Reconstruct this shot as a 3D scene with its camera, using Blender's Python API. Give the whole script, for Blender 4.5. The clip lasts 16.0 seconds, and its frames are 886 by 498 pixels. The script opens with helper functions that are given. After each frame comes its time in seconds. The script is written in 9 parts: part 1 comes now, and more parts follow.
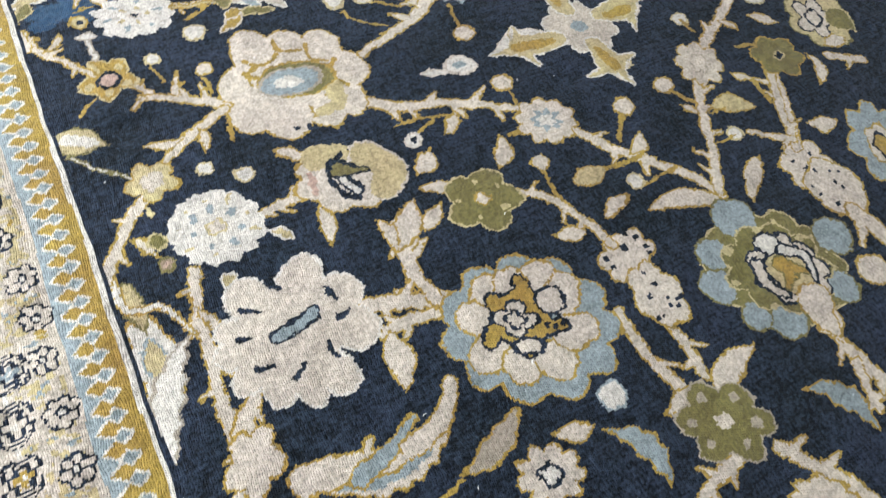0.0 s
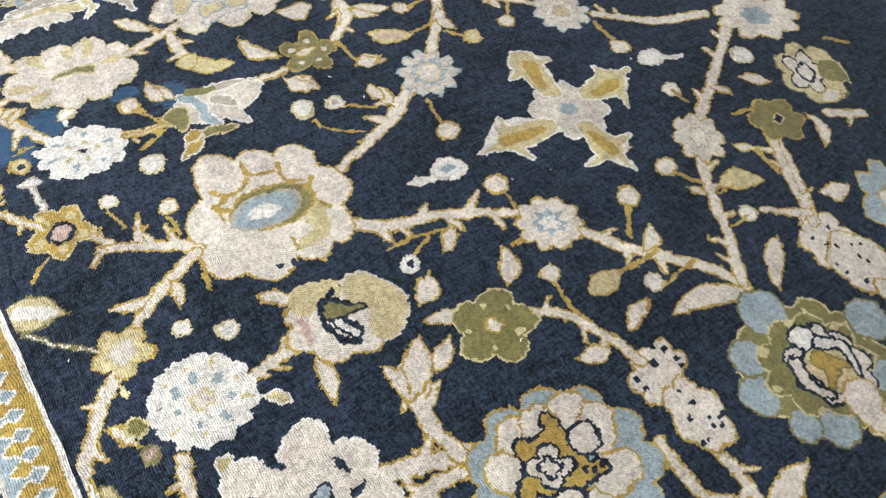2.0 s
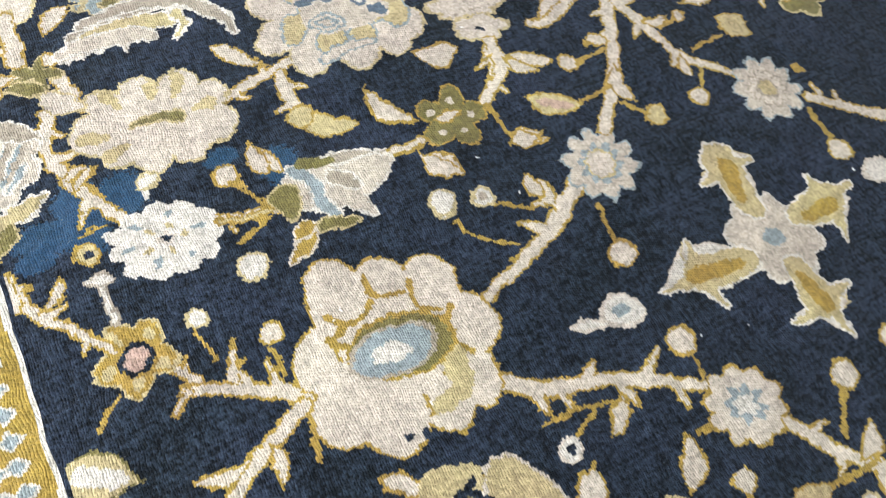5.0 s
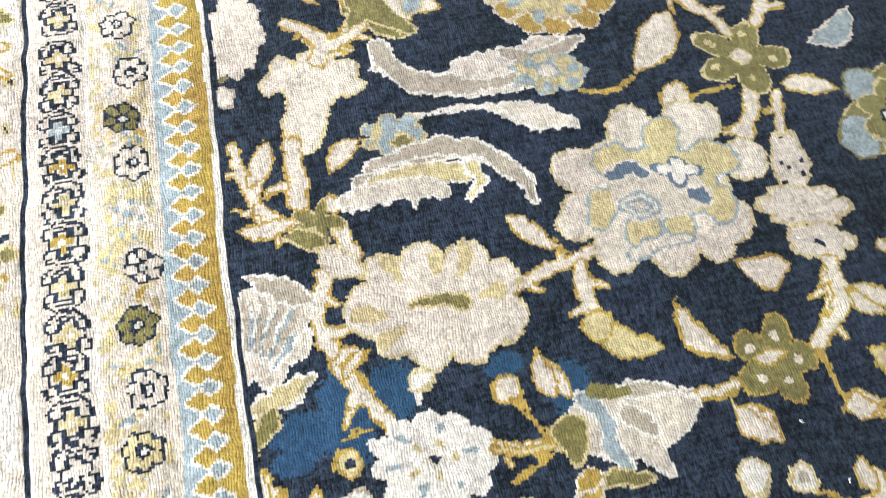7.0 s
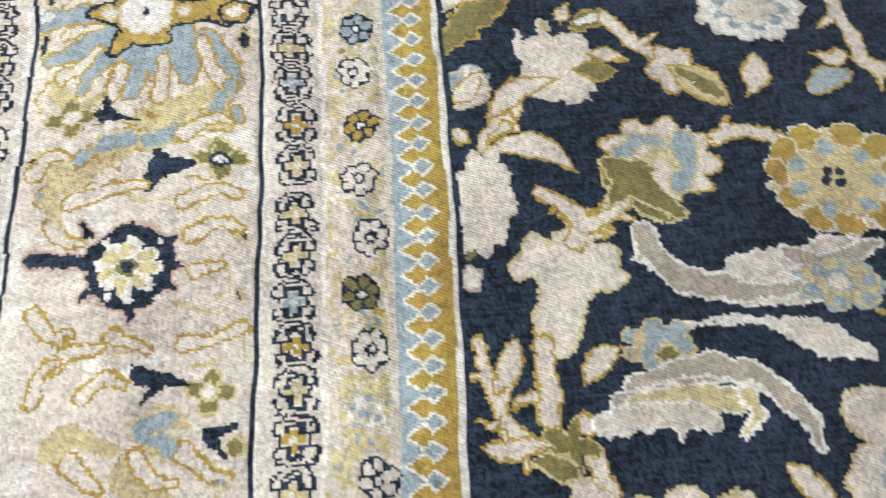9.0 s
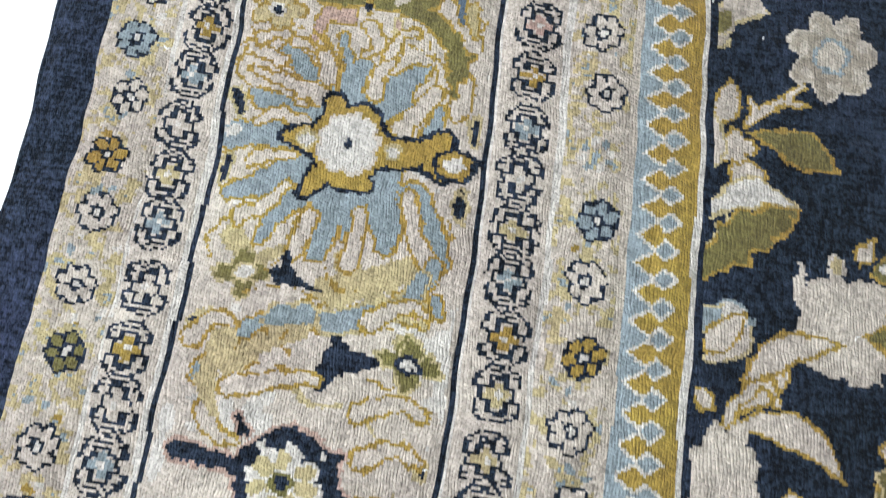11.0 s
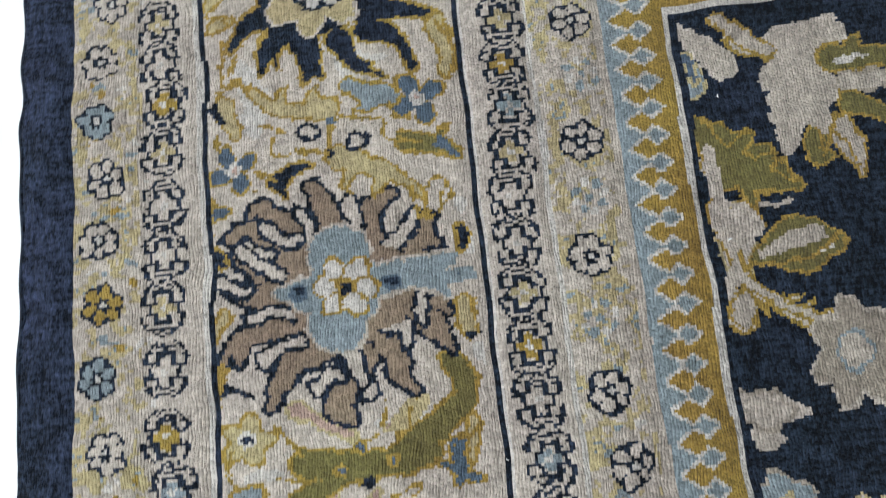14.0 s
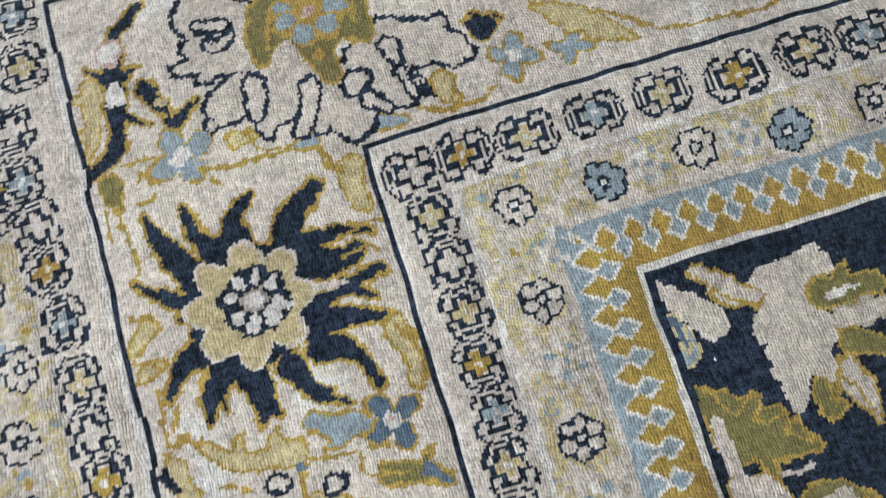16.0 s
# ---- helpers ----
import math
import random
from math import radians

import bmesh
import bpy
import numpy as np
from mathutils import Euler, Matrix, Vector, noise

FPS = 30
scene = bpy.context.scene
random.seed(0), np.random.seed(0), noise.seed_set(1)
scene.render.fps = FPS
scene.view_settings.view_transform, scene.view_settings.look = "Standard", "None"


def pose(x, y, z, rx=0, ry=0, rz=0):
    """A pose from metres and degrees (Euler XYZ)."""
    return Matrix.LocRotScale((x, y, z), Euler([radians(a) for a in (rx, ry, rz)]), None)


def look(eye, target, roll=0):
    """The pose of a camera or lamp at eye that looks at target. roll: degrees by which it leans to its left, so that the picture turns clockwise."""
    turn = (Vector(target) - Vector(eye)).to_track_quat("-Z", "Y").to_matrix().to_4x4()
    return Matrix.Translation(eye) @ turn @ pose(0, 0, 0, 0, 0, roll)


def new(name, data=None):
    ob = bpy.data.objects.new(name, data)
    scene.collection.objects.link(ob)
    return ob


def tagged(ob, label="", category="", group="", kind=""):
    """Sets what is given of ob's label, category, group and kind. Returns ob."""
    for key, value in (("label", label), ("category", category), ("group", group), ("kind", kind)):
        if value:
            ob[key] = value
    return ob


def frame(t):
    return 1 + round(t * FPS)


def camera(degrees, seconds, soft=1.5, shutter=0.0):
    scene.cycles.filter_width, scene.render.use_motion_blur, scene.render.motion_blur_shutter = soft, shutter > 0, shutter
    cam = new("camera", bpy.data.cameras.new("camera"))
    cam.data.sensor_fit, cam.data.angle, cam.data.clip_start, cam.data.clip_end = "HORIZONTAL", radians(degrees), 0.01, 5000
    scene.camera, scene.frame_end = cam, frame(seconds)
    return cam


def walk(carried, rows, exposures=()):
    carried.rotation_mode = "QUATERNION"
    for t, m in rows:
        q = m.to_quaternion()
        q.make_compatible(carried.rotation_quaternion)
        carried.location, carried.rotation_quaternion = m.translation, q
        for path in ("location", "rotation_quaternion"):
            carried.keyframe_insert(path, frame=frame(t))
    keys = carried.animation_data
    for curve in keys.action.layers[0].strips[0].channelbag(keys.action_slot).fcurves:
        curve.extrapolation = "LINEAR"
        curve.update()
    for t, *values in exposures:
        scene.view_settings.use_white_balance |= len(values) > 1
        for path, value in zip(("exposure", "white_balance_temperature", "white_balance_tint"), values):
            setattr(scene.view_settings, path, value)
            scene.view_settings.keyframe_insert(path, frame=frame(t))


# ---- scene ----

cam = camera(68.28, 16.0, soft=1.1, shutter=0.35)
PATH = [
    (0, (0.1058, -2.4755, 0.7993), (0.3736, -2.135, 0.0104), 11.25),
    (0.5, (0.1486, -2.4361, 0.8203), (0.4228, -2.0737, 0.0435), 8.55),
    (1, (0.1701, -2.3999, 0.8236), (0.447, -2.0225, 0.0549), 6.16),
    (1.5, (0.1788, -2.3592, 0.8183), (0.4705, -1.9915, 0.0503), 6.52),
    (2, (0.1608, -2.2888, 0.7958), (0.4708, -1.9574, 0.0186), 9.46),
    (2.5, (0.1344, -2.2261, 0.7777), (0.4539, -1.9253, -0.0081), 13.46),
    (3, (0.1685, -2.1564, 0.7659), (0.4861, -1.8772, -0.0286), 16.09),
    (3.2, (0.1947, -2.1238, 0.7636), (0.5117, -1.8485, -0.0324), 17.67),
    (5.3, (0.1947, -1.8401, 0.7074), (0.4336, -1.5864, -0.1224), 17.88),
    (5.5, (0.1689, -1.7923, 0.7019), (0.4039, -1.541, -0.1297), 18.65),
    (6, (0.1, -1.6865, 0.6918), (0.2968, -1.4328, -0.1489), 17.8),
    (6.5, (0.0724, -1.6189, 0.6824), (0.2231, -1.3512, -0.1636), 13.31),
    (7, (0.0868, -1.5319, 0.6762), (0.2096, -1.2639, -0.1742), 11.73),
    (7.5, (0.0918, -1.4689, 0.6694), (0.1843, -1.1975, -0.1837), 7.45),
    (8, (0.0908, -1.4143, 0.6845), (0.1705, -1.1462, -0.171), 5.69),
    (8.5, (0.0254, -1.3418, 0.6766), (0.091, -1.0777, -0.1812), 5.24),
    (9, (-0.0819, -1.2531, 0.6525), (-0.0356, -0.9868, -0.2059), 4.63),
    (9.2, (-0.1163, -1.2253, 0.6493), (-0.0779, -0.9612, -0.2102), 4.49),
    (11.3, (-0.2474, -0.8812, 0.5876), (-0.2923, -0.715, -0.2958), -6.84),
    (11.5, (-0.2571, -0.8429, 0.5892), (-0.3047, -0.6748, -0.2937), -8.31),
    (12, (-0.2983, -0.7148, 0.6005), (-0.3364, -0.5515, -0.2838), -8.72),
    (12.5, (-0.3279, -0.6234, 0.6023), (-0.3495, -0.4506, -0.2807), -5.22),
    (13, (-0.3218, -0.515, 0.5928), (-0.3447, -0.3373, -0.2892), -6.51),
    (13.5, (-0.2866, -0.3849, 0.5905), (-0.3168, -0.2106, -0.292), -11.64),
    (14, (-0.2535, -0.2964, 0.5994), (-0.2859, -0.1316, -0.2848), -17.12),
    (14.5, (-0.2413, -0.2133, 0.5955), (-0.267, -0.0462, -0.2885), -19.52),
    (15, (-0.2414, -0.1254, 0.5996), (-0.2285, 0.0422, -0.2846), -11.64),
    (15.5, (-0.2485, -0.0719, 0.598), (-0.221, 0.0907, -0.2867), -6.38),
    (16, (-0.22, 0.0024, 0.5852), (-0.1888, 0.1476, -0.3025), -5.15),
]
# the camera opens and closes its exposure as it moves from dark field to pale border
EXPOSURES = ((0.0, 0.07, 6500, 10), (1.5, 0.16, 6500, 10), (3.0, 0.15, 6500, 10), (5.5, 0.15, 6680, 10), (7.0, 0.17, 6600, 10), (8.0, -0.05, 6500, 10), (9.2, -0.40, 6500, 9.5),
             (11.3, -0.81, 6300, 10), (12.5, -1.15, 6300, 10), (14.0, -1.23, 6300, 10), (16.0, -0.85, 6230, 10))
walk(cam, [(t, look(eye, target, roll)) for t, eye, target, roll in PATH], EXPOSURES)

# ---- world, daylight and exposure ----
world = bpy.data.worlds.new("daylight")
scene.world = world
world.use_nodes = True
sky = world.node_tree.nodes.new("ShaderNodeTexSky")
sky.sky_type, sky.sun_disc = "NISHITA", False
sky.sun_elevation, sky.sun_rotation = radians(50), radians(215)
back = world.node_tree.nodes["Background"]
back.inputs["Strength"].default_value = 0.10
world.node_tree.links.new(sky.outputs["Color"], back.inputs["Color"])
# daylight from the wide window beside the rug
ROOM_X0, ROOM_X1, ROOM_Y0, ROOM_Y1, ROOM_H = -1.30, 3.6, -5.0, 2.4, 2.6
WIN_Y0, WIN_Y1, WIN_Z0, WIN_Z1 = -2.6, 1.4, 0.45, 1.85
daylight = new("window_light", bpy.data.lights.new("window_light", "AREA"))
daylight.data.shape, daylight.data.size, daylight.data.size_y = "RECTANGLE", WIN_Y1 - WIN_Y0, WIN_Z1 - WIN_Z0
daylight.data.energy, daylight.data.color = 170, (0.93, 0.995, 1.045)
daylight.matrix_world = look((ROOM_X0 - 0.05, (WIN_Y0 + WIN_Y1) / 2, (WIN_Z0 + WIN_Z1) / 2), (0.9, (WIN_Y0 + WIN_Y1) / 2, 0.6))

# ---- materials ----
PILE = {
    "navy": (0.0126, 0.0186, 0.0303), "cream": (0.435, 0.375, 0.318), "ivory": (0.475, 0.437, 0.393),
    "gold": (0.28, 0.185, 0.042), "olive": (0.135, 0.115, 0.040), "blue": (0.20, 0.235, 0.248),
    "taupe": (0.225, 0.165, 0.115), "pink": (0.36, 0.245, 0.20), "teal": (0.014, 0.045, 0.09),
    "straw": (0.37, 0.300, 0.162), "sand": (0.39, 0.335, 0.28), "grey": (0.275, 0.232, 0.185), "edge": (0.0190, 0.0258, 0.045),
    "steel": (0.075, 0.105, 0.14),
}


def link(tree, a, b):
    tree.links.new(a, b)


def math_node(tree, kind, a, b=None):
    n = tree.nodes.new("ShaderNodeMath")
    n.operation = kind
    for i, v in enumerate((a, b)):
        if v is None:
            continue
        if isinstance(v, (int, float)):
            n.inputs[i].default_value = v
        else:
            link(tree, v, n.inputs[i])
    return n.outputs[0]


def wool(name, colour, lively=1.0, ribbed=1.0):
    """Hand-knotted wool: each knot a shade of its own, ribs along the warp, fuzzy pile and wear."""
    mat = bpy.data.materials.new("wool_" + name)
    dark = max(colour) < 0.06
    mat.use_nodes = True
    t = mat.node_tree
    bsdf = t.nodes["Principled BSDF"]
    bsdf.inputs["Roughness"].default_value = 0.95
    bsdf.inputs["Specular IOR Level"].default_value = 0.12
    bsdf.inputs["Sheen Weight"].default_value = 0.03 if dark else 0.10
    bsdf.inputs["Sheen Roughness"].default_value = 0.5
    co = t.nodes.new("ShaderNodeTexCoord").outputs["Object"]
    sep = t.nodes.new("ShaderNodeSeparateXYZ")
    link(t, co, sep.inputs[0])
    # the ribs wander a little
    wander = t.nodes.new("ShaderNodeTexNoise")
    wander.inputs["Scale"].default_value, wander.inputs["Detail"].default_value = 16.0, 4.0
    link(t, co, wander.inputs["Vector"])
    shift = math_node(t, "MULTIPLY", wander.outputs["Fac"], 0.02)
    xs = math_node(t, "ADD", sep.outputs["X"], shift)
    # knots: columns of 4 mm, rows of 5 mm staggered from column to column
    col = math_node(t, "DIVIDE", xs, KNOT_U)
    icol = math_node(t, "FLOOR", col)
    stagger = math_node(t, "MULTIPLY", icol, 0.37)
    row = math_node(t, "ADD", math_node(t, "DIVIDE", sep.outputs["Y"], KNOT_V), stagger)
    irow = math_node(t, "FLOOR", row)
    cell = t.nodes.new("ShaderNodeCombineXYZ")
    link(t, icol, cell.inputs[0])
    link(t, irow, cell.inputs[1])
    rnd = t.nodes.new("ShaderNodeTexWhiteNoise")
    rnd.noise_dimensions = "2D"
    link(t, cell.outputs[0], rnd.inputs["Vector"])
    # broad shade changes (dye lots, wear) and fine fibres
    broad = t.nodes.new("ShaderNodeTexNoise")
    broad.inputs["Scale"].default_value, broad.inputs["Detail"].default_value = 7.0, 5.0
    link(t, co, broad.inputs["Vector"])
    stretch = t.nodes.new("ShaderNodeMapping")
    stretch.inputs["Scale"].default_value = (1.0, 0.55, 1.0)
    link(t, co, stretch.inputs["Vector"])
    fine = t.nodes.new("ShaderNodeTexNoise")
    fine.inputs["Scale"].default_value, fine.inputs["Detail"].default_value = 620.0, 3.0
    link(t, stretch.outputs[0], fine.inputs["Vector"])
    v1 = math_node(t, "MULTIPLY", math_node(t, "SUBTRACT", rnd.outputs["Value"], 0.5), 0.38 * lively)
    v2 = math_node(t, "MULTIPLY", math_node(t, "SUBTRACT", broad.outputs["Fac"], 0.5), (0.6 if dark else 0.6) * lively)
    v3 = math_node(t, "MULTIPLY", math_node(t, "SUBTRACT", fine.outputs["Fac"], 0.5), (1.1 if dark else 0.6) * lively)
    mid = t.nodes.new("ShaderNodeTexNoise")
    mid.inputs["Scale"].default_value, mid.inputs["Detail"].default_value = 75.0, 3.0
    link(t, co, mid.inputs["Vector"])
    v4 = math_node(t, "MULTIPLY", math_node(t, "SUBTRACT", mid.outputs["Fac"], 0.5), (0.6 if dark else 0.55) * lively)
    # slanting strands of longer pile; their catch of the light goes into colour and relief
    slant = t.nodes.new("ShaderNodeMapping")
    slant.inputs["Rotation"].default_value = (0, 0, math.radians(28))
    slant.inputs["Scale"].default_value = (1.0, 0.28, 1.0)
    link(t, co, slant.inputs["Vector"])
    strand = t.nodes.new("ShaderNodeTexNoise")
    strand.inputs["Scale"].default_value, strand.inputs["Detail"].default_value = 230.0, 2.0
    link(t, slant.outputs[0], strand.inputs["Vector"])
    v5 = math_node(t, "MULTIPLY", math_node(t, "SUBTRACT", strand.outputs["Fac"], 0.5), (0.75 if dark else 0.25) * lively)
    v3 = math_node(t, "ADD", v3, v5)
    # rows of weft: worn lighter pile, with the ridges' light and shade as colour
    weft = t.nodes.new("ShaderNodeMapping")
    weft.inputs["Scale"].default_value = (26.0, 300.0, 1.0)
    link(t, co, weft.inputs["Vector"])
    worn = t.nodes.new("ShaderNodeTexNoise")
    worn.inputs["Scale"].default_value, worn.inputs["Detail"].default_value = 1.0, 2.0
    link(t, weft.outputs[0], worn.inputs["Vector"])
    v6 = math_node(t, "MULTIPLY", math_node(t, "SUBTRACT", worn.outputs["Fac"], 0.5), (0.8 if dark else 0.35) * lively)
    v3 = math_node(t, "ADD", v3, v6)
    value = math_node(t, "ADD", math_node(t, "ADD", v1, v2), math_node(t, "ADD", math_node(t, "ADD", v3, v4), 1.0))
    value = math_node(t, "MAXIMUM", value, 0.25)
    hsv = t.nodes.new("ShaderNodeHueSaturation")
    hsv.inputs["Color"].default_value = (*colour, 1)
    link(t, value, hsv.inputs["Value"])
    hue = math_node(t, "ADD", math_node(t, "MULTIPLY", math_node(t, "SUBTRACT", broad.outputs["Fac"], 0.5), 0.05), 0.5)
    link(t, hue, hsv.inputs["Hue"])
    link(t, hsv.outputs["Color"], bsdf.inputs["Base Color"])
    # relief: rounded ribs, knots and fibres
    fx = math_node(t, "ABSOLUTE", math_node(t, "SUBTRACT", math_node(t, "FRACT", col), 0.5))
    fy = math_node(t, "ABSOLUTE", math_node(t, "SUBTRACT", math_node(t, "FRACT", row), 0.5))
    rib = math_node(t, "MULTIPLY", math_node(t, "POWER", fx, 2.0), -1.3 * ribbed)
    knot = math_node(t, "MULTIPLY", math_node(t, "POWER", fy, 2.0), -1.5 * ribbed)
    height = math_node(t, "ADD", math_node(t, "ADD", rib, knot), math_node(t, "MULTIPLY", fine.outputs["Fac"], 1.15))
    height = math_node(t, "ADD", height, math_node(t, "MULTIPLY", rnd.outputs["Value"], 0.35))
    height = math_node(t, "ADD", height, math_node(t, "MULTIPLY", strand.outputs["Fac"], 0.8))
    height = math_node(t, "ADD", height, math_node(t, "MULTIPLY", mid.outputs["Fac"], 2.4))
    bump = t.nodes.new("ShaderNodeBump")
    bump.inputs["Strength"].default_value, bump.inputs["Distance"].default_value = 1.0, 0.0017
    link(t, height, bump.inputs["Height"])
    link(t, bump.outputs[0], bsdf.inputs["Normal"])
    return mat


KNOT_U, KNOT_V = 0.0029, 0.0034
WOOL = [wool(n, c, 3.1 if max(c) < 0.06 else 1.15, 0.35 if n == "edge" else 1.0) for n, c in PILE.items()]


def plain(name, colour, rough=0.6, scale=6.0, amount=0.12):
    """Painted or woven plain stuff with faint stains and a fine grain."""
    mat = bpy.data.materials.new(name)
    mat.use_nodes = True
    t = mat.node_tree
    bsdf = t.nodes["Principled BSDF"]
    bsdf.inputs["Roughness"].default_value = rough
    co = t.nodes.new("ShaderNodeTexCoord").outputs["Object"]
    a = t.nodes.new("ShaderNodeTexNoise")
    a.inputs["Scale"].default_value, a.inputs["Detail"].default_value = scale, 6.0
    link(t, co, a.inputs["Vector"])
    b = t.nodes.new("ShaderNodeTexNoise")
    b.inputs["Scale"].default_value = scale * 60
    link(t, co, b.inputs["Vector"])
    v = math_node(t, "ADD", math_node(t, "MULTIPLY", a.outputs["Fac"], amount), math_node(t, "MULTIPLY", b.outputs["Fac"], amount * 0.5))
    hsv = t.nodes.new("ShaderNodeHueSaturation")
    hsv.inputs["Color"].default_value = (*colour, 1)
    link(t, math_node(t, "ADD", v, 1.0 - amount * 0.75), hsv.inputs["Value"])
    link(t, hsv.outputs["Color"], bsdf.inputs["Base Color"])
    bump = t.nodes.new("ShaderNodeBump")
    bump.inputs["Strength"].default_value, bump.inputs["Distance"].default_value = 0.15, 0.001
    link(t, b.outputs["Fac"], bump.inputs["Height"])
    link(t, bump.outputs[0], bsdf.inputs["Normal"])
    return mat


FLOOR_PAINT = plain("white_floor_paint", (0.84, 0.84, 0.83), 0.45, 3.0, 0.05)
COTTON = plain("cotton_backing", (0.42, 0.37, 0.29), 0.9, 40.0, 0.2)
LINT = plain("lint_fibre", (0.8, 0.8, 0.78), 0.9, 50.0, 0.1)

# ---- the floor ----
def box(x0, y0, z0, x1, y1, z1):
    bm = bmesh.new()
    bmesh.ops.create_cube(bm, size=1)
    for v in bm.verts:
        v.co = ((x0 + x1) / 2 + v.co.x * (x1 - x0), (y0 + y1) / 2 + v.co.y * (y1 - y0), (z0 + z1) / 2 + v.co.z * (z1 - z0))
    return bm


def made(name, bm, mat):
    me = bpy.data.meshes.new(name)
    bm.to_mesh(me)
    bm.free()
    me.materials.append(mat)
    return new(name, me)


floor = made("floor", box(ROOM_X0 - 0.2, ROOM_Y0 - 0.2, -0.2, ROOM_X1 + 0.2, ROOM_Y1 + 0.2, -0.012), FLOOR_PAINT)
tagged(floor, "smooth white painted floor under the rug", "floor", kind="structure")
WALL_PAINT = plain("white_wall_paint", (0.80, 0.79, 0.77), 0.7, 2.0, 0.05)
walls = (("wall_east", ROOM_X1, ROOM_Y0, ROOM_X1 + 0.2, ROOM_Y1), ("wall_north", ROOM_X0 - 0.2, ROOM_Y1, ROOM_X1 + 0.2, ROOM_Y1 + 0.2),
         ("wall_south", ROOM_X0 - 0.2, ROOM_Y0 - 0.2, ROOM_X1 + 0.2, ROOM_Y0))
for wall_name, x0, y0, x1, y1 in walls:
    tagged(made(wall_name, box(x0, y0, -0.012, x1, y1, ROOM_H), WALL_PAINT), "plain white painted wall", "wall", kind="structure")
ceiling = made("ceiling", box(ROOM_X0 - 0.2, ROOM_Y0 - 0.2, ROOM_H, ROOM_X1 + 0.2, ROOM_Y1 + 0.2, ROOM_H + 0.2), WALL_PAINT)
tagged(ceiling, "plain white painted ceiling", "ceiling", kind="structure")
# the window wall: four pieces round the opening, one mesh
west = bmesh.new()
for y0, y1, z0, z1 in ((ROOM_Y0, WIN_Y0, -0.012, ROOM_H), (WIN_Y1, ROOM_Y1, -0.012, ROOM_H), (WIN_Y0, WIN_Y1, -0.012, WIN_Z0), (WIN_Y0, WIN_Y1, WIN_Z1, ROOM_H)):
    piece = box(ROOM_X0 - 0.2, y0, z0, ROOM_X0, y1, z1)
    scrap = bpy.data.meshes.new("scrap")
    piece.to_mesh(scrap)
    piece.free()
    west.from_mesh(scrap)
    bpy.data.meshes.remove(scrap)
tagged(made("wall_west", west, WALL_PAINT), "plain white wall with a wide window opening", "wall", kind="structure")

# the window: a white frame with three panes and a sill
window_1 = new("window_1")
tagged(window_1, "wide white-framed window with three clear panes", "window", kind="structure")
FRAME_PAINT = plain("white_frame_paint", (0.8, 0.8, 0.79), 0.4, 8.0, 0.05)
GLASS = bpy.data.materials.new("clear_glass")
GLASS.use_nodes = True
GLASS.node_tree.nodes["Principled BSDF"].inputs["Transmission Weight"].default_value = 1.0
GLASS.node_tree.nodes["Principled BSDF"].inputs["Roughness"].default_value = 0.0
fx0, fx1, bay = ROOM_X0 - 0.14, ROOM_X0 - 0.08, (WIN_Y1 - WIN_Y0) / 3
for k in range(4):
    y = WIN_Y0 + bay * k
    made("window_frame", box(fx0, max(WIN_Y0, y - 0.03), WIN_Z0 + 0.05, fx1, min(WIN_Y1, y + 0.03), WIN_Z1 - 0.05), FRAME_PAINT).parent = window_1
for z0, z1 in ((WIN_Z0, WIN_Z0 + 0.05), (WIN_Z1 - 0.05, WIN_Z1)):
    made("window_frame", box(fx0, WIN_Y0, z0, fx1, WIN_Y1, z1), FRAME_PAINT).parent = window_1
made("window_sill", box(ROOM_X0 + 0.002, WIN_Y0 - 0.04, WIN_Z0 - 0.045, ROOM_X0 + 0.12, WIN_Y1 + 0.04, WIN_Z0 - 0.015), FRAME_PAINT).parent = window_1
for k in range(3):
    y = WIN_Y0 + bay * k + 0.03
    pane = made("pane", box(fx0 + 0.027, y, WIN_Z0 + 0.05, fx0 + 0.033, y + bay - 0.06, WIN_Z1 - 0.05), GLASS)
    pane.parent = window_1
    pane.visible_shadow = False

# ---- the rug: a grid of knots ----
CU, CV = 0.0026, 0.0024          # one cell of the weaver's grid
LEFT, RIGHT, TOP, BOTTOM = -0.030, 1.62, 0.020, -2.86   # edges of the dark field
TOP_SCALE = 0.92
GX0, GY0 = -0.700, -3.54
NX, NY = int((2.30 - GX0) / CU), int((0.64 - GY0) / CV)
XC = GX0 + (np.arange(NX) + 0.5) * CU
YC = GY0 + (np.arange(NY) + 0.5) * CV
OWNER = np.full((NY, NX), -1, np.int32)
SHADE = np.zeros((NY, NX), np.uint8)
JITTER = np.random.RandomState(4).uniform(-1, 1, (NY, NX)).astype(np.float32)
PARTS = []                        # name, parent, label
NAVY, CREAM, IVORY, GOLD, OLIVE, BLUE, TAUPE, PINK, TEAL, STRAW, SAND, GREY, EDGE, STEEL = range(14)


def bend(y):
    """How far the long left edge strays from a straight line."""
    return np.interp(y, (-3.5, -2.3, -1.9, -1.67, -1.5, -1.29, -1.19, -0.97, -0.77, -0.5, 0.0, 0.6),
                     (-0.008, -0.008, -0.009, -0.014, -0.013, -0.010, -0.004, 0.005, 0.008, 0.002, 0.0, -0.004))


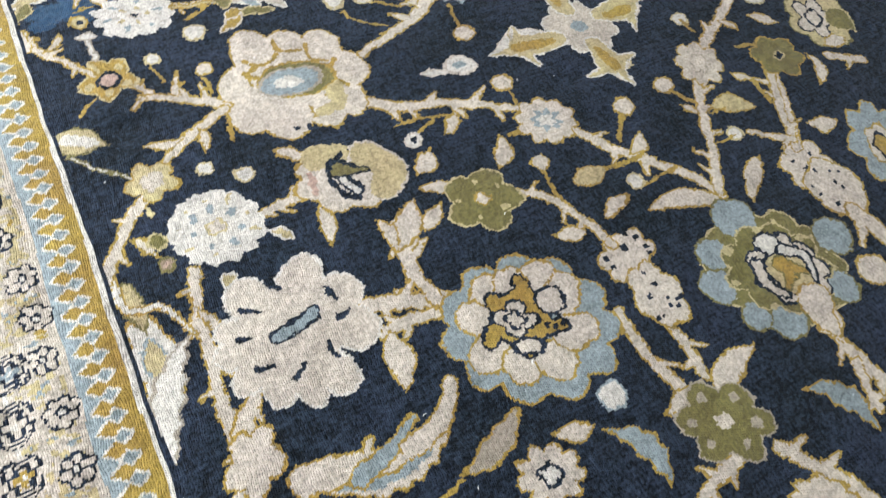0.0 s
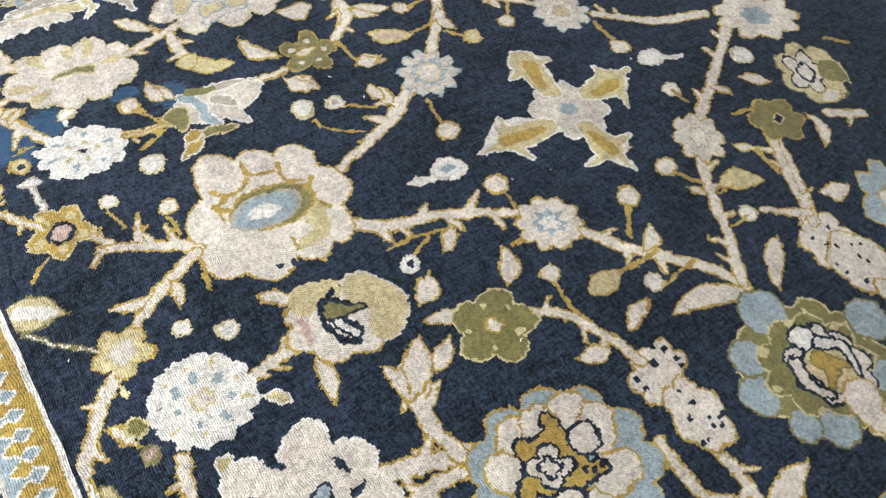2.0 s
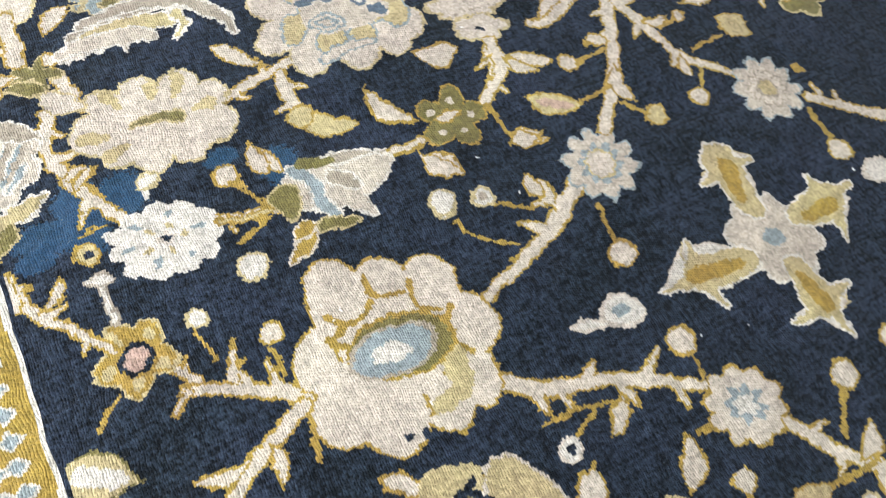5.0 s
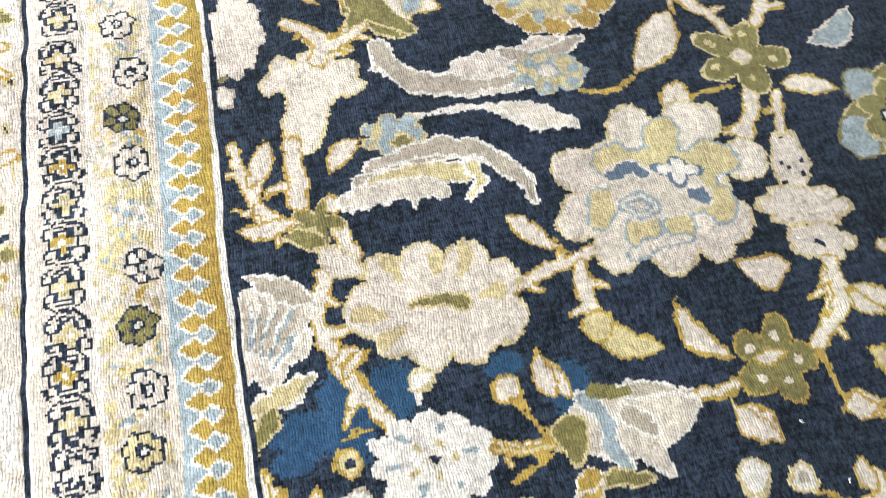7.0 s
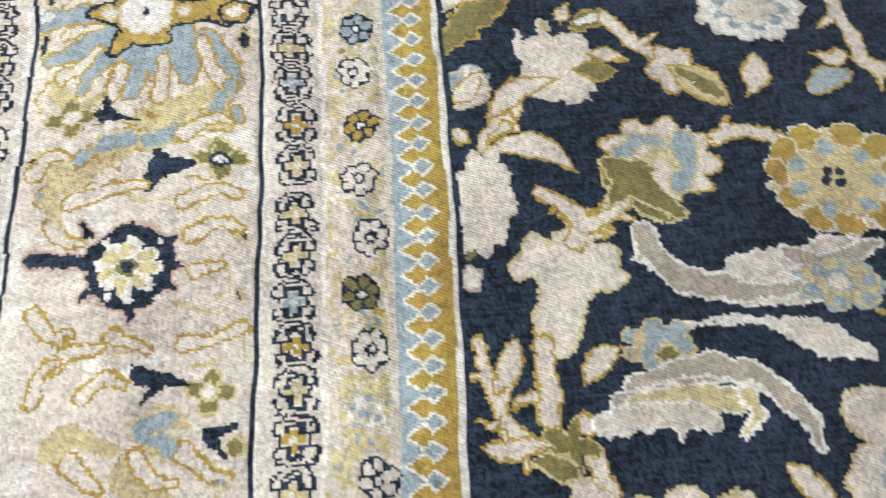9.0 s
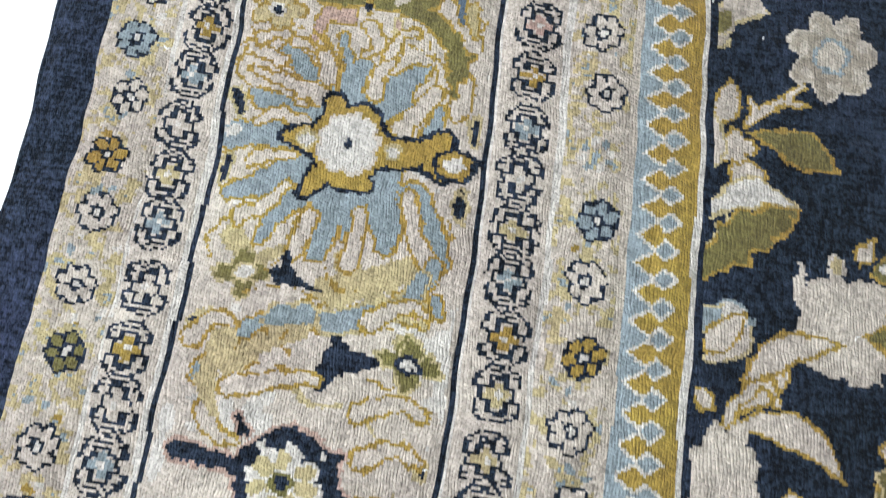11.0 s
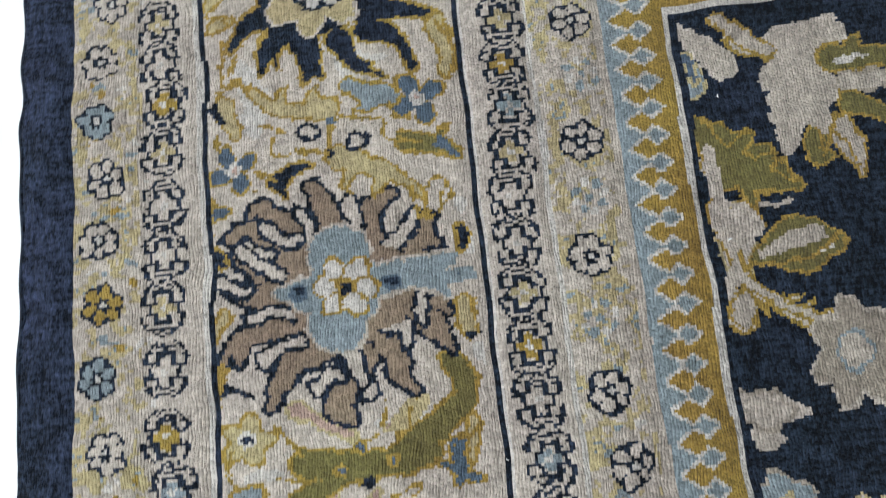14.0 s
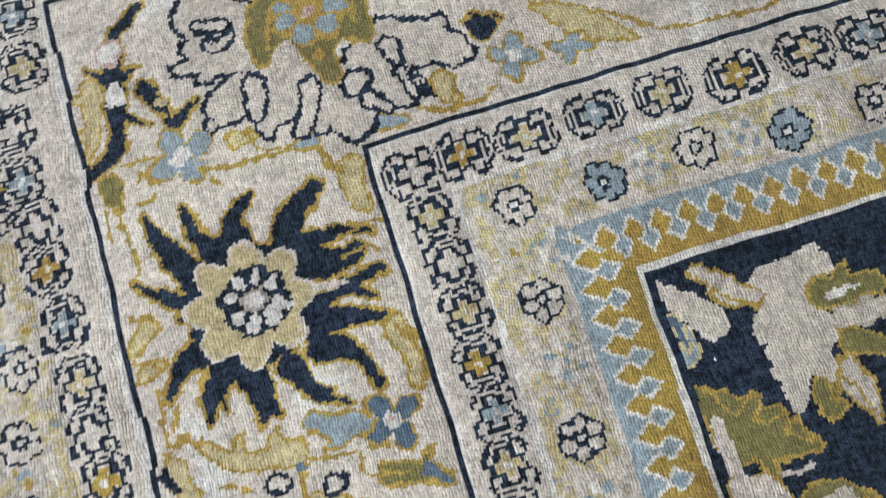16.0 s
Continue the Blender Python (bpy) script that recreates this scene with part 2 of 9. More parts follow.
def ripple(seed, size):
    """Smooth noise over the grid, about -1 to 1: the unsteady hand of the weaver."""
    r = np.random.RandomState(seed)
    h, w = int(NY * CV / size) + 3, int(NX * CU / size) + 3
    g = r.uniform(-1, 1, (h, w))
    v, u = np.arange(NY) * CV / size, np.arange(NX) * CU / size
    j, i = v.astype(int), u.astype(int)
    a, b = (v - j)[:, None], (u - i)[None, :]
    a, b = a * a * (3 - 2 * a), b * b * (3 - 2 * b)
    return (g[j][:, i] * (1 - a) * (1 - b) + g[j + 1][:, i] * a * (1 - b) + g[j][:, i + 1] * (1 - a) * b + g[j + 1][:, i + 1] * a * b)


XW = XC[None, :] + bend(YC)[:, None] + 0.0022 * ripple(1, 0.013) + 0.0014 * ripple(2, 0.006)
YW = YC[:, None] + 0.0022 * ripple(3, 0.013) + 0.0014 * ripple(4, 0.006)


def begin(name, parent=-1, label=""):
    PARTS.append((name, parent, label))
    return len(PARTS) - 1


def window(x0, y0, x1, y1):
    """The slices of the grid that cover a rectangle, and their cells' middles."""
    b = [float(bend(y)) for y in (y0, (y0 + y1) / 2, y1)]
    i0, i1 = max(0, int((x0 - max(b) - GX0) / CU) - 1), min(NX, int((x1 - min(b) - GX0) / CU) + 3)
    j0, j1 = max(0, int((y0 - GY0) / CV) - 1), min(NY, int((y1 - GY0) / CV) + 3)
    where = (slice(j0, j1), slice(i0, i1))
    return where, XW[where], YW[where]


CLIP = np.ones((NY, NX), bool)    # where the weaver is at work: one zone of the rug at a time


def knot_in(part, where, mask, colour):
    mask = mask & CLIP[where]
    OWNER[where][mask] = part
    SHADE[where][mask] = colour


RAGGED = 0.0015 * ripple(51, 0.0052) + 0.0006 * JITTER   # knots are whole, so edges step and fray


def fill(part, where, f, colour, line=None, width=0.0036):
    """Knots a shape, given as the distance inside its edge, with an outline round it."""
    f = f + RAGGED[where]
    if line is None:
        knot_in(part, where, f > 0, colour)
        return
    if line == NAVY:
        width = max(width, 0.0044)
    knot_in(part, where, f > -width * 0.5, line)
    knot_in(part, where, f > width * 0.5, colour)


def polar(x, y, a, b, ang, where_xy):
    xs, ys = where_xy
    c, s = math.cos(radians(ang)), math.sin(radians(ang))
    lx, ly = (xs - x) * c + (ys - y) * s, -(xs - x) * s + (ys - y) * c
    return np.hypot(lx / a, ly / b), np.arctan2(ly / b, lx / a), lx, ly


def lobed(x, y, a, b, ang, n, depth, where_xy):
    """Distance inside a scalloped oval."""
    rr, th, _, _ = polar(x, y, a, b, ang, where_xy)
    edge = 1 - depth + depth * (np.abs(np.cos(n * th / 2)) * 2 - 1) if n else 1.0
    return (edge - rr) * min(a, b)


def flower(x, y, a, b, ang, n, colour, line=GOLD, depth=0.08, rings=(), name="flower", label="", parent=-1):
    """A scalloped flower; each ring is (share of the size, petals, depth, colour, outline)."""
    part = begin(name, parent, label)
    m = max(a, b) * 1.15 + 0.006
    where, *xy = window(x - m, y - m, x + m, y + m)
    fill(part, where, lobed(x, y, a, b, ang, n, depth, xy), colour, line)
    for share, k, d, ring_colour, ring_line in rings:
        sub = begin("centre" if share < 0.45 else "ring", part)
        fill(sub, where, lobed(x, y, a * share, b * share, ang, k, d, xy), ring_colour, ring_line, 0.0032)
    return part


def leaf(x0, y0, x1, y1, w, colour, line=GOLD, curve=0.0, teeth=0, blunt=1.0, vein=None, name="leaf", label="", parent=-1):
    """A leaf from its base to its tip, w wide, bowed to its left by curve; teeth notch its edge."""
    part = begin(name, parent, label)
    dx, dy = x1 - x0, y1 - y0
    length = math.hypot(dx, dy)
    hand = random.Random(part)     # no two leaves alike
    if not curve:
        curve = length * hand.uniform(-0.13, 0.13)
    if blunt == 1.0:
        blunt = hand.uniform(0.78, 1.3)
    m = w + abs(curve) + 0.008
    where, xs, ys = window(min(x0, x1) - m, min(y0, y1) - m, max(x0, x1) + m, max(y0, y1) + m)
    s = ((xs - x0) * dx + (ys - y0) * dy) / length ** 2
    t = ((ys - y0) * dx - (xs - x0) * dy) / length - 4 * curve * s * (1 - s)
    sc = np.clip(s, 0, 1)
    half = w / 2 * np.sin(np.pi * sc ** blunt) ** 0.85
    if teeth:
        half = half * (0.86 + 0.34 * (np.abs((sc * teeth) % 1.0 - 0.5) * 2 - 0.4))
    f = np.minimum(half - np.abs(t), np.minimum(s, 1 - s) * length + 0.001)
    fill(part, where, f, colour, line)
    if vein is not None:
        sub = begin("vein", part)
        fill(sub, where, np.minimum(half * 0.42 - np.abs(t), (0.35 - np.abs(sc - 0.5)) * length), vein)
    return part


def curve_through(points):
    """A smooth run of places through a few points."""
    p = np.array(points, float)
    q = np.vstack([2 * p[0] - p[1], p, 2 * p[-1] - p[-2]])
    run = []
    for i in range(1, len(q) - 2):
        for k in np.linspace(0, 1, 9)[(0 if i == 1 else 1):]:
            run.append(0.5 * (2 * q[i] + (q[i + 1] - q[i - 1]) * k + (2 * q[i - 1] - 5 * q[i] + 4 * q[i + 1] - q[i + 2]) * k ** 2
                              + (3 * q[i] - q[i - 1] - 3 * q[i + 1] + q[i + 2]) * k ** 3))
    return np.array(run)


def stem(w, *points, colour=CREAM, line=GOLD, end=None, name="stem", label="", parent=-1):
    """A smooth stem through a few points, w wide at its foot and end wide at its tip."""
    part = begin(name, parent, label)
    run = curve_through(points)
    m = 2.4 * w + 0.008
    where, xs, ys = window(run[:, 0].min() - m, run[:, 1].min() - m, run[:, 0].max() + m, run[:, 1].max() + m)
    f = np.full((ys.shape[0], xs.shape[1]), -1.0)
    ends = w if end is None else end
    for i in range(len(run) - 1):
        a, d = run[i], run[i + 1] - run[i]
        k = np.clip(((xs - a[0]) * d[0] + (ys - a[1]) * d[1]) / max(d @ d, 1e-9), 0, 1)
        half = (w + (ends - w) * (i + k) / (len(run) - 1)) / 2
        f = np.maximum(f, half - np.hypot(xs - a[0] - k * d[0], ys - a[1] - k * d[1]))
    # little spurs along the longer stems
    hand = random.Random(len(PARTS))
    if colour == CREAM and len(run) > 8:
        for i in range(3, len(run) - 3, 4):
            if hand.random() < 0.62:
                d = run[i + 1] - run[i - 1]
                d = d / max(np.hypot(*d), 1e-9)
                side = hand.choice((-1, 1))
                out = d * hand.uniform(0.3, 0.8) + np.array([-d[1], d[0]]) * side
                size = w * hand.uniform(1.1, 1.9)
                k = np.clip(((xs - run[i][0]) * out[0] + (ys - run[i][1]) * out[1]) / (out @ out * size), 0, 1)
                f = np.maximum(f, w * 0.42 * (1 - 0.7 * k) - np.hypot(xs - run[i][0] - k * size * out[0], ys - run[i][1] - k * size * out[1]))
    fill(part, where, f, colour, line, 0.0030)
    return part


def spray(colour, line, *strokes, name="leaf", label="", parent=-1):
    """One shape drawn with several tapering brush strokes that flow together; each is (width, width at its end, points)."""
    part = begin(name, parent, label)
    p = np.array([q for s in strokes for q in s[2:]], float)
    m = max(max(s[0], s[1]) for s in strokes) + 0.008
    where, xs, ys = window(p[:, 0].min() - m, p[:, 1].min() - m, p[:, 0].max() + m, p[:, 1].max() + m)
    f = np.full((ys.shape[0], xs.shape[1]), -1.0)
    for w, end, *points in strokes:
        run = curve_through(points)
        for i in range(len(run) - 1):
            a, d = run[i], run[i + 1] - run[i]
            k = np.clip(((xs - a[0]) * d[0] + (ys - a[1]) * d[1]) / max(d @ d, 1e-9), 0, 1)
            half = (w + (end - w) * (i + k) / (len(run) - 1)) / 2
            f = np.maximum(f, half - np.hypot(xs - a[0] - k * d[0], ys - a[1] - k * d[1]))
    fill(part, where, f, colour, line, 0.0034)
    return part


def bud(x, y, r, colour=CREAM, line=GOLD, squash=1.0, ang=0, name="bud", eye=None):
    rings = () if eye is None else ((0.4, 0, 0, eye, None),)
    return flower(x, y, r, r * squash, ang, 0, colour, line, 0, rings, name)


def spokes(part, x, y, a, b, ang, n, inner, outer, w, colour, line=None, start=0.0, sweep=360.0, name="petal", loose=0.10, pointed=False):
    """Lens-shaped marks set radially between two shares of an oval's size."""
    m = max(a, b) * outer + 0.012
    where, xs, ys = window(x - m, y - m, x + m, y + m)
    c, s = math.cos(radians(ang)), math.sin(radians(ang))
    hand = random.Random(n + len(PARTS))
    for k in range(n):
        th = radians(start + sweep * (k + hand.uniform(-loose, loose)) / n)
        reach, wide, bow = 1 + hand.uniform(-loose, loose), w * (1 + 1.5 * hand.uniform(-loose, loose)), 0.8 * w * hand.uniform(-loose, loose) * 3
        u, v = a * math.cos(th), b * math.sin(th)
        p0 = (x + inner * (u * c - v * s), y + inner * (u * s + v * c))
        p1 = (x + outer * reach * (u * c - v * s), y + outer * reach * (u * s + v * c))
        dx, dy = p1[0] - p0[0], p1[1] - p0[1]
        q = math.hypot(dx, dy)
        t = ((xs - p0[0]) * dx + (ys - p0[1]) * dy) / q ** 2
        tc = np.clip(t, 0, 1)
        e = np.abs(((ys - p0[1]) * dx - (xs - p0[0]) * dy) / q - bow * tc * tc)
        half = (1 - tc ** 1.3) ** 0.7 if pointed else np.sin(np.pi * (0.08 + 0.9 * tc)) ** 0.6
        f = np.minimum(wide / 2 * half - e, np.minimum(t, 1 - t) * q)
        fill(begin(name, part), where, f, colour, line, 0.003)


def specks(part, x, y, a, b, ang, n, colour, size, seed=1):
    """Single knots of another colour strewn over an oval."""
    pick = random.Random(seed)
    sub = begin("specks", part)
    c, s = math.cos(radians(ang)), math.sin(radians(ang))
    for k in range(n):
        th, r = pick.uniform(0, 2 * math.pi), math.sqrt(pick.uniform(0.03, 0.8))
        u, v = a * r * math.cos(th), b * r * math.sin(th)
        px, py = x + u * c - v * s, y + u * s + v * c
        where, xs, ys = window(px - 0.012, py - 0.012, px + 0.012, py + 0.012)
        knot_in(sub, where, np.maximum(np.abs(xs - px), np.abs(ys - py)) < size * pick.uniform(0.7, 1.25), colour)
    return sub


# ---- field and border bands ----
XB, YB = np.meshgrid(XC + 0.0, YC + 0.0)
WAVY_X, WAVY_Y = 0.0008 * ripple(11, 0.05), 0.0008 * ripple(12, 0.05)
XB, YB = XB + WAVY_X, YB + WAVY_Y
OUT = np.stack([LEFT - XB, (YB - TOP) / TOP_SCALE, XB - RIGHT, BOTTOM - YB])
SIDE = OUT.argmax(0)
INSET = OUT.max(0)
ALONG = np.where(SIDE % 2 == 0, YB, XB)
INSIDE = INSET < 0.652
field = begin("field", -1, "dark navy field knotted in worn wool")
knot_in(field, (slice(None), slice(None)), INSIDE, NAVY)
BANDS = (("line", -0.004, 0.0045, NAVY), ("line", 0.0045, 0.0108, IVORY), ("zigzag_band", 0.0108, 0.0685, GOLD), ("line", 0.0685, 0.0765, SAND),
         ("inner_guard", 0.0765, 0.1385, STRAW), ("line", 0.1385, 0.1445, IVORY), ("inner_scroll_guard", 0.1445, 0.2045, CREAM),
         ("line", 0.2045, 0.2074, IVORY), ("line", 0.2074, 0.2127, NAVY), ("main_border", 0.2127, 0.4635, CREAM), ("line", 0.4635, 0.4687, NAVY), ("line", 0.4687, 0.4755, IVORY),
         ("outer_scroll_guard", 0.4755, 0.5245, CREAM), ("line", 0.5245, 0.5295, IVORY), ("outer_guard", 0.5295, 0.5995, STRAW),
         ("selvedge", 0.5995, 0.6520, EDGE))
BAND = {}
for band_name, d0, d1, colour in BANDS:
    BAND[band_name] = begin(band_name)
    knot_in(BAND[band_name], (slice(None), slice(None)), (INSET >= d0) & (INSET < d1) & INSIDE, colour)

# the pale grounds are streaked with several lots of wool, and the main border too
streak = ripple(21, 0.010) + 0.6 * ripple(22, 0.004)
for band_name in ("inner_guard", "outer_guard"):
    d0, d1 = [(a, b) for n, a, b, _ in BANDS if n == band_name][0]
    on = (INSET >= d0) & (INSET < d1)
    knot_in(BAND[band_name], (slice(None), slice(None)), on & (streak > -0.18), SAND)
    knot_in(BAND[band_name], (slice(None), slice(None)), on & (streak > 0.45), CREAM)
    knot_in(BAND[band_name], (slice(None), slice(None)), on & (streak < -0.95), BLUE)
on = (INSET >= 0.2165) & (INSET < 0.4605)
mass = ripple(33, 0.05) + 0.5 * ripple(34, 0.012)
knot_in(BAND["main_border"], (slice(None), slice(None)), on & (mass < -0.75), IVORY)
knot_in(BAND["main_border"], (slice(None), slice(None)), on & (mass > 0.85), SAND)

# zigzag of gold teeth in blue, edged with ivory
TOOTH = 0.0268
d = (0.0685 - INSET) / 0.056
reach = np.interp(d, (0.0, 0.08, 0.14, 0.40, 0.44, 0.58, 0.80, 0.90, 1.0), (-0.2, -0.1, 0.06, 0.42, 0.42, 0.15, 0.47, 0.7, 0.8))
phase = np.abs(((ALONG + 0.004) / TOOTH) % 1.0 - 0.5)
gap = (reach - (0.5 - phase)) * TOOTH + JITTER * 0.0008
zig = (INSET >= 0.0108) & (INSET < 0.0685)
knot_in(BAND["zigzag_band"], (slice(None), slice(None)), zig & (gap < 0.0018), IVORY)
knot_in(BAND["zigzag_band"], (slice(None), slice(None)), zig & (gap < -0.0018), BLUE)


def on_side(side, along, inset):
    """The place of a motif on one side of the border."""
    if side == 0:
        return LEFT - inset + float(bend(along)), along
    if side == 1:
        return along, TOP + inset * TOP_SCALE
    if side == 2:
        return RIGHT + inset, along
    return along, BOTTOM - inset


def rosette(x, y, r, colour, petals, parent):
    """A guard-stripe rosette: petals knotted round a small eye inside a dark outline."""
    part = begin("rosette", parent)
    m = r + 0.004
    where, xs, ys = window(x - m, y - m, x + m, y + m)
    r = r * 0.98
    f = lobed(x, y, r, r * 1.02, 15, petals, 0.07, (xs, ys))
    knot_in(part, where, f > 0, NAVY)
    for k in range(petals):
        th = 2 * math.pi * k / petals + 0.26
        px, py = x + 0.60 * r * math.cos(th), y + 0.60 * r * math.sin(th)
        lx, ly = (xs - px) * math.cos(th) + (ys - py) * math.sin(th), -(xs - px) * math.sin(th) + (ys - py) * math.cos(th)
        knot_in(part, where, np.hypot(lx / 0.30, ly / 0.25) < r, colour)
    knot_in(part, where, np.hypot(xs - x, ys - y) < r * 0.17, IVORY if colour != IVORY else CREAM)


def scroll_unit(x, y, turned, colour, parent):
    """One cross of the scroll guard with its four curled leaves and the hooks that link it to the next."""
    part = begin("scroll_cross", parent)
    where, xs, ys = window(x - 0.035, y - 0.035, x + 0.035, y + 0.035)
    u, v = (ys - y, xs - x) if turned else (xs - x, ys - y)
    u, v = np.abs(u), v * (0.86 if turned else 1.0)
    w = np.abs(v)
    knot_in(part, where, (u < 0.0240) & (w < 0.0255), CREAM)
    # a dark frame round the cross, with a pale curl in each corner
    knot_in(part, where, (u < 0.0222) & (w < 0.0165) & (u + w < 0.0350), NAVY)
    knot_in(part, where, (u > 0.0160) & (u < 0.0235) & (w < 0.0050), CREAM)
    knot_in(part, where, (np.abs(u - 0.0140) < 0.0038) & (np.abs(w - 0.0102) < 0.0034), CREAM)
    knot_in(part, where, (np.abs(u - 0.0118) < 0.0020) & (w > 0.0100) & (w < 0.0170), CREAM)
    # the striped spindle and slanting hooks that lead to the next one
    knot_in(part, where, (u < 0.0095) & (w > 0.0186) & (w < 0.0207), NAVY)
    knot_in(part, where, (u < 0.0060) & (w > 0.0228) & (w < 0.0250), NAVY)
    knot_in(part, where, (u > 0.0075) & (u < 0.0205) & (np.abs(w - 0.0165 - (0.0205 - u) * 0.62) < 0.0017), NAVY)
    # the cross itself
    knot_in(part, where, ((u < 0.0128) & (w < 0.0044)) | ((w < 0.0128) & (u < 0.0046)), CREAM)
    knot_in(part, where, ((u < 0.0118) & (w < 0.0038)) | ((w < 0.0105) & (u < 0.0040)), colour)
    knot_in(part, where, np.hypot(u, w) < 0.0032, IVORY)


rng = random.Random(7)


def scatter_flecks(parent, side, along, inset, spread):
    """Small leaf flecks between the rosettes of a guard stripe."""
    for k in range(5):
        x, y = on_side(side, along + rng.uniform(-0.010, 0.010), inset + rng.uniform(-spread, spread))
        where, xs, ys = window(x - 0.01, y - 0.01, x + 0.01, y + 0.01)
        a, b = rng.uniform(0.003, 0.007), rng.uniform(0.002, 0.004)
        c = math.radians(rng.uniform(-60, 60))
        lx, ly = (xs - x) * math.cos(c) + (ys - y) * math.sin(c), -(xs - x) * math.sin(c) + (ys - y) * math.cos(c)
        knot_in(parent, where, np.hypot(lx / a, ly / b) < 1, rng.choice((BLUE, BLUE, IVORY, GOLD, CREAM, STRAW)))


def guard(parent, inset, width, offset, step, colours, r, side, start, stop):
    """A row of rosettes down one side of the border."""
    a, k = start + offset, 0
    while a < stop:
        scatter_flecks(parent, side, a + step / 2, inset, width * 0.42)
        x, y = on_side(side, a, inset)
        c = colours[k % len(colours)]
        if c is not None:
            rosette(x, y, r * rng.uniform(0.95, 1.04), c, rng.choice((6, 6, 7)), parent)
        else:
            scatter_flecks(parent, side, a, inset, width * 0.4)
        a, k = a + step * rng.uniform(0.97, 1.03), k + 1


def scrolls(parent, inset, offset, step, colours, side, start, stop):
    a, k = start + offset, 0
    while a < stop:
        x, y = on_side(side, a, inset)
        scroll_unit(x, y, side % 2 == 1, colours[k % len(colours)], parent)
        a, k = a + step, k + 1



def faint_rosette(x, y, parent):
    """A rosette in pale blue and cream that hardly shows on its ground."""
    part = begin("rosette", parent, "faint pale blue rosette")
    where, xs, ys = window(x - 0.025, y - 0.025, x + 0.025, y + 0.025)
    for k in range(8):
        th = 0.785 * k + 0.3
        px, py = x + 0.014 * math.cos(th), y + 0.014 * math.sin(th)
        knot_in(part, where, np.hypot(xs - px, ys - py) < 0.0042, BLUE if k % 2 else IVORY)
    knot_in(part, where, np.hypot(xs - x, ys - y) < 0.004, BLUE)


def dye_patch(x, y, a, b):
    """A patch of the field re-knotted in brighter blue wool, ragged at its rim."""
    part = begin("dye_patch", field, "bright blue repaired patch of the field")
    where, xs, ys = window(x - a * 1.3, y - b * 1.3, x + a * 1.3, y + b * 1.3)
    rr = np.hypot((xs - x) / a, (ys - y) / b)
    knot_in(part, where, (OWNER[where] == field) & (rr + 0.16 * JITTER[where] < 1), TEAL)


# ---- guard stripes of the three far sides ----
CREAMS = (CREAM, CREAM, BLUE, CREAM, IVORY, OLIVE, CREAM, CREAM, GOLD)
CROSSES = (STRAW, BLUE, CREAM, GOLD, BLUE, STRAW, OLIVE, CREAM, GOLD, BLUE, PINK)
for side, start, stop in ((1, LEFT - 0.6, RIGHT + 0.55), (2, BOTTOM - 0.6, TOP + 0.54), (3, LEFT - 0.6, RIGHT + 0.55)):
    first = 0.32 if side == 1 else start + 0.52
    guard(BAND["inner_guard"], 0.1075, 0.058, 0, 0.0655, CREAMS, 0.0213, side, first, stop - 0.44)
    guard(BAND["outer_guard"], 0.5590, 0.056, 0.05, 0.0640, CREAMS, 0.0205, side, start, stop)
    scrolls(BAND["inner_scroll_guard"], 0.1745, 0, 0.0600, CROSSES, side, first, stop - 0.38)
    scrolls(BAND["outer_scroll_guard"], 0.5000, 0.12, 0.0525, CROSSES, side, start, stop - 0.05)


# ---- motifs of the field ----
CLIP[:] = INSET < -0.002

# field: stems and flowers at the foot
stem(0.0158, (0.0644, -2.0185), (0.0472, -2.0814), (0.0449, -2.1308), (0.0381, -2.1912), (0.0352, -2.2571))
leaf(0.0509, -2.0702, 0.0678, -2.1171, 0.0156, CREAM, GOLD)
stem(0.0174, (0.0768, -2.2107), (0.0478, -2.2415), (0.0334, -2.2987), (0.0228, -2.3272), end=0.0335)
p = flower(0.0457, -2.284, 0.0353, 0.0457, -27.3, 5, CREAM, GOLD, 0.15)
stem(0.0222, (0.2467, -2.1612), (0.2954, -2.1804), (0.345, -2.1999))
stem(0.0151, (0.3372, -2.2143), (0.2827, -2.2055), (0.2527, -2.2082), end=0.0196)
leaf(0.256, -2.2099, 0.242, -2.2862, 0.0369, CREAM, GOLD)
stem(0.0197, (0.3313, -2.1933), (0.3231, -2.1426), (0.3284, -2.1064), (0.3375, -2.0706), end=0.0258)
leaf(0.303, -2.1138, 0.3749, -2.0412, 0.0383, CREAM, GOLD, curve=-0.0064)
leaf(0.3174, -2.111, 0.3149, -2.0498, 0.0203, CREAM, GOLD)
leaf(0.0875, -2.3337, 0.296, -2.3053, 0.0464, CREAM, GOLD, curve=-0.0506, teeth=9, vein=BLUE)
leaf(0.2557, -2.407, 0.3533, -2.3703, 0.0328, GREY, GOLD, curve=-0.0097)
stem(0.0054, (0.2526, -2.4126), (0.2171, -2.4222), colour=GOLD, line=None, name="tendril")
stem(0.0175, (0.5474, -2.3216), (0.5476, -2.3802), (0.5604, -2.4382), (0.5754, -2.4789))
stem(0.0144, (0.6009, -2.3616), (0.6053, -2.4), (0.6047, -2.4434))
stem(0.018, (0.629, -2.5622), (0.6542, -2.5985), (0.679, -2.6342), (0.6999, -2.6822))
stem(0.0162, (0.5732, -2.549), (0.5295, -2.5565), (0.4938, -2.567))
leaf(0.5986, -2.4742, 0.6915, -2.4426, 0.0373, CREAM, GOLD, curve=0.0079)
leaf(0.5216, -2.4637, 0.5898, -2.4614, 0.0286, CREAM, GOLD)
stem(0.0201, (0.8104, -2.4831), (0.8155, -2.5222), (0.8264, -2.5631), (0.8314, -2.5916))
stem(0.0149, (0.8094, -2.5281), (0.7916, -2.5716), (0.7907, -2.588))
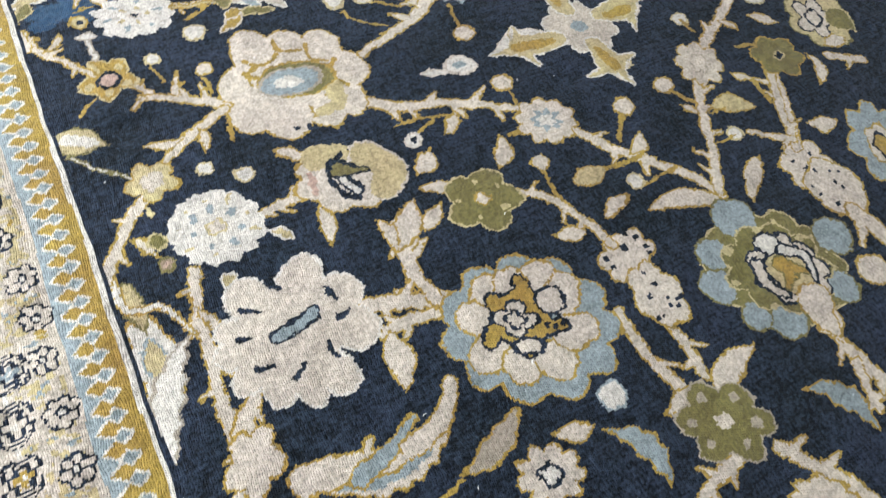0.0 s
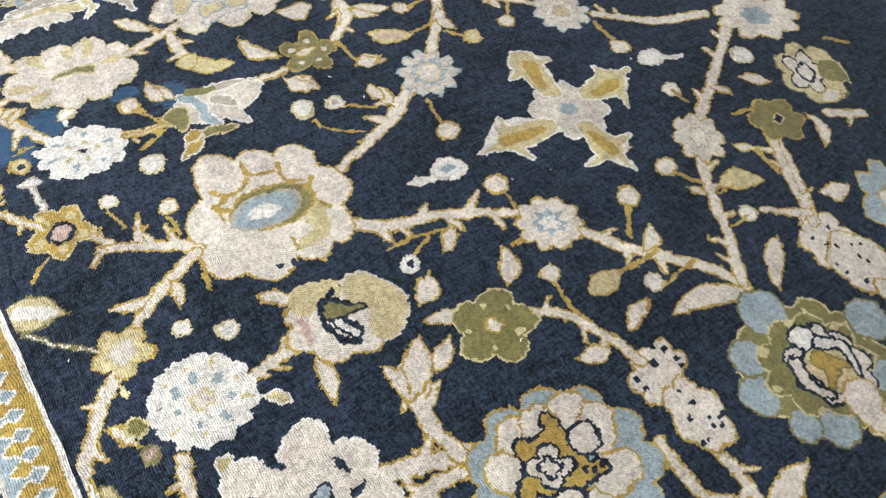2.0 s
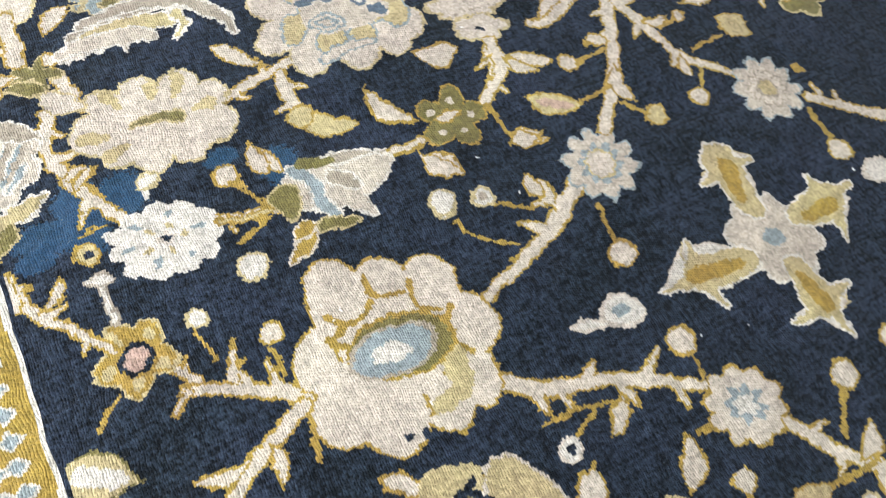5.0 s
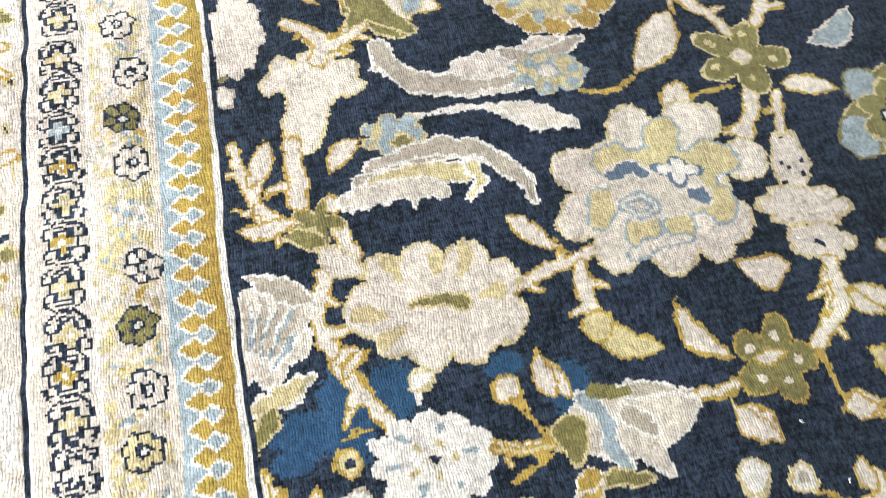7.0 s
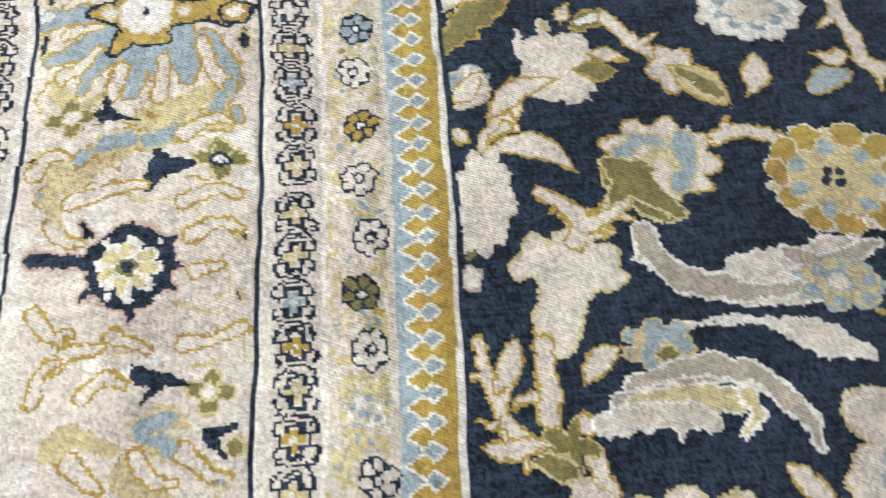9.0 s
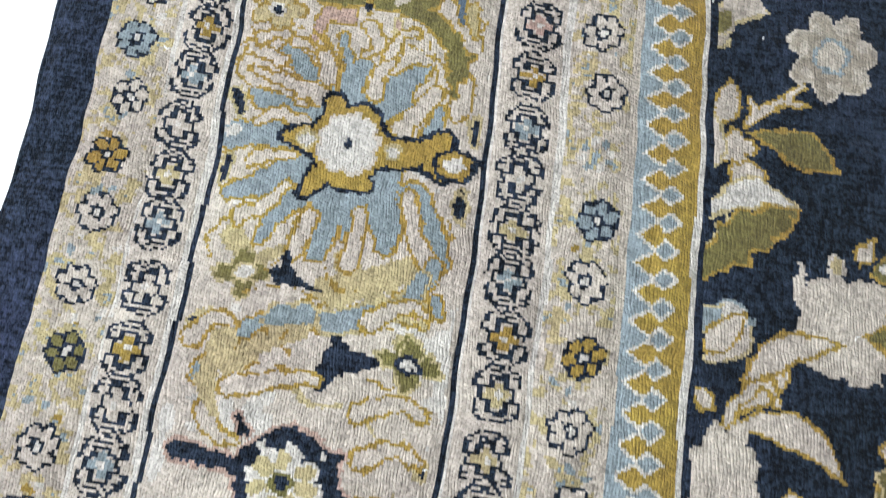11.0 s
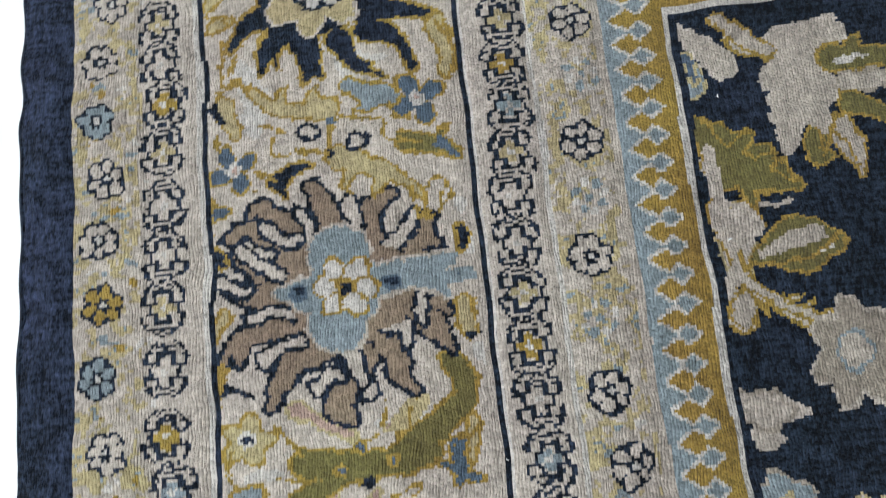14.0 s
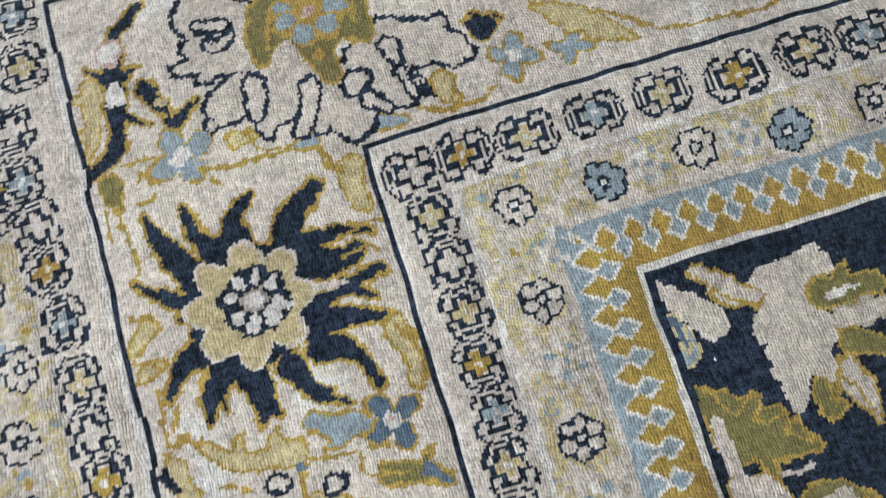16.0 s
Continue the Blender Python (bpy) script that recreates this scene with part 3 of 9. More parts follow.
leaf(0.7082, -2.521, 0.7677, -2.6094, 0.0407, BLUE, GOLD, curve=0.0236, teeth=5)
leaf(0.439, -2.4415, 0.4747, -2.5353, 0.0369, BLUE, GOLD, curve=0.0229, teeth=4)
leaf(0.3809, -2.4195, 0.4282, -2.432, 0.0246, CREAM, GOLD)
leaf(0.8101, -2.2428, 0.6905, -2.2039, 0.0339, CREAM, GOLD, curve=-0.0126)
leaf(0.8517, -2.2621, 0.9197, -2.1993, 0.0292, CREAM, GOLD, curve=0.0057)
bud(0.4747, -2.41, 0.0186, IVORY, BLUE)
bud(0.9427, -2.4347, 0.0253, CREAM, GOLD)
bud(0.2874, -2.1628, 0.003, CREAM, GOLD)
p = flower(-0.017, -2.1163, 0.0306, 0.0665, 2.3, 6, IVORY, GOLD, 0.12, rings=((0.45, 4, 0.1, STRAW, BLUE), ), label="pale leafy half-flower beside the border")
leaf(0.0252, -2.1045, -0.0349, -2.2493, 0.0393, IVORY, GREY, curve=-0.0143, teeth=6)
leaf(-0.0235, -1.9944, -0.0153, -2.0762, 0.0272, STRAW, OLIVE)
stem(0.0112, (-0.0339, -1.9804), (-0.0281, -2.036), (0.0133, -2.0519), (0.0368, -2.1018), end=0.007, colour=IVORY)
p = flower(0.3493, -2.4555, 0.045, 0.0365, -27.4, 9, CREAM, GOLD, 0.12, rings=((0.35, 4, 0.1, IVORY, NAVY), ))
p = flower(0.6381, -2.6352, 0.0441, 0.0277, -27.6, 8, CREAM, GOLD, 0.1)
leaf(0.8166, -2.4193, 0.8117, -2.493, 0.0438, CREAM, GOLD)
bud(0.629, -2.2439, 0.0076, NAVY, None)
p = flower(0.613, -2.2517, 0.0392, 0.0496, -73.3, 6, CREAM, GOLD, 0.12, label="speckled cream flower head")
specks(p, 0.613, -2.2517, 0.0422, 0.0477, -25.5, 9, NAVY, 0.0042, 3)
p = flower(0.6162, -2.3222, 0.0386, 0.055, 2.5, 6, CREAM, GOLD, 0.1)
specks(p, 0.6162, -2.3222, 0.0386, 0.0533, 2.5, 14, NAVY, 0.0029, 4)
p = flower(0.587, -2.5051, 0.0669, 0.0563, -27, 6, OLIVE, GREY, 0.14, rings=((0.22, 5, 0.1, CREAM, OLIVE), ), label="olive six-petalled flower")
spokes(p, 0.587, -2.5051, 0.0669, 0.0563, -27, 6, 0.52, 0.78, 0.0121, GREY, None, start=0)
p = flower(0.983, -2.2463, 0.049, 0.0504, -24.4, 6, CREAM, GOLD, 0.12)
specks(p, 0.983, -2.2463, 0.0441, 0.0479, -24.4, 6, NAVY, 0.0039, 9)
p = flower(0.9947, -2.2994, 0.0488, 0.058, 8.5, 5, CREAM, GOLD, 0.08)
specks(p, 0.9947, -2.2994, 0.0438, 0.0506, 8.5, 8, NAVY, 0.0031, 12)
stem(0.0217, (0.9897, -2.2124), (1.0442, -2.1192), (1.0659, -2.0587))
stem(0.0284, (0.9888, -2.3428), (0.9994, -2.3814), (1.0104, -2.4301))
p = flower(1.1364, -2.272, 0.0619, 0.092, -24.2, 8, BLUE, GOLD, 0.1, rings=((0.5, 5, 0.1, CREAM, GOLD), (0.28, 4, 0.1, GOLD, NAVY), ))

# field: the large cream palmette and its stems
stem(0.02, (0.3802, -1.8327), (0.4285, -1.8724), (0.4904, -1.8936), (0.5499, -1.9217), (0.6054, -1.9572), end=0.0123)
leaf(0.5098, -1.9214, 0.4766, -1.9535, 0.0204, CREAM, GOLD)
leaf(0.5209, -1.9334, 0.4042, -1.9092, 0.0067, GOLD, None)
stem(0.0063, (0.4694, -1.9233), (0.441, -1.9368), colour=GOLD, line=None, name="tendril")
stem(0.0168, (0.6699, -2.0343), (0.7123, -2.0977), (0.7792, -2.1706), (0.8133, -2.2281))
leaf(0.7235, -2.1099, 0.7645, -2.0806, 0.0251, CREAM, GOLD)
stem(0.0058, (0.6727, -2.1151), (0.7379, -2.1187), colour=GOLD, line=None, name="tendril")
stem(0.0058, (0.7133, -2.1657), (0.7751, -2.1575), colour=GOLD, line=None, name="tendril")
stem(0.0171, (0.8132, -2.2228), (0.852, -2.1613), (0.8977, -2.0734), (0.9348, -2.0209))
stem(0.0179, (0.9872, -1.9724), (1.0812, -1.9124), (1.174, -1.8562), (1.2724, -1.7755))
leaf(0.8819, -2.0879, 0.8659, -2.0606, 0.0158, CREAM, GOLD)
stem(0.0171, (0.1984, -1.7636), (0.138, -1.7269), (0.0875, -1.7058), end=0.0114)
stem(0.0098, (0.1354, -1.7155), (0.146, -1.6767), end=0.0056)
stem(0.0082, (0.0904, -1.7076), (0.0691, -1.7249), end=0.0048)
stem(0.0097, (0.1011, -1.6995), (0.069, -1.6605))
stem(0.0184, (0.1899, -1.7732), (0.126, -1.8045), (0.0777, -1.8361), end=0.0128)
leaf(0.1202, -1.801, 0.0645, -1.7974, 0.0172, CREAM, GOLD)
leaf(0.1441, -1.7974, 0.1399, -1.8386, 0.0152, CREAM, GOLD)
stem(0.0056, (0.1905, -1.7881), (0.1817, -1.83), colour=GOLD, line=None, name="tendril", end=0.0099)
stem(0.0163, (0.041, -1.8792), (0.0076, -1.9123), (-0.0211, -1.9525), (-0.0412, -1.988))
leaf(0.003, -1.9393, 0.0258, -1.9765, 0.0155, CREAM, GOLD)
stem(0.0131, (0.1685, -1.974), (0.2024, -1.9669), (0.2444, -1.9682))
leaf(0.2478, -1.9961, 0.2418, -2.0581, 0.0231, CREAM, GOLD, curve=0.0054)
stem(0.0138, (0.5186, -2.0879), (0.5655, -2.127), (0.5896, -2.1797), (0.604, -2.23))
leaf(0.6181, -2.1886, 0.6803, -2.1701, 0.0233, CREAM, GOLD, curve=0.0048)
leaf(0.5333, -2.1799, 0.5788, -2.1912, 0.0261, CREAM, GOLD)
leaf(0.395, -2.0284, 0.4512, -2.0454, 0.0216, CREAM, GOLD)
leaf(0.2277, -1.8772, 0.2656, -1.9102, 0.0206, CREAM, GOLD)
stem(0.0053, (0.0269, -1.6783), (-0.0034, -1.7059), colour=GOLD, line=None, name="tendril")
stem(0.0056, (-0.0337, -1.7738), (-0.0016, -1.8109), (0.033, -1.8413), colour=IVORY, line=OLIVE)
leaf(-0.0442, -1.7289, 0.0178, -1.768, 0.0504, STRAW, OLIVE, vein=IVORY)
bud(0.1293, -1.8689, 0.01, IVORY, STRAW)
bud(0.9112, -2.1463, 0.0129, IVORY, STRAW)
bud(0.9892, -1.9004, 0.0142, IVORY, STRAW)
bud(1.1616, -1.9085, 0.0196, IVORY, STRAW)
bud(0.7036, -2.1527, 0.0141, IVORY, STRAW)
bud(0.1774, -1.8994, 0.0142, IVORY, STRAW)
bud(0.4275, -1.9456, 0.013, IVORY, CREAM, eye=NAVY)
bud(1.0116, -1.8272, 0.025, IVORY, CREAM, squash=0.7)
stem(0.0084, (1.0346, -1.8397), (1.0645, -1.8499), colour=IVORY, line=None)
bud(0.8614, -2.0156, 0.0167, CREAM, GOLD)
stem(0.0074, (0.8671, -2.0288), (0.8897, -2.0627), colour=GOLD, line=None, name="tendril")
leaf(0.9138, -2.0829, 0.9832, -2.1178, 0.0374, STRAW, GOLD)
stem(0.0065, (0.9018, -2.0937), (0.9299, -2.0984), colour=GOLD, line=None, name="tendril")
stem(0.0054, (0.8708, -2.1504), (0.9072, -2.1496), colour=GOLD, line=None, name="tendril")
bud(0.773, -2.0232, 0.0178, CREAM, GOLD)
stem(0.0079, (0.7603, -2.0364), (0.7229, -2.0773), colour=GOLD, line=None, name="tendril")
leaf(0.5207, -2.0429, 0.5551, -1.9911, 0.0313, CREAM, GOLD, vein=SAND)
stem(0.0073, (0.5696, -1.9948), (0.6028, -1.999), colour=GOLD, line=None, name="tendril")
leaf(0.5785, -2.0769, 0.5915, -2.0496, 0.0275, CREAM, GOLD)
stem(0.0064, (0.5785, -2.0769), (0.5758, -2.1095), (0.5809, -2.1386), colour=GOLD, line=None, name="tendril")
leaf(0.6111, -2.117, 0.6727, -2.1151, 0.0349, STRAW, GOLD)
stem(0.0058, (0.6715, -2.1164), (0.7002, -2.1218), colour=GOLD, line=None, name="tendril")
leaf(0.4046, -2.002, 0.4402, -1.9712, 0.0336, CREAM, GOLD)
leaf(0.3689, -2.0896, 0.4101, -2.0635, 0.0247, CREAM, GOLD)
leaf(1.1314, -1.9546, 1.1548, -1.9676, 0.0184, CREAM, GOLD)
leaf(1.1179, -1.9399, 1.1589, -1.9771, 0.0275, CREAM, GOLD)
leaf(1.052, -1.9324, 1.0785, -1.9614, 0.0143, CREAM, GOLD)
stem(0.0071, (0.9927, -1.9345), (0.9891, -1.9046), colour=GOLD, line=None, name="tendril")
stem(0.0151, (0.9974, -2.198), (1.0203, -2.1458), (1.0586, -2.073))
stem(0.0132, (0.9974, -2.198), (0.9652, -2.1787), (0.935, -2.1524), end=0.0094)
leaf(0.9921, -2.0438, 1.0236, -2.0658, 0.0152, CREAM, GOLD)
stem(0.0079, (1.019, -2.0696), (1.0171, -2.1191), colour=GOLD, line=None, name="tendril")
leaf(1.1567, -2.0614, 1.1279, -2.1261, 0.0214, CREAM, GOLD, curve=0.0145)
leaf(1.0442, -2.1843, 1.0958, -2.1965, 0.0303, CREAM, GOLD)
stem(0.0081, (1.0399, -1.9954), (1.0806, -2.0046), colour=GOLD, line=None, name="tendril")
stem(0.0194, (1.2475, -2.1127), (1.1935, -2.0822))
stem(0.0093, (1.3376, -1.9594), (1.3738, -1.9917), colour=GOLD, line=None, name="tendril")
p = flower(1.1014, -2.0439, 0.0518, 0.0467, -29.6, 6, OLIVE, GOLD, 0.12, rings=((0.2, 4, 0.1, NAVY, STRAW), ), label="small olive flower")
p = flower(1.2449, -2.0023, 0.067, 0.0738, -28.8, 7, STRAW, OLIVE, 0.1)
p = flower(1.2394, -1.9963, 0.0422, 0.0527, -28.7, 5, CREAM, NAVY, 0.2, rings=((0.4, 4, 0.1, CREAM, NAVY), ))
leaf(1.2796, -1.9909, 1.2872, -2.0555, 0.0481, OLIVE, STRAW)
leaf(1.2054, -2.0607, 1.2557, -2.06, 0.028, CREAM, GOLD)
p = flower(1.2695, -1.85, 0.0877, 0.0648, -27.7, 9, CREAM, GOLD, 0.12, rings=((0.4, 6, 0.1, BLUE, CREAM), ))
stem(0.0181, (1.1843, -1.7972), (1.0848, -1.7613), (1.028, -1.7154), (0.995, -1.6902), end=0.0158)
stem(0.0085, (0.9803, -1.7063), (0.9838, -1.7548), colour=GOLD, line=None, name="tendril")
bud(0.9833, -1.7774, 0.0167, CREAM, GOLD)
p = flower(0.6374, -1.9962, 0.0523, 0.0467, -31.1, 10, CREAM, GOLD, 0.1, rings=((0.55, 8, 0.2, BLUE, CREAM), (0.3, 6, 0.2, IVORY, None), ), label="cream ten-petalled blossom")
p = flower(0.9537, -1.9996, 0.0451, 0.0508, -29.8, 8, SAND, GOLD, 0.12, rings=((0.4, 6, 0.15, CREAM, GREY), ))
p = flower(0.052, -1.6483, 0.0427, 0.0439, -31.1, 5, GOLD, STRAW, 0.16, rings=((0.42, 0, 0, NAVY, None), (0.3, 0, 0, PINK, None), ), label="gold five-petalled flower with a pink eye")
spokes(p, 0.052, -1.6483, 0.0427, 0.0439, -31.1, 5, 0.5, 0.9, 0.0137, STRAW, None, start=0)
p = flower(0.0566, -1.8581, 0.0386, 0.0362, -32.7, 5, STRAW, GOLD, 0.18, rings=((0.45, 4, 0.1, CREAM, SAND), ))
p = flower(0.1113, -1.9663, 0.0654, 0.0591, -33.2, 14, IVORY, IVORY, 0.05, rings=((0.22, 4, 0.1, CREAM, STRAW), ), label="round ivory blossom flecked with pale blue")
spokes(p, 0.1113, -1.9663, 0.0654, 0.0591, -33.2, 7, 0.42, 0.62, 0.0102, BLUE, None, start=10)
spokes(p, 0.1113, -1.9663, 0.0654, 0.0591, -33.2, 9, 0.7, 0.86, 0.0057, STRAW, None, start=0)
bud(0.035, -1.9553, 0.0122, OLIVE, STRAW)
bud(0.0353, -1.9916, 0.0102, TAUPE, OLIVE, eye=PINK)
bud(0.0999, -2.0515, 0.011, STRAW, IVORY)
leaf(0.1726, -2.0008, 0.1994, -2.0263, 0.0146, STRAW, IVORY)
leaf(0.0357, -1.8917, 0.0383, -1.917, 0.0086, STRAW, None)
p = flower(0.4693, -2.0829, 0.0611, 0.0548, -17.2, 5, OLIVE, STRAW, 0.14, rings=((0.2, 4, 0.1, CREAM, GOLD), ), label="olive five-petalled flower")
spokes(p, 0.4693, -2.0829, 0.0611, 0.0548, -17.2, 5, 0.5, 0.68, 0.009, STRAW, None, start=36)
stem(0.0252, (0.6042, -1.6708), (0.5559, -1.7028), (0.5123, -1.7221), (0.4298, -1.7519), end=0.0144)
leaf(0.5653, -1.6887, 0.5527, -1.6357, 0.0228, CREAM, GOLD)
p = flower(0.6527, -1.6566, 0.0521, 0.0552, -28.6, 10, SAND, BLUE, 0.14, rings=((0.62, 10, 0.16, BLUE, SAND), (0.4, 8, 0.1, CREAM, STRAW), ), label="small blue and cream blossom")
leaf(0.8086, -1.8111, 0.7985, -1.6973, 0.0548, IVORY, CREAM, blunt=1.5, teeth=3)
leaf(0.8423, -1.8367, 0.9412, -1.8427, 0.0474, IVORY, CREAM, blunt=1.5, teeth=3)
leaf(0.8107, -1.8855, 0.8095, -1.9792, 0.0494, IVORY, CREAM, blunt=1.5, teeth=3)
leaf(0.7656, -1.8469, 0.6379, -1.8345, 0.0496, IVORY, CREAM, blunt=1.5, teeth=3)
leaf(0.8038, -1.7879, 0.81, -1.7137, 0.02, GOLD, STRAW)
leaf(0.8548, -1.8369, 0.9458, -1.8309, 0.0221, GOLD, STRAW)
leaf(0.8149, -1.8944, 0.8127, -1.9565, 0.024, GOLD, STRAW)
leaf(0.7458, -1.8421, 0.6695, -1.8367, 0.0233, GOLD, STRAW)
leaf(0.6811, -1.8643, 0.6914, -1.8862, 0.0153, IVORY, CREAM)
leaf(0.8104, -1.7283, 0.7992, -1.6919, 0.0219, CREAM, STRAW)
leaf(0.8231, -1.728, 0.8533, -1.7327, 0.0187, CREAM, STRAW)
leaf(0.7895, -1.7312, 0.7651, -1.7389, 0.0165, CREAM, STRAW)
leaf(0.8242, -1.9444, 0.8429, -1.9576, 0.016, CREAM, STRAW)
leaf(0.6841, -1.8325, 0.6857, -1.799, 0.0186, CREAM, STRAW)

# field: between the palmette and the crossing stems
stem(0.0131, (-0.0403, -1.5082), (-0.027, -1.5527), (0.0063, -1.593), (0.0345, -1.6307), end=0.0098)
leaf(-0.0179, -1.56, 0.0101, -1.5307, 0.0142, CREAM, GOLD)
stem(0.0088, (-0.0555, -1.4685), (-0.0408, -1.5209), (-0.0393, -1.5471), end=0.011)
stem(0.0068, (0.046, -1.5467), (0.0455, -1.6047), colour=IVORY, line=GREY)
leaf(0.0288, -1.5456, 0.059, -1.5524, 0.0146, IVORY, GREY)
stem(0.0206, (0.8202, -1.4128), (0.7782, -1.4933), (0.735, -1.562), (0.6864, -1.6141), end=0.0171)
leaf(0.7548, -1.5324, 0.7522, -1.5917, 0.0248, CREAM, GOLD)
leaf(0.7728, -1.4913, 0.7422, -1.4797, 0.0183, CREAM, GOLD)
stem(0.0189, (0.819, -1.4071), (0.8398, -1.4867), (0.8616, -1.5545), (0.9189, -1.6135), end=0.012)
leaf(0.8426, -1.4827, 0.8776, -1.4907, 0.0177, CREAM, GOLD)
leaf(0.8616, -1.5545, 0.855, -1.5904, 0.0173, CREAM, GOLD)
stem(0.0065, (0.7612, -1.5015), (0.7111, -1.5061), colour=GOLD, line=None, name="tendril")
bud(0.6978, -1.5009, 0.0135, CREAM, GOLD)
stem(0.0077, (0.8609, -1.4997), (0.9119, -1.4932), colour=GOLD, line=None, name="tendril")
bud(0.9008, -1.4942, 0.0104, CREAM, GOLD)
leaf(0.614, -1.5322, 0.6807, -1.5677, 0.0342, STRAW, GOLD, vein=PINK)
stem(0.0062, (0.683, -1.5641), (0.7337, -1.5569), colour=GOLD, line=None, name="tendril")
bud(0.7693, -1.6238, 0.0159, STRAW, GOLD)
stem(0.0063, (0.7361, -1.588), (0.7583, -1.6167), colour=GOLD, line=None, name="tendril")
bud(0.8438, -1.6254, 0.0139, CREAM, GOLD)
stem(0.0059, (0.8751, -1.5839), (0.8553, -1.6141), colour=GOLD, line=None, name="tendril")
leaf(0.9832, -1.566, 0.9512, -1.5181, 0.0456, STRAW, GOLD)
stem(0.0068, (0.8831, -1.5529), (0.938, -1.5489), colour=GOLD, line=None, name="tendril")
stem(0.0155, (0.604, -1.4367), (0.5974, -1.4714), (0.5597, -1.515))
leaf(0.6191, -1.4566, 0.6765, -1.488, 0.0242, CREAM, GOLD)
stem(0.0067, (0.5577, -1.5186), (0.5621, -1.555), (0.5671, -1.5825), colour=GOLD, line=None, name="tendril")
leaf(0.5583, -1.5831, 0.6039, -1.5848, 0.0278, CREAM, GOLD)
leaf(0.4556, -1.5034, 0.4193, -1.4332, 0.0268, CREAM, GOLD, curve=0.0099)
leaf(0.4458, -1.5532, 0.4785, -1.595, 0.0239, CREAM, GOLD, curve=0.007)
stem(0.0136, (0.3854, -1.5362), (0.448, -1.5337))
leaf(0.2816, -1.5087, 0.2547, -1.4544, 0.019, CREAM, GOLD)
stem(0.005, (0.2408, -1.5406), (0.2241, -1.4885), colour=GOLD, line=None, name="tendril")
bud(0.2108, -1.4791, 0.0126, CREAM, GOLD)
stem(0.0098, (0.1845, -1.5311), (0.214, -1.5402), (0.2511, -1.5487), colour=CREAM)
stem(0.0044, (0.2414, -1.5556), (0.1964, -1.5684), colour=GOLD, line=None, name="tendril")
leaf(0.2415, -1.6198, 0.288, -1.583, 0.0236, GOLD, CREAM)
leaf(0.0455, -1.4063, 0.0798, -1.486, 0.0152, CREAM, GOLD, curve=0.0047)
leaf(0.0562, -1.4328, 0.0815, -1.4101, 0.0154, CREAM, GOLD)
stem(0.0047, (0.0725, -1.4899), (0.0492, -1.4869), colour=GOLD, line=None, name="tendril")
bud(0.042, -1.5113, 0.0114, STRAW, GOLD, eye=NAVY)
leaf(0.1167, -1.4584, 0.1452, -1.4403, 0.0189, IVORY, STRAW)
leaf(0.118, -1.4736, 0.129, -1.4598, 0.0094, IVORY, None)
leaf(0.5786, -1.5914, 0.6066, -1.5944, 0.0063, CREAM, GOLD)
bud(0.124, -1.6354, 0.0115, IVORY, STRAW)
stem(0.0051, (0.1158, -1.6495), (0.1255, -1.6884), colour=GOLD, line=None, name="tendril")
bud(0.1884, -1.6848, 0.0117, CREAM, GOLD)
stem(0.0052, (0.1799, -1.6981), (0.1862, -1.7353), colour=GOLD, line=None, name="tendril")
bud(0.2004, -1.603, 0.0169, IVORY, STRAW)
bud(0.4839, -1.6352, 0.0124, IVORY, STRAW, eye=GREY)
bud(0.4351, -1.6252, 0.0176, IVORY, STRAW)
stem(0.0055, (0.4948, -1.6507), (0.5374, -1.6737), colour=GOLD, line=None, name="tendril")
stem(0.0054, (0.4396, -1.6522), (0.4543, -1.681), (0.4956, -1.7103), colour=GOLD, line=None, name="tendril")
bud(0.6091, -1.7766, 0.0169, CREAM, GOLD)
stem(0.0065, (0.6171, -1.7054), (0.6087, -1.7561), colour=GOLD, line=None, name="tendril")
p = flower(0.5674, -1.8376, 0.0259, 0.0196, -24.5, 0, IVORY, CREAM, 0, rings=((0.5, 0, 0, BLUE, IVORY), ))
leaf(0.5001, -1.8295, 0.5474, -1.841, 0.0125, IVORY, CREAM)
bud(0.6106, -1.901, 0.0177, CREAM, GOLD)
stem(0.0061, (0.6105, -1.9179), (0.6108, -1.9448), colour=GOLD, line=None, name="tendril")
p = flower(0.9489, -1.6539, 0.0516, 0.0551, -21.6, 10, SAND, BLUE, 0.14, rings=((0.6, 10, 0.16, CREAM, GREY), (0.28, 6, 0.1, STRAW, GREY), ))
leaf(1.0256, -1.6522, 1.0073, -1.6353, 0.0152, GOLD, None)
p = flower(1.1139, -1.5302, 0.0427, 0.0503, -20, 5, OLIVE, STRAW, 0.14)
stem(0.0183, (0.968, -1.3952), (1.0303, -1.4726), (1.0848, -1.5305), end=0.0128)
stem(0.0168, (1.0223, -1.4255), (0.9552, -1.4777), end=0.0279)
leaf(0.9199, -1.4753, 0.9784, -1.4755, 0.023, CREAM, GOLD)
leaf(0.8454, -1.3901, 0.9193, -1.4327, 0.0227, CREAM, GOLD, curve=-0.0106)
p = flower(0.8143, -1.3683, 0.0435, 0.0422, -19.6, 8, BLUE, GREY, 0.1)
leaf(0.7752, -1.3598, 0.6913, -1.4263, 0.0356, CREAM, GOLD, curve=0.0083)

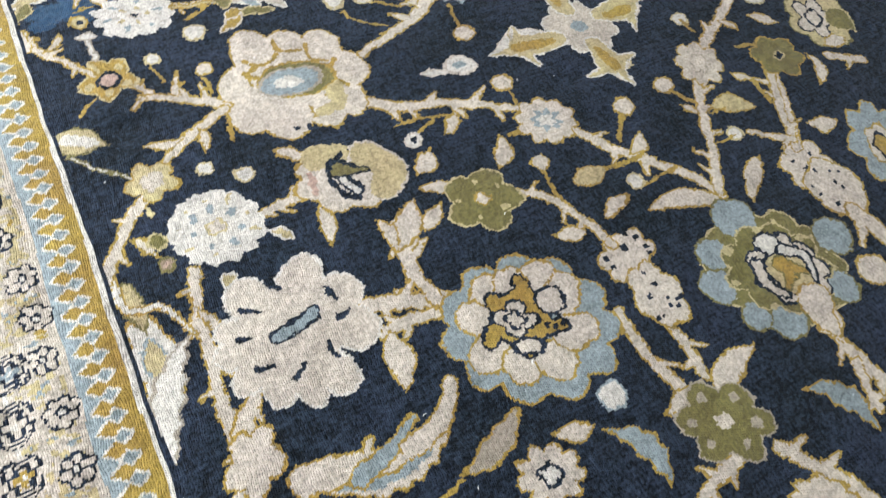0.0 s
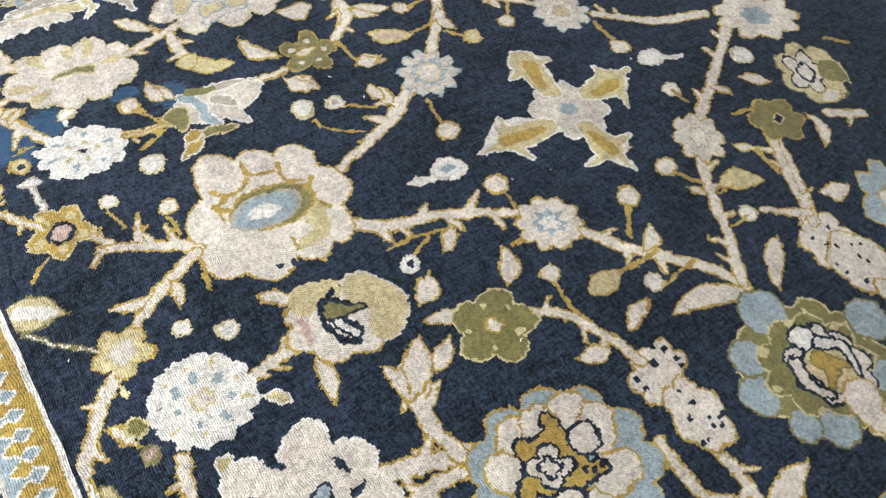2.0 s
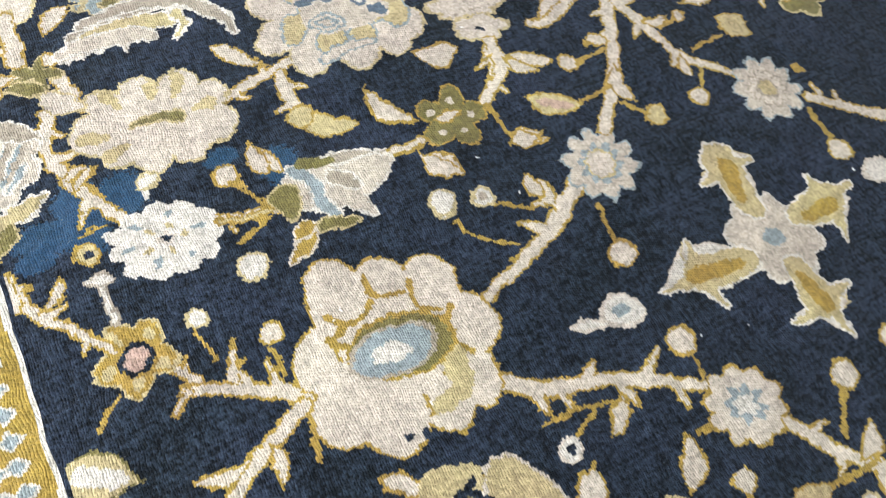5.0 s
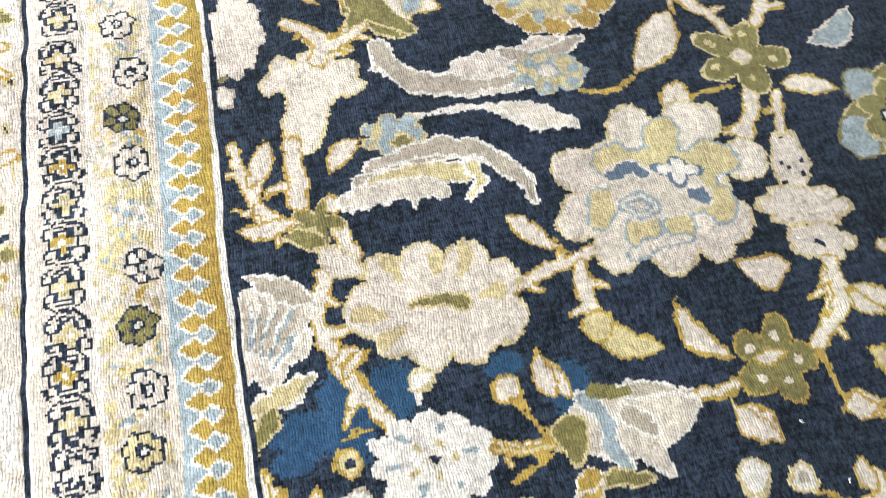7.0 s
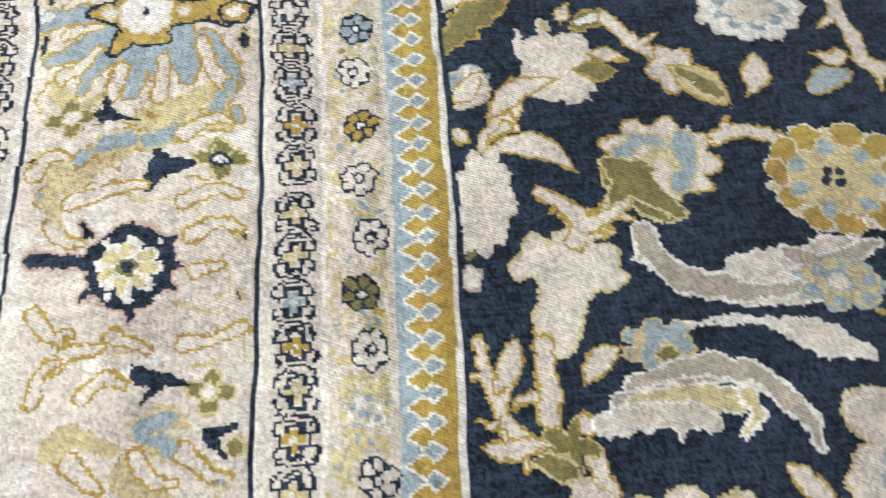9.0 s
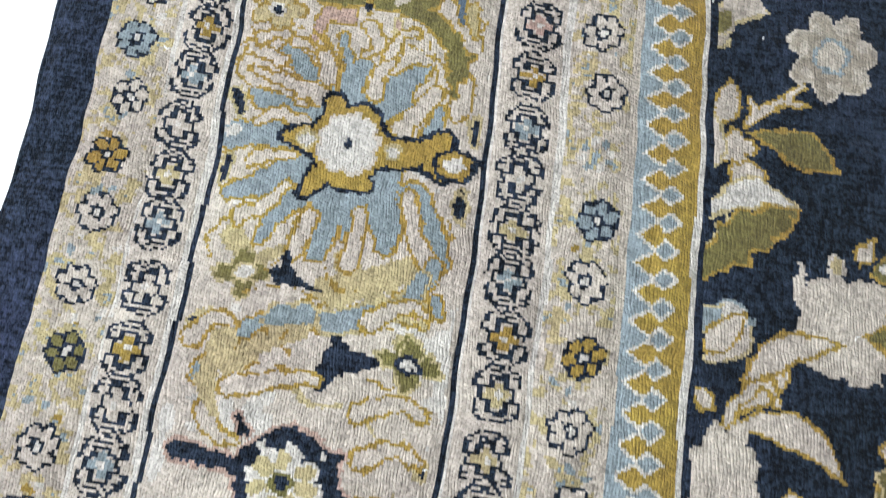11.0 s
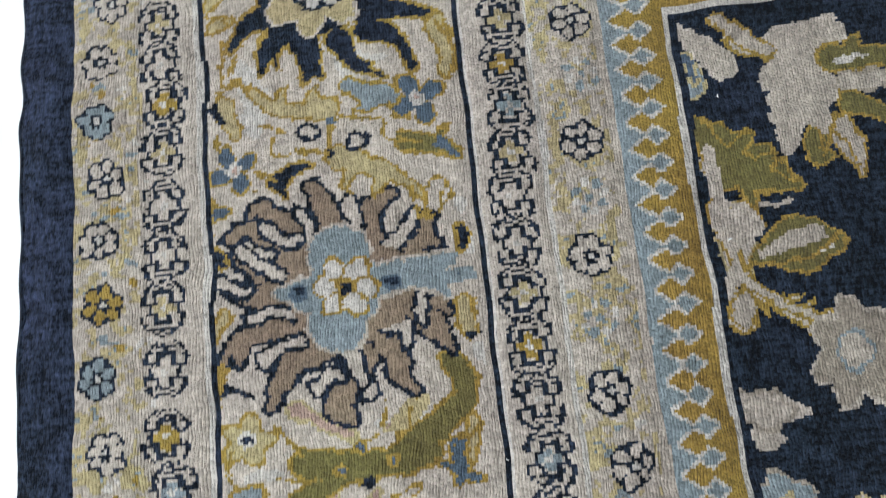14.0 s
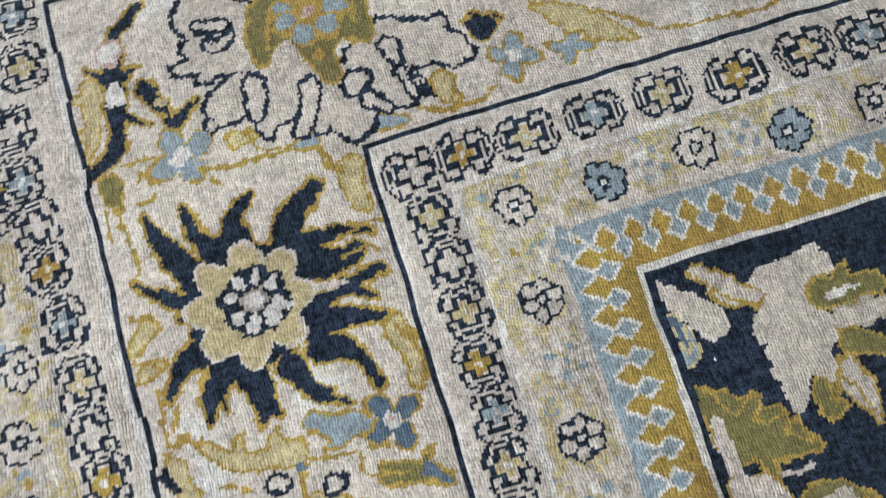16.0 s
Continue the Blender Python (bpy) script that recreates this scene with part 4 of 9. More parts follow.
# field: along the border beside the cream oval
stem(0.0167, (0.0538, -1.3224), (0.0376, -1.3629), (0.0517, -1.4144), (0.0675, -1.4531), (0.0894, -1.4866), end=0.0143)
stem(0.016, (0.079, -1.2685), (0.093, -1.3246))
stem(0.0136, (0.2465, -1.3778), (0.2851, -1.3667), (0.3476, -1.3569))
leaf(0.3174, -1.3469, 0.263, -1.294, 0.0242, CREAM, GOLD)
stem(0.0165, (0.327, -1.3692), (0.3257, -1.4147), (0.3323, -1.4542))
leaf(0.3159, -1.4253, 0.3924, -1.4771, 0.0319, STRAW, GOLD, curve=-0.0099)
bud(0.3281, -1.4375, 0.016, STRAW, GOLD)
stem(0.0133, (0.0026, -1.2454), (-0.0104, -1.2085), (-0.0209, -1.1495), end=0.0109)
leaf(-0.0095, -1.2017, 0.017, -1.1499, 0.0236, CREAM, GOLD)
stem(0.0146, (-0.0014, -1.231), (0.0199, -1.2525), (0.0556, -1.2601))
leaf(0.0388, -1.2498, -0.0288, -1.2521, 0.0198, CREAM, GOLD)
stem(0.0204, (0.0493, -1.1491), (0.0423, -1.1913), (0.0404, -1.233))
stem(0.0147, (0.1012, -1.059), (0.1155, -1.0374), (0.1628, -1.0087))
stem(0.0121, (0.0928, -1.0494), (0.097, -1.0257), (0.0738, -1.0006), end=0.0094)
p = flower(0.0556, -1.2601, 0.0319, 0.0309, -12.1, 5, OLIVE, STRAW, 0.3)
leaf(0.0815, -1.2554, 0.0737, -1.2296, 0.0213, CREAM, GOLD)
leaf(0.0173, -1.2687, 0.0624, -1.2917, 0.026, OLIVE, STRAW)
leaf(0.0565, -1.2904, 0.0989, -1.3258, 0.0312, CREAM, STRAW)
leaf(0.0461, -1.4132, 0.0758, -1.411, 0.0198, CREAM, GOLD)
leaf(0.0541, -1.4326, 0.0764, -1.4082, 0.0129, CREAM, GOLD)
leaf(0.0808, -1.2007, 0.1205, -1.1695, 0.0252, CREAM, GOLD)
p = flower(-0.015, -1.3693, 0.047, 0.0592, -32.8, 7, SAND, IVORY, 0.1, label="half-flower of sand and pale blue at the border")
spokes(p, -0.0356, -1.4234, 0.0673, 0.1119, -13.1, 5, 0.3, 0.85, 0.0122, BLUE, IVORY, start=40, sweep=80)
spokes(p, -0.0356, -1.4234, 0.0673, 0.1119, -13.1, 4, 0.35, 0.95, 0.0078, GREY, None, start=50, sweep=80)
leaf(-0.03, -1.304, 0.0397, -1.3509, 0.0303, GREY, IVORY, teeth=4)
leaf(-0.0468, -1.4434, 0.0274, -1.4206, 0.0288, STRAW, IVORY, teeth=4)
leaf(-0.0495, -1.4812, -0.0164, -1.4449, 0.0235, OLIVE, STRAW)
leaf(0.1187, -1.4592, 0.1457, -1.4449, 0.0199, IVORY, STRAW)
p = flower(0.1243, -1.5309, 0.0629, 0.0478, -13.5, 11, IVORY, IVORY, 0.08, rings=((0.14, 4, 0.1, NAVY, CREAM), ), label="ivory blossom with a navy eye")
spokes(p, 0.1243, -1.5309, 0.0629, 0.0478, -13.5, 6, 0.5, 0.75, 0.0078, BLUE, None, start=20)
spokes(p, 0.1243, -1.5309, 0.0629, 0.0478, -13.5, 5, 0.25, 0.45, 0.0067, STRAW, None, start=0)
stem(0.0068, (0.1827, -1.5339), (0.2152, -1.5444), (0.2557, -1.5485), colour=STRAW)
stem(0.0046, (0.2509, -1.5445), (0.2216, -1.5006), colour=GOLD, line=None, name="tendril")
leaf(0.2557, -1.5485, 0.4135, -1.5337, 0.056, GREY, IVORY, curve=0.0118, blunt=0.8, label="grey tulip with an olive base")
leaf(0.3036, -1.5599, 0.3917, -1.5404, 0.0305, SAND, IVORY)
leaf(0.2458, -1.5517, 0.2858, -1.5301, 0.0299, OLIVE, GREY)
leaf(0.2769, -1.5193, 0.2878, -1.5617, 0.0221, BLUE, None)
leaf(0.2953, -1.5003, 0.336, -1.5097, 0.0175, STRAW, IVORY)
p = flower(0.5065, -1.5156, 0.0491, 0.0501, 66.8, 5, OLIVE, GOLD, 0.22, label="olive five-petalled flower with cream dots")
spokes(p, 0.5065, -1.5156, 0.0491, 0.0501, 66.8, 5, 0.46, 0.66, 0.0101, CREAM, None, start=0)
leaf(0.4851, -1.5107, 0.5212, -1.5128, 0.0162, CREAM, GOLD)
stem(0.0189, (0.6075, -1.198), (0.5826, -1.2492), (0.548, -1.2883))
stem(0.0132, (0.6381, -1.2081), (0.6245, -1.2576), (0.6226, -1.2884))
p = flower(0.6165, -1.3024, 0.024, 0.0481, -11.6, 6, CREAM, STRAW, 0.1)
specks(p, 0.6165, -1.3024, 0.0226, 0.0434, -11.6, 7, NAVY, 0.0021, 5)
p = flower(0.6119, -1.3551, 0.0582, 0.0281, -11.9, 6, CREAM, STRAW, 0.12)
specks(p, 0.6119, -1.3551, 0.0527, 0.0251, -11.9, 8, GREY, 0.0021, 6)
p = flower(0.6134, -1.4005, 0.0408, 0.0256, -12.2, 5, CREAM, STRAW, 0.14, rings=((0.22, 4, 0.1, NAVY, CREAM), ))
stem(0.0175, (0.6131, -1.4248), (0.6061, -1.4707), (0.5636, -1.5098))
leaf(0.615, -1.4593, 0.6506, -1.4938, 0.0194, CREAM, GOLD)
leaf(0.5059, -1.4015, 0.5646, -1.4211, 0.0398, CREAM, GOLD, curve=-0.0106)
leaf(0.4618, -1.5023, 0.4196, -1.4389, 0.027, CREAM, GOLD, curve=0.0101)
stem(0.0057, (0.5596, -1.5184), (0.5632, -1.5625), (0.5737, -1.583), colour=GOLD, line=None, name="tendril")
leaf(0.5603, -1.5829, 0.5981, -1.5887, 0.0268, CREAM, GOLD)
leaf(0.4439, -1.5467, 0.4786, -1.5958, 0.0261, CREAM, GOLD, curve=-0.0073)
stem(0.0109, (0.4065, -1.535), (0.4566, -1.5317))
bud(0.4355, -1.6222, 0.0165, IVORY, STRAW)
bud(0.4874, -1.6347, 0.0131, IVORY, STRAW, eye=GREY)
leaf(0.5511, -1.6302, 0.56, -1.6661, 0.0208, CREAM, GOLD)
leaf(0.2548, -1.4489, 0.2647, -1.499, 0.0225, CREAM, GOLD)
bud(0.215, -1.4804, 0.0141, CREAM, GOLD)
stem(0.0047, (0.2153, -1.4904), (0.24, -1.5307), colour=GOLD, line=None, name="tendril")
stem(0.004, (0.2366, -1.5523), (0.1983, -1.5731), colour=GOLD, line=None, name="tendril")
leaf(0.2527, -1.597, 0.2867, -1.5836, 0.0225, GOLD, CREAM)
stem(0.0045, (0.06, -1.4908), (0.04, -1.4916), colour=GOLD, line=None, name="tendril")
bud(0.0432, -1.5131, 0.0132, STRAW, GOLD, eye=NAVY)
leaf(0.09, -1.2504, 0.2074, -1.2399, 0.0391, CREAM, IVORY, curve=0.0139, teeth=5, name="feather")
stem(0.0239, (0.1124, -1.2272), (0.1685, -1.2079), (0.2295, -1.2043), (0.271, -1.2276), (0.2932, -1.2577), (0.2998, -1.2821), colour=GREY, line=IVORY, end=0.0101, name="feather", label="long curled feather leaf in grey and ivory")
stem(0.0205, (0.1668, -1.0512), (0.1749, -1.0853), (0.2175, -1.1119), (0.2772, -1.1252), (0.3414, -1.1256), colour=SAND, line=IVORY, end=0.03, name="feather", label="curled sand-coloured feather leaf")
leaf(0.2398, -1.1059, 0.3401, -1.1049, 0.0298, CREAM, IVORY, teeth=5)
leaf(0.3078, -1.0905, 0.4159, -1.0859, 0.0244, SAND, IVORY, teeth=4)
stem(0.0047, (0.2043, -1.1539), (0.2694, -1.1552), (0.3027, -1.1618), colour=IVORY, line=None)
leaf(0.2794, -1.1572, 0.3777, -1.1963, 0.0234, CREAM, IVORY, blunt=0.7)
stem(0.0056, (0.4076, -1.1587), (0.4387, -1.1648), (0.4612, -1.153), colour=GOLD, line=None, name="tendril")
leaf(0.4674, -1.146, 0.5417, -1.0659, 0.0504, CREAM, GOLD, curve=-0.0073)
bud(0.5085, -1.1883, 0.0185, CREAM, GOLD)
stem(0.0064, (0.5307, -1.1894), (0.5885, -1.1877), colour=GOLD, line=None, name="tendril")
leaf(0.6519, -1.1942, 0.7176, -1.2154, 0.0293, CREAM, GOLD)
p = flower(0.6121, -1.1487, 0.0657, 0.054, -10.8, 5, OLIVE, STRAW, 0.28, rings=((0.22, 4, 0.1, CREAM, STRAW), ), label="olive five-petalled crossing flower")
spokes(p, 0.6121, -1.1487, 0.0657, 0.054, -10.8, 5, 0.55, 0.72, 0.0104, STRAW, None, start=0)
leaf(0.7092, -1.1456, 0.7871, -1.1021, 0.0333, BLUE, CREAM, curve=-0.0155)
dye_patch(0.0061, -1.4781, 0.0343, 0.0228)
dye_patch(0.1019, -1.4553, 0.0253, 0.0298)
dye_patch(0.2188, -1.4558, 0.0202, 0.0118)
dye_patch(-0.0089, -1.5017, 0.0217, 0.0126)
dye_patch(0.0492, -1.4697, 0.0289, 0.0511)
dye_patch(0.2811, -1.4987, 0.0242, 0.0338)

# field: gold rosette and the curled leaves
stem(0.014, (0.2653, -0.9479), (0.3026, -0.9419), (0.3432, -0.9531))
stem(0.0141, (0.4861, -1.0153), (0.5139, -1.0202), (0.5574, -1.0442), (0.5949, -1.0829), (0.6106, -1.1093))
leaf(0.5152, -1.0163, 0.5662, -0.9533, 0.0185, CREAM, GOLD)
leaf(0.5806, -0.9558, 0.5801, -1.0111, 0.0187, CREAM, GOLD)
stem(0.0141, (0.5, -1.0177), (0.5607, -0.9696))
stem(0.0168, (0.6542, -1.1014), (0.6792, -1.0574), (0.6873, -1.0087))
leaf(0.6069, -1.0406, 0.6626, -1.0422, 0.0246, CREAM, GOLD)
leaf(0.6832, -1.0663, 0.7092, -1.021, 0.0186, CREAM, GOLD)
stem(0.0145, (0.1056, -1.0417), (0.1328, -1.0201), (0.1611, -1.0136))
stem(0.0119, (0.0998, -1.0369), (0.0935, -1.0131), (0.0718, -1.0015), end=0.0092)
leaf(0.2403, -0.9311, 0.2389, -1.0039, 0.0238, BLUE, CREAM)
leaf(0.1353, -0.9658, 0.1869, -1.022, 0.0349, OLIVE, STRAW)
leaf(0.1611, -1.0136, 0.2176, -1.0391, 0.0254, OLIVE, STRAW)
leaf(0.0055, -0.9429, 0.1067, -0.9727, 0.0301, CREAM, GOLD, curve=0.0202)
leaf(0.0069, -0.9312, 0.06, -0.8662, 0.0236, CREAM, GOLD, curve=-0.0055)
p = flower(0.1061, -0.8656, 0.0408, 0.0256, -9.7, 6, CREAM, SAND, 0.1)
p = flower(0.002, -1.0005, 0.0342, 0.0645, -10.1, 9, CREAM, SAND, 0.12, label="cream half-palmette along the border")
leaf(-0.0309, -1.0895, -0.0106, -1.0791, 0.0273, CREAM, GREY)
leaf(-0.0188, -0.8861, 0.0175, -0.8418, 0.0357, CREAM, STRAW)
leaf(-0.0247, -1.0622, -0.0117, -1.061, 0.011, OLIVE, None)
p = flower(0.6529, -0.9682, 0.059, 0.0319, -9.8, 8, GREY, IVORY, 0.1)
p = flower(0.6956, -0.9973, 0.0404, 0.0422, -9.8, 5, SAND, CREAM, 0.1, rings=((0.3, 4, 0.1, BLUE, SAND), ))
leaf(0.719, -0.997, 0.7615, -1.0216, 0.019, CREAM, GOLD)

# field: upper part beside the border
p = flower(0.1051, -0.8403, 0.0488, 0.0455, 42.2, 4, CREAM, SAND, 0.1, label="square cream vase blossom")
leaf(0.0947, -0.7974, 0.0946, -0.7739, 0.0138, STRAW, CREAM)
leaf(0.1287, -0.8792, 0.1366, -0.8908, 0.0078, CREAM, None)
leaf(0.0658, -0.7874, 0.0664, -0.8334, 0.0148, CREAM, None)
stem(0.0142, (0.0583, -0.8699), (0.0324, -0.8967), (0.0051, -0.94), end=0.009)
leaf(0.1169, -0.7835, 0.1272, -0.7604, 0.0174, CREAM, GOLD)
leaf(0.1291, -0.7923, 0.182, -0.7806, 0.0289, OLIVE, GOLD, vein=IVORY)
leaf(0.1241, -0.8455, 0.1726, -0.8531, 0.0248, OLIVE, GOLD)
leaf(0.1435, -0.8282, 0.1884, -0.8393, 0.0171, CREAM, GOLD)
stem(0.0149, (0.1719, -0.7798), (0.1939, -0.809), (0.2222, -0.8382))
p = flower(0.239, -0.8547, 0.0321, 0.0312, -28.1, 5, CREAM, GOLD, 0.16)
leaf(0.2332, -0.8504, 0.2942, -0.9072, 0.0395, STRAW, GOLD, vein=OLIVE)
leaf(0.3195, -0.8983, 0.3389, -0.8459, 0.0308, CREAM, GOLD)
p = flower(0.3476, -0.7813, 0.0655, 0.0464, -4.4, 11, IVORY, SAND, 0.07, rings=((0.75, 9, 0.16, BLUE, IVORY), (0.5, 6, 0.1, SAND, CREAM), ), label="round blossom of ivory and pale blue")
stem(0.0181, (0.4508, -0.777), (0.458, -0.8257), (0.4672, -0.8652), (0.5029, -0.8833))
leaf(0.4099, -0.8492, 0.4492, -0.8561, 0.0197, CREAM, GOLD)
leaf(0.3893, -0.9003, 0.4494, -0.879, 0.0286, BLUE, GOLD)
leaf(-0.0099, -0.8423, 0.0219, -0.8486, 0.0334, IVORY, BLUE)
leaf(-0.0167, -0.8117, 0.0296, -0.753, 0.0399, OLIVE, STRAW, teeth=4)
leaf(-0.0235, -0.9133, -0.0062, -0.9287, 0.0162, CREAM, GOLD)

# field: buds and feathered leaves beside the border
stem(0.0102, (0.0126, -0.6568), (0.0323, -0.6381), (0.0624, -0.6152), end=0.0071)
leaf(-0.0126, -0.6627, -0.007, -0.6156, 0.0264, CREAM, GOLD)
p = flower(-0.0015, -0.6853, 0.0203, 0.0191, 7.3, 5, CREAM, GOLD, 0.16)
p = flower(0.0096, -0.7126, 0.017, 0.0166, 7.4, 5, CREAM, GOLD, 0.12)
leaf(0.0156, -0.6698, 0.0963, -0.6962, 0.0363, OLIVE, GOLD, label="olive leaf edged in gold")
leaf(-0.0233, -0.6532, -0.0205, -0.7114, 0.0164, CREAM, STRAW)
leaf(-0.0257, -0.7583, 0.0599, -0.7369, 0.0283, IVORY, STRAW, curve=0.0198)
leaf(-0.0252, -0.8179, 0.0624, -0.7391, 0.0448, OLIVE, GOLD, curve=0.0108, teeth=5)
p = flower(0.0874, -0.5789, 0.0434, 0.0476, 7.1, 7, GREY, SAND, 0.16, rings=((0.4, 4, 0.1, SAND, BLUE), ), label="grey-brown palmette")
spokes(p, 0.0874, -0.5789, 0.0434, 0.0476, 7.1, 7, 0.55, 0.85, 0.0134, SAND, None, start=10)
leaf(-0.0275, -0.8662, -0.0048, -0.8393, 0.0229, BLUE, STRAW)
leaf(-0.0173, -0.8789, 0.017, -0.8435, 0.0246, CREAM, GOLD)
leaf(0.0191, -0.9016, 0.1049, -0.8574, 0.0269, CREAM, GOLD, curve=0.0123)
leaf(-0.0314, -0.4832, 0.0277, -0.4821, 0.046, BLUE, GREY, teeth=4)
p = flower(-0.0132, -0.4659, 0.0217, 0.0182, 6.7, 5, STRAW, CREAM, 0.12)
leaf(-0.0278, -0.559, 0.0241, -0.5383, 0.0251, SAND, STRAW, curve=0.0095)
leaf(-0.0319, -0.5824, -0.0144, -0.5631, 0.015, GREY, STRAW)
p = flower(0.0699, -0.4592, 0.0322, 0.0218, 6.7, 5, SAND, STRAW, 0.14)

# field: teal half-flower and clusters beside the border
p = flower(-0.0084, -0.4555, 0.0359, 0.0475, 0.8, 8, BLUE, GREY, 0.1, rings=((0.6, 5, 0.2, GREY, STRAW), (0.42, 5, 0.12, STRAW, BLUE), (0.2, 0, 0, SAND, None), ), label="grey-blue half-flower with a straw heart")
leaf(-0.0291, -0.362, 0.025, -0.3614, 0.0294, SAND, CREAM, curve=0.0062)
leaf(-0.0246, -0.37, 0.0022, -0.3856, 0.0244, SAND, None)
leaf(-0.0298, -0.5177, 0.0217, -0.5384, 0.0278, SAND, CREAM, curve=0.0068)
leaf(-0.0315, -0.5654, -0.0124, -0.5414, 0.023, OLIVE, GREY)
leaf(-0.027, -0.3375, -0.0194, -0.3699, 0.0197, OLIVE, GREY)
stem(0.0107, (-0.0334, -0.2534), (0.0088, -0.2588), (0.0333, -0.2786), (0.0591, -0.284), colour=CREAM)
bud(-0.0149, -0.275, 0.0148, CREAM, GOLD)
leaf(0.0072, -0.2181, 0.0907, -0.2147, 0.0459, OLIVE, GOLD, vein=IVORY)
leaf(-0.0169, -0.1825, 0.0202, -0.1944, 0.031, CREAM, GOLD)
p = flower(-0.008, -0.2064, 0.0162, 0.0362, 0.3, 5, CREAM, STRAW, 0.1)
leaf(0.0358, -0.4523, 0.0706, -0.4518, 0.0331, SAND, STRAW)

# field: the corner blossom
leaf(0.0108, 0.0106, 0.0567, -0.0281, 0.0197, SAND, GOLD)
leaf(-0.0332, -0.0685, -0.0138, -0.0332, 0.0196, BLUE, STRAW)
leaf(0.0834, -0.0923, 0.0807, -0.1377, 0.0208, OLIVE, GOLD)
leaf(0.103, -0.0963, 0.1169, -0.1529, 0.0206, SAND, GOLD)
leaf(-0.0265, -0.0837, 0.0614, -0.1604, 0.0523, OLIVE, GOLD, curve=-0.013, teeth=5, label="broad olive feathered leaf in the corner")
stem(0.005, (-0.0264, -0.1244), (-0.01, -0.17), (0.0445, -0.1754), colour=SAND, line=None)
stem(0.0148, (-0.021, -0.1731), (-0.0107, -0.2111), (-0.0076, -0.2368), (0.0196, -0.2642), (0.0489, -0.2818), colour=SAND, end=0.0079)
p = flower(-0.0007, -0.1925, 0.0196, 0.0204, -10.9, 5, SAND, CREAM, 0.16)
leaf(0.0014, -0.231, 0.0875, -0.2094, 0.0385, OLIVE, GOLD, vein=SAND)
leaf(-0.0317, -0.2523, -0.0085, -0.2216, 0.0138, SAND, CREAM)
leaf(-0.0067, -0.2519, -0.0143, -0.2887, 0.0245, SAND, GOLD)
p = flower(0.0775, -0.3158, 0.0415, 0.0502, -10.2, 7, GREY, SAND, 0.14, rings=((0.36, 4, 0.1, SAND, BLUE), ), label="grey-brown palmette with a blue-edged eye")
p = flower(-0.0111, -0.3563, 0.0277, 0.0184, -9.8, 5, SAND, GREY, 0.1)

# field: olive medallion edged with blue petals
p = flower(0.8060, -2.3641, 0.1123, 0.0963, -25.4, 10, OLIVE, STRAW, 0.08, name="flower", label="olive medallion edged with blue petals")
spokes(p, 0.8060, -2.3641, 0.0999, 0.0892, -25.4, 9, 0.72, 1.0, 0.0089, STRAW, None, start=0)
spray(BLUE, OLIVE, (0.0697, 0.0694, (0.8004, -2.2716), (0.8014, -2.2732)), name="petal")
spray(BLUE, OLIVE, (0.0566, 0.0568, (0.7069, -2.3515), (0.7079, -2.3529)), name="petal")
spray(BLUE, OLIVE, (0.0587, 0.0587, (0.7636, -2.4339), (0.7645, -2.4353)), name="petal")
spray(BLUE, OLIVE, (0.0623, 0.0624, (0.9250, -2.3628), (0.9259, -2.3643)), name="petal")
spray(BLUE, OLIVE, (0.0513, 0.0514, (0.8751, -2.4327), (0.8760, -2.4341)), name="petal")
spray(BLUE, OLIVE, (0.0502, 0.0501, (0.7312, -2.3058), (0.7321, -2.3073)), name="petal")
spray(BLUE, OLIVE, (0.0418, 0.0418, (0.7236, -2.4124), (0.7245, -2.4138)), name="petal")
p = flower(0.8070, -2.3666, 0.0875, 0.0750, -25.6, 9, OLIVE, STRAW, 0.1, name="flower")
spokes(p, 0.8070, -2.3666, 0.0875, 0.0750, -25.6, 7, 0.78, 1.0, 0.0125, STRAW, None, start=0)
p = flower(0.8224, -2.3771, 0.0644, 0.0572, -60.7, 9, CREAM, NAVY, 0.1, name="flower")
p = flower(0.8228, -2.3803, 0.0410, 0.0339, -60.6, 0, STRAW, NAVY, 0, name="flower")
spray(GOLD, OLIVE, (0.0270, 0.0089, (0.8171, -2.3643), (0.8205, -2.3913)), (0.0197, 0.0072, (0.8257, -2.3735), (0.8429, -2.3919)), (0.0195, 0.0070, (0.8191, -2.3806), (0.8029, -2.3979)), name="leaf")
p = flower(0.8188, -2.3287, 0.0202, 0.0165, -25.3, 0, IVORY, NAVY, 0, name="flower")
spray(CREAM, NAVY, (0.0197, 0.0121, (0.7856, -2.3492), (0.7751, -2.3795), (0.7895, -2.4062)), name="leaf")
spray(IVORY, NAVY, (0.0183, 0.0107, (0.8338, -2.3463), (0.8592, -2.3688), (0.8480, -2.4046)), name="leaf")
spray(CREAM, GOLD, (0.0520, 0.0202, (0.8218, -2.4315), (0.8135, -2.4516), (0.8167, -2.4768)), name="leaf")

# field: medallion of cream and blue petals
p = flower(0.4295, -2.2820, 0.1253, 0.1065, -26.1, 11, BLUE, GOLD, 0.07, name="flower", label="medallion of cream and blue petals round a gold heart")
spray(CREAM, GOLD, (0.0525, 0.0437, (0.3959, -2.2256), (0.4014, -2.2096)), name="petal")
spray(CREAM, GOLD, (0.0434, 0.0497, (0.3778, -2.2566), (0.3655, -2.2399)), name="petal")
spray(CREAM, GOLD, (0.0466, 0.0478, (0.3660, -2.2893), (0.3558, -2.2944)), name="petal")
spray(CREAM, GOLD, (0.0495, 0.0552, (0.3989, -2.3193), (0.3928, -2.3231)), name="petal")
spray(CREAM, GOLD, (0.0499, 0.0483, (0.4298, -2.3347), (0.4366, -2.3415)), name="petal")
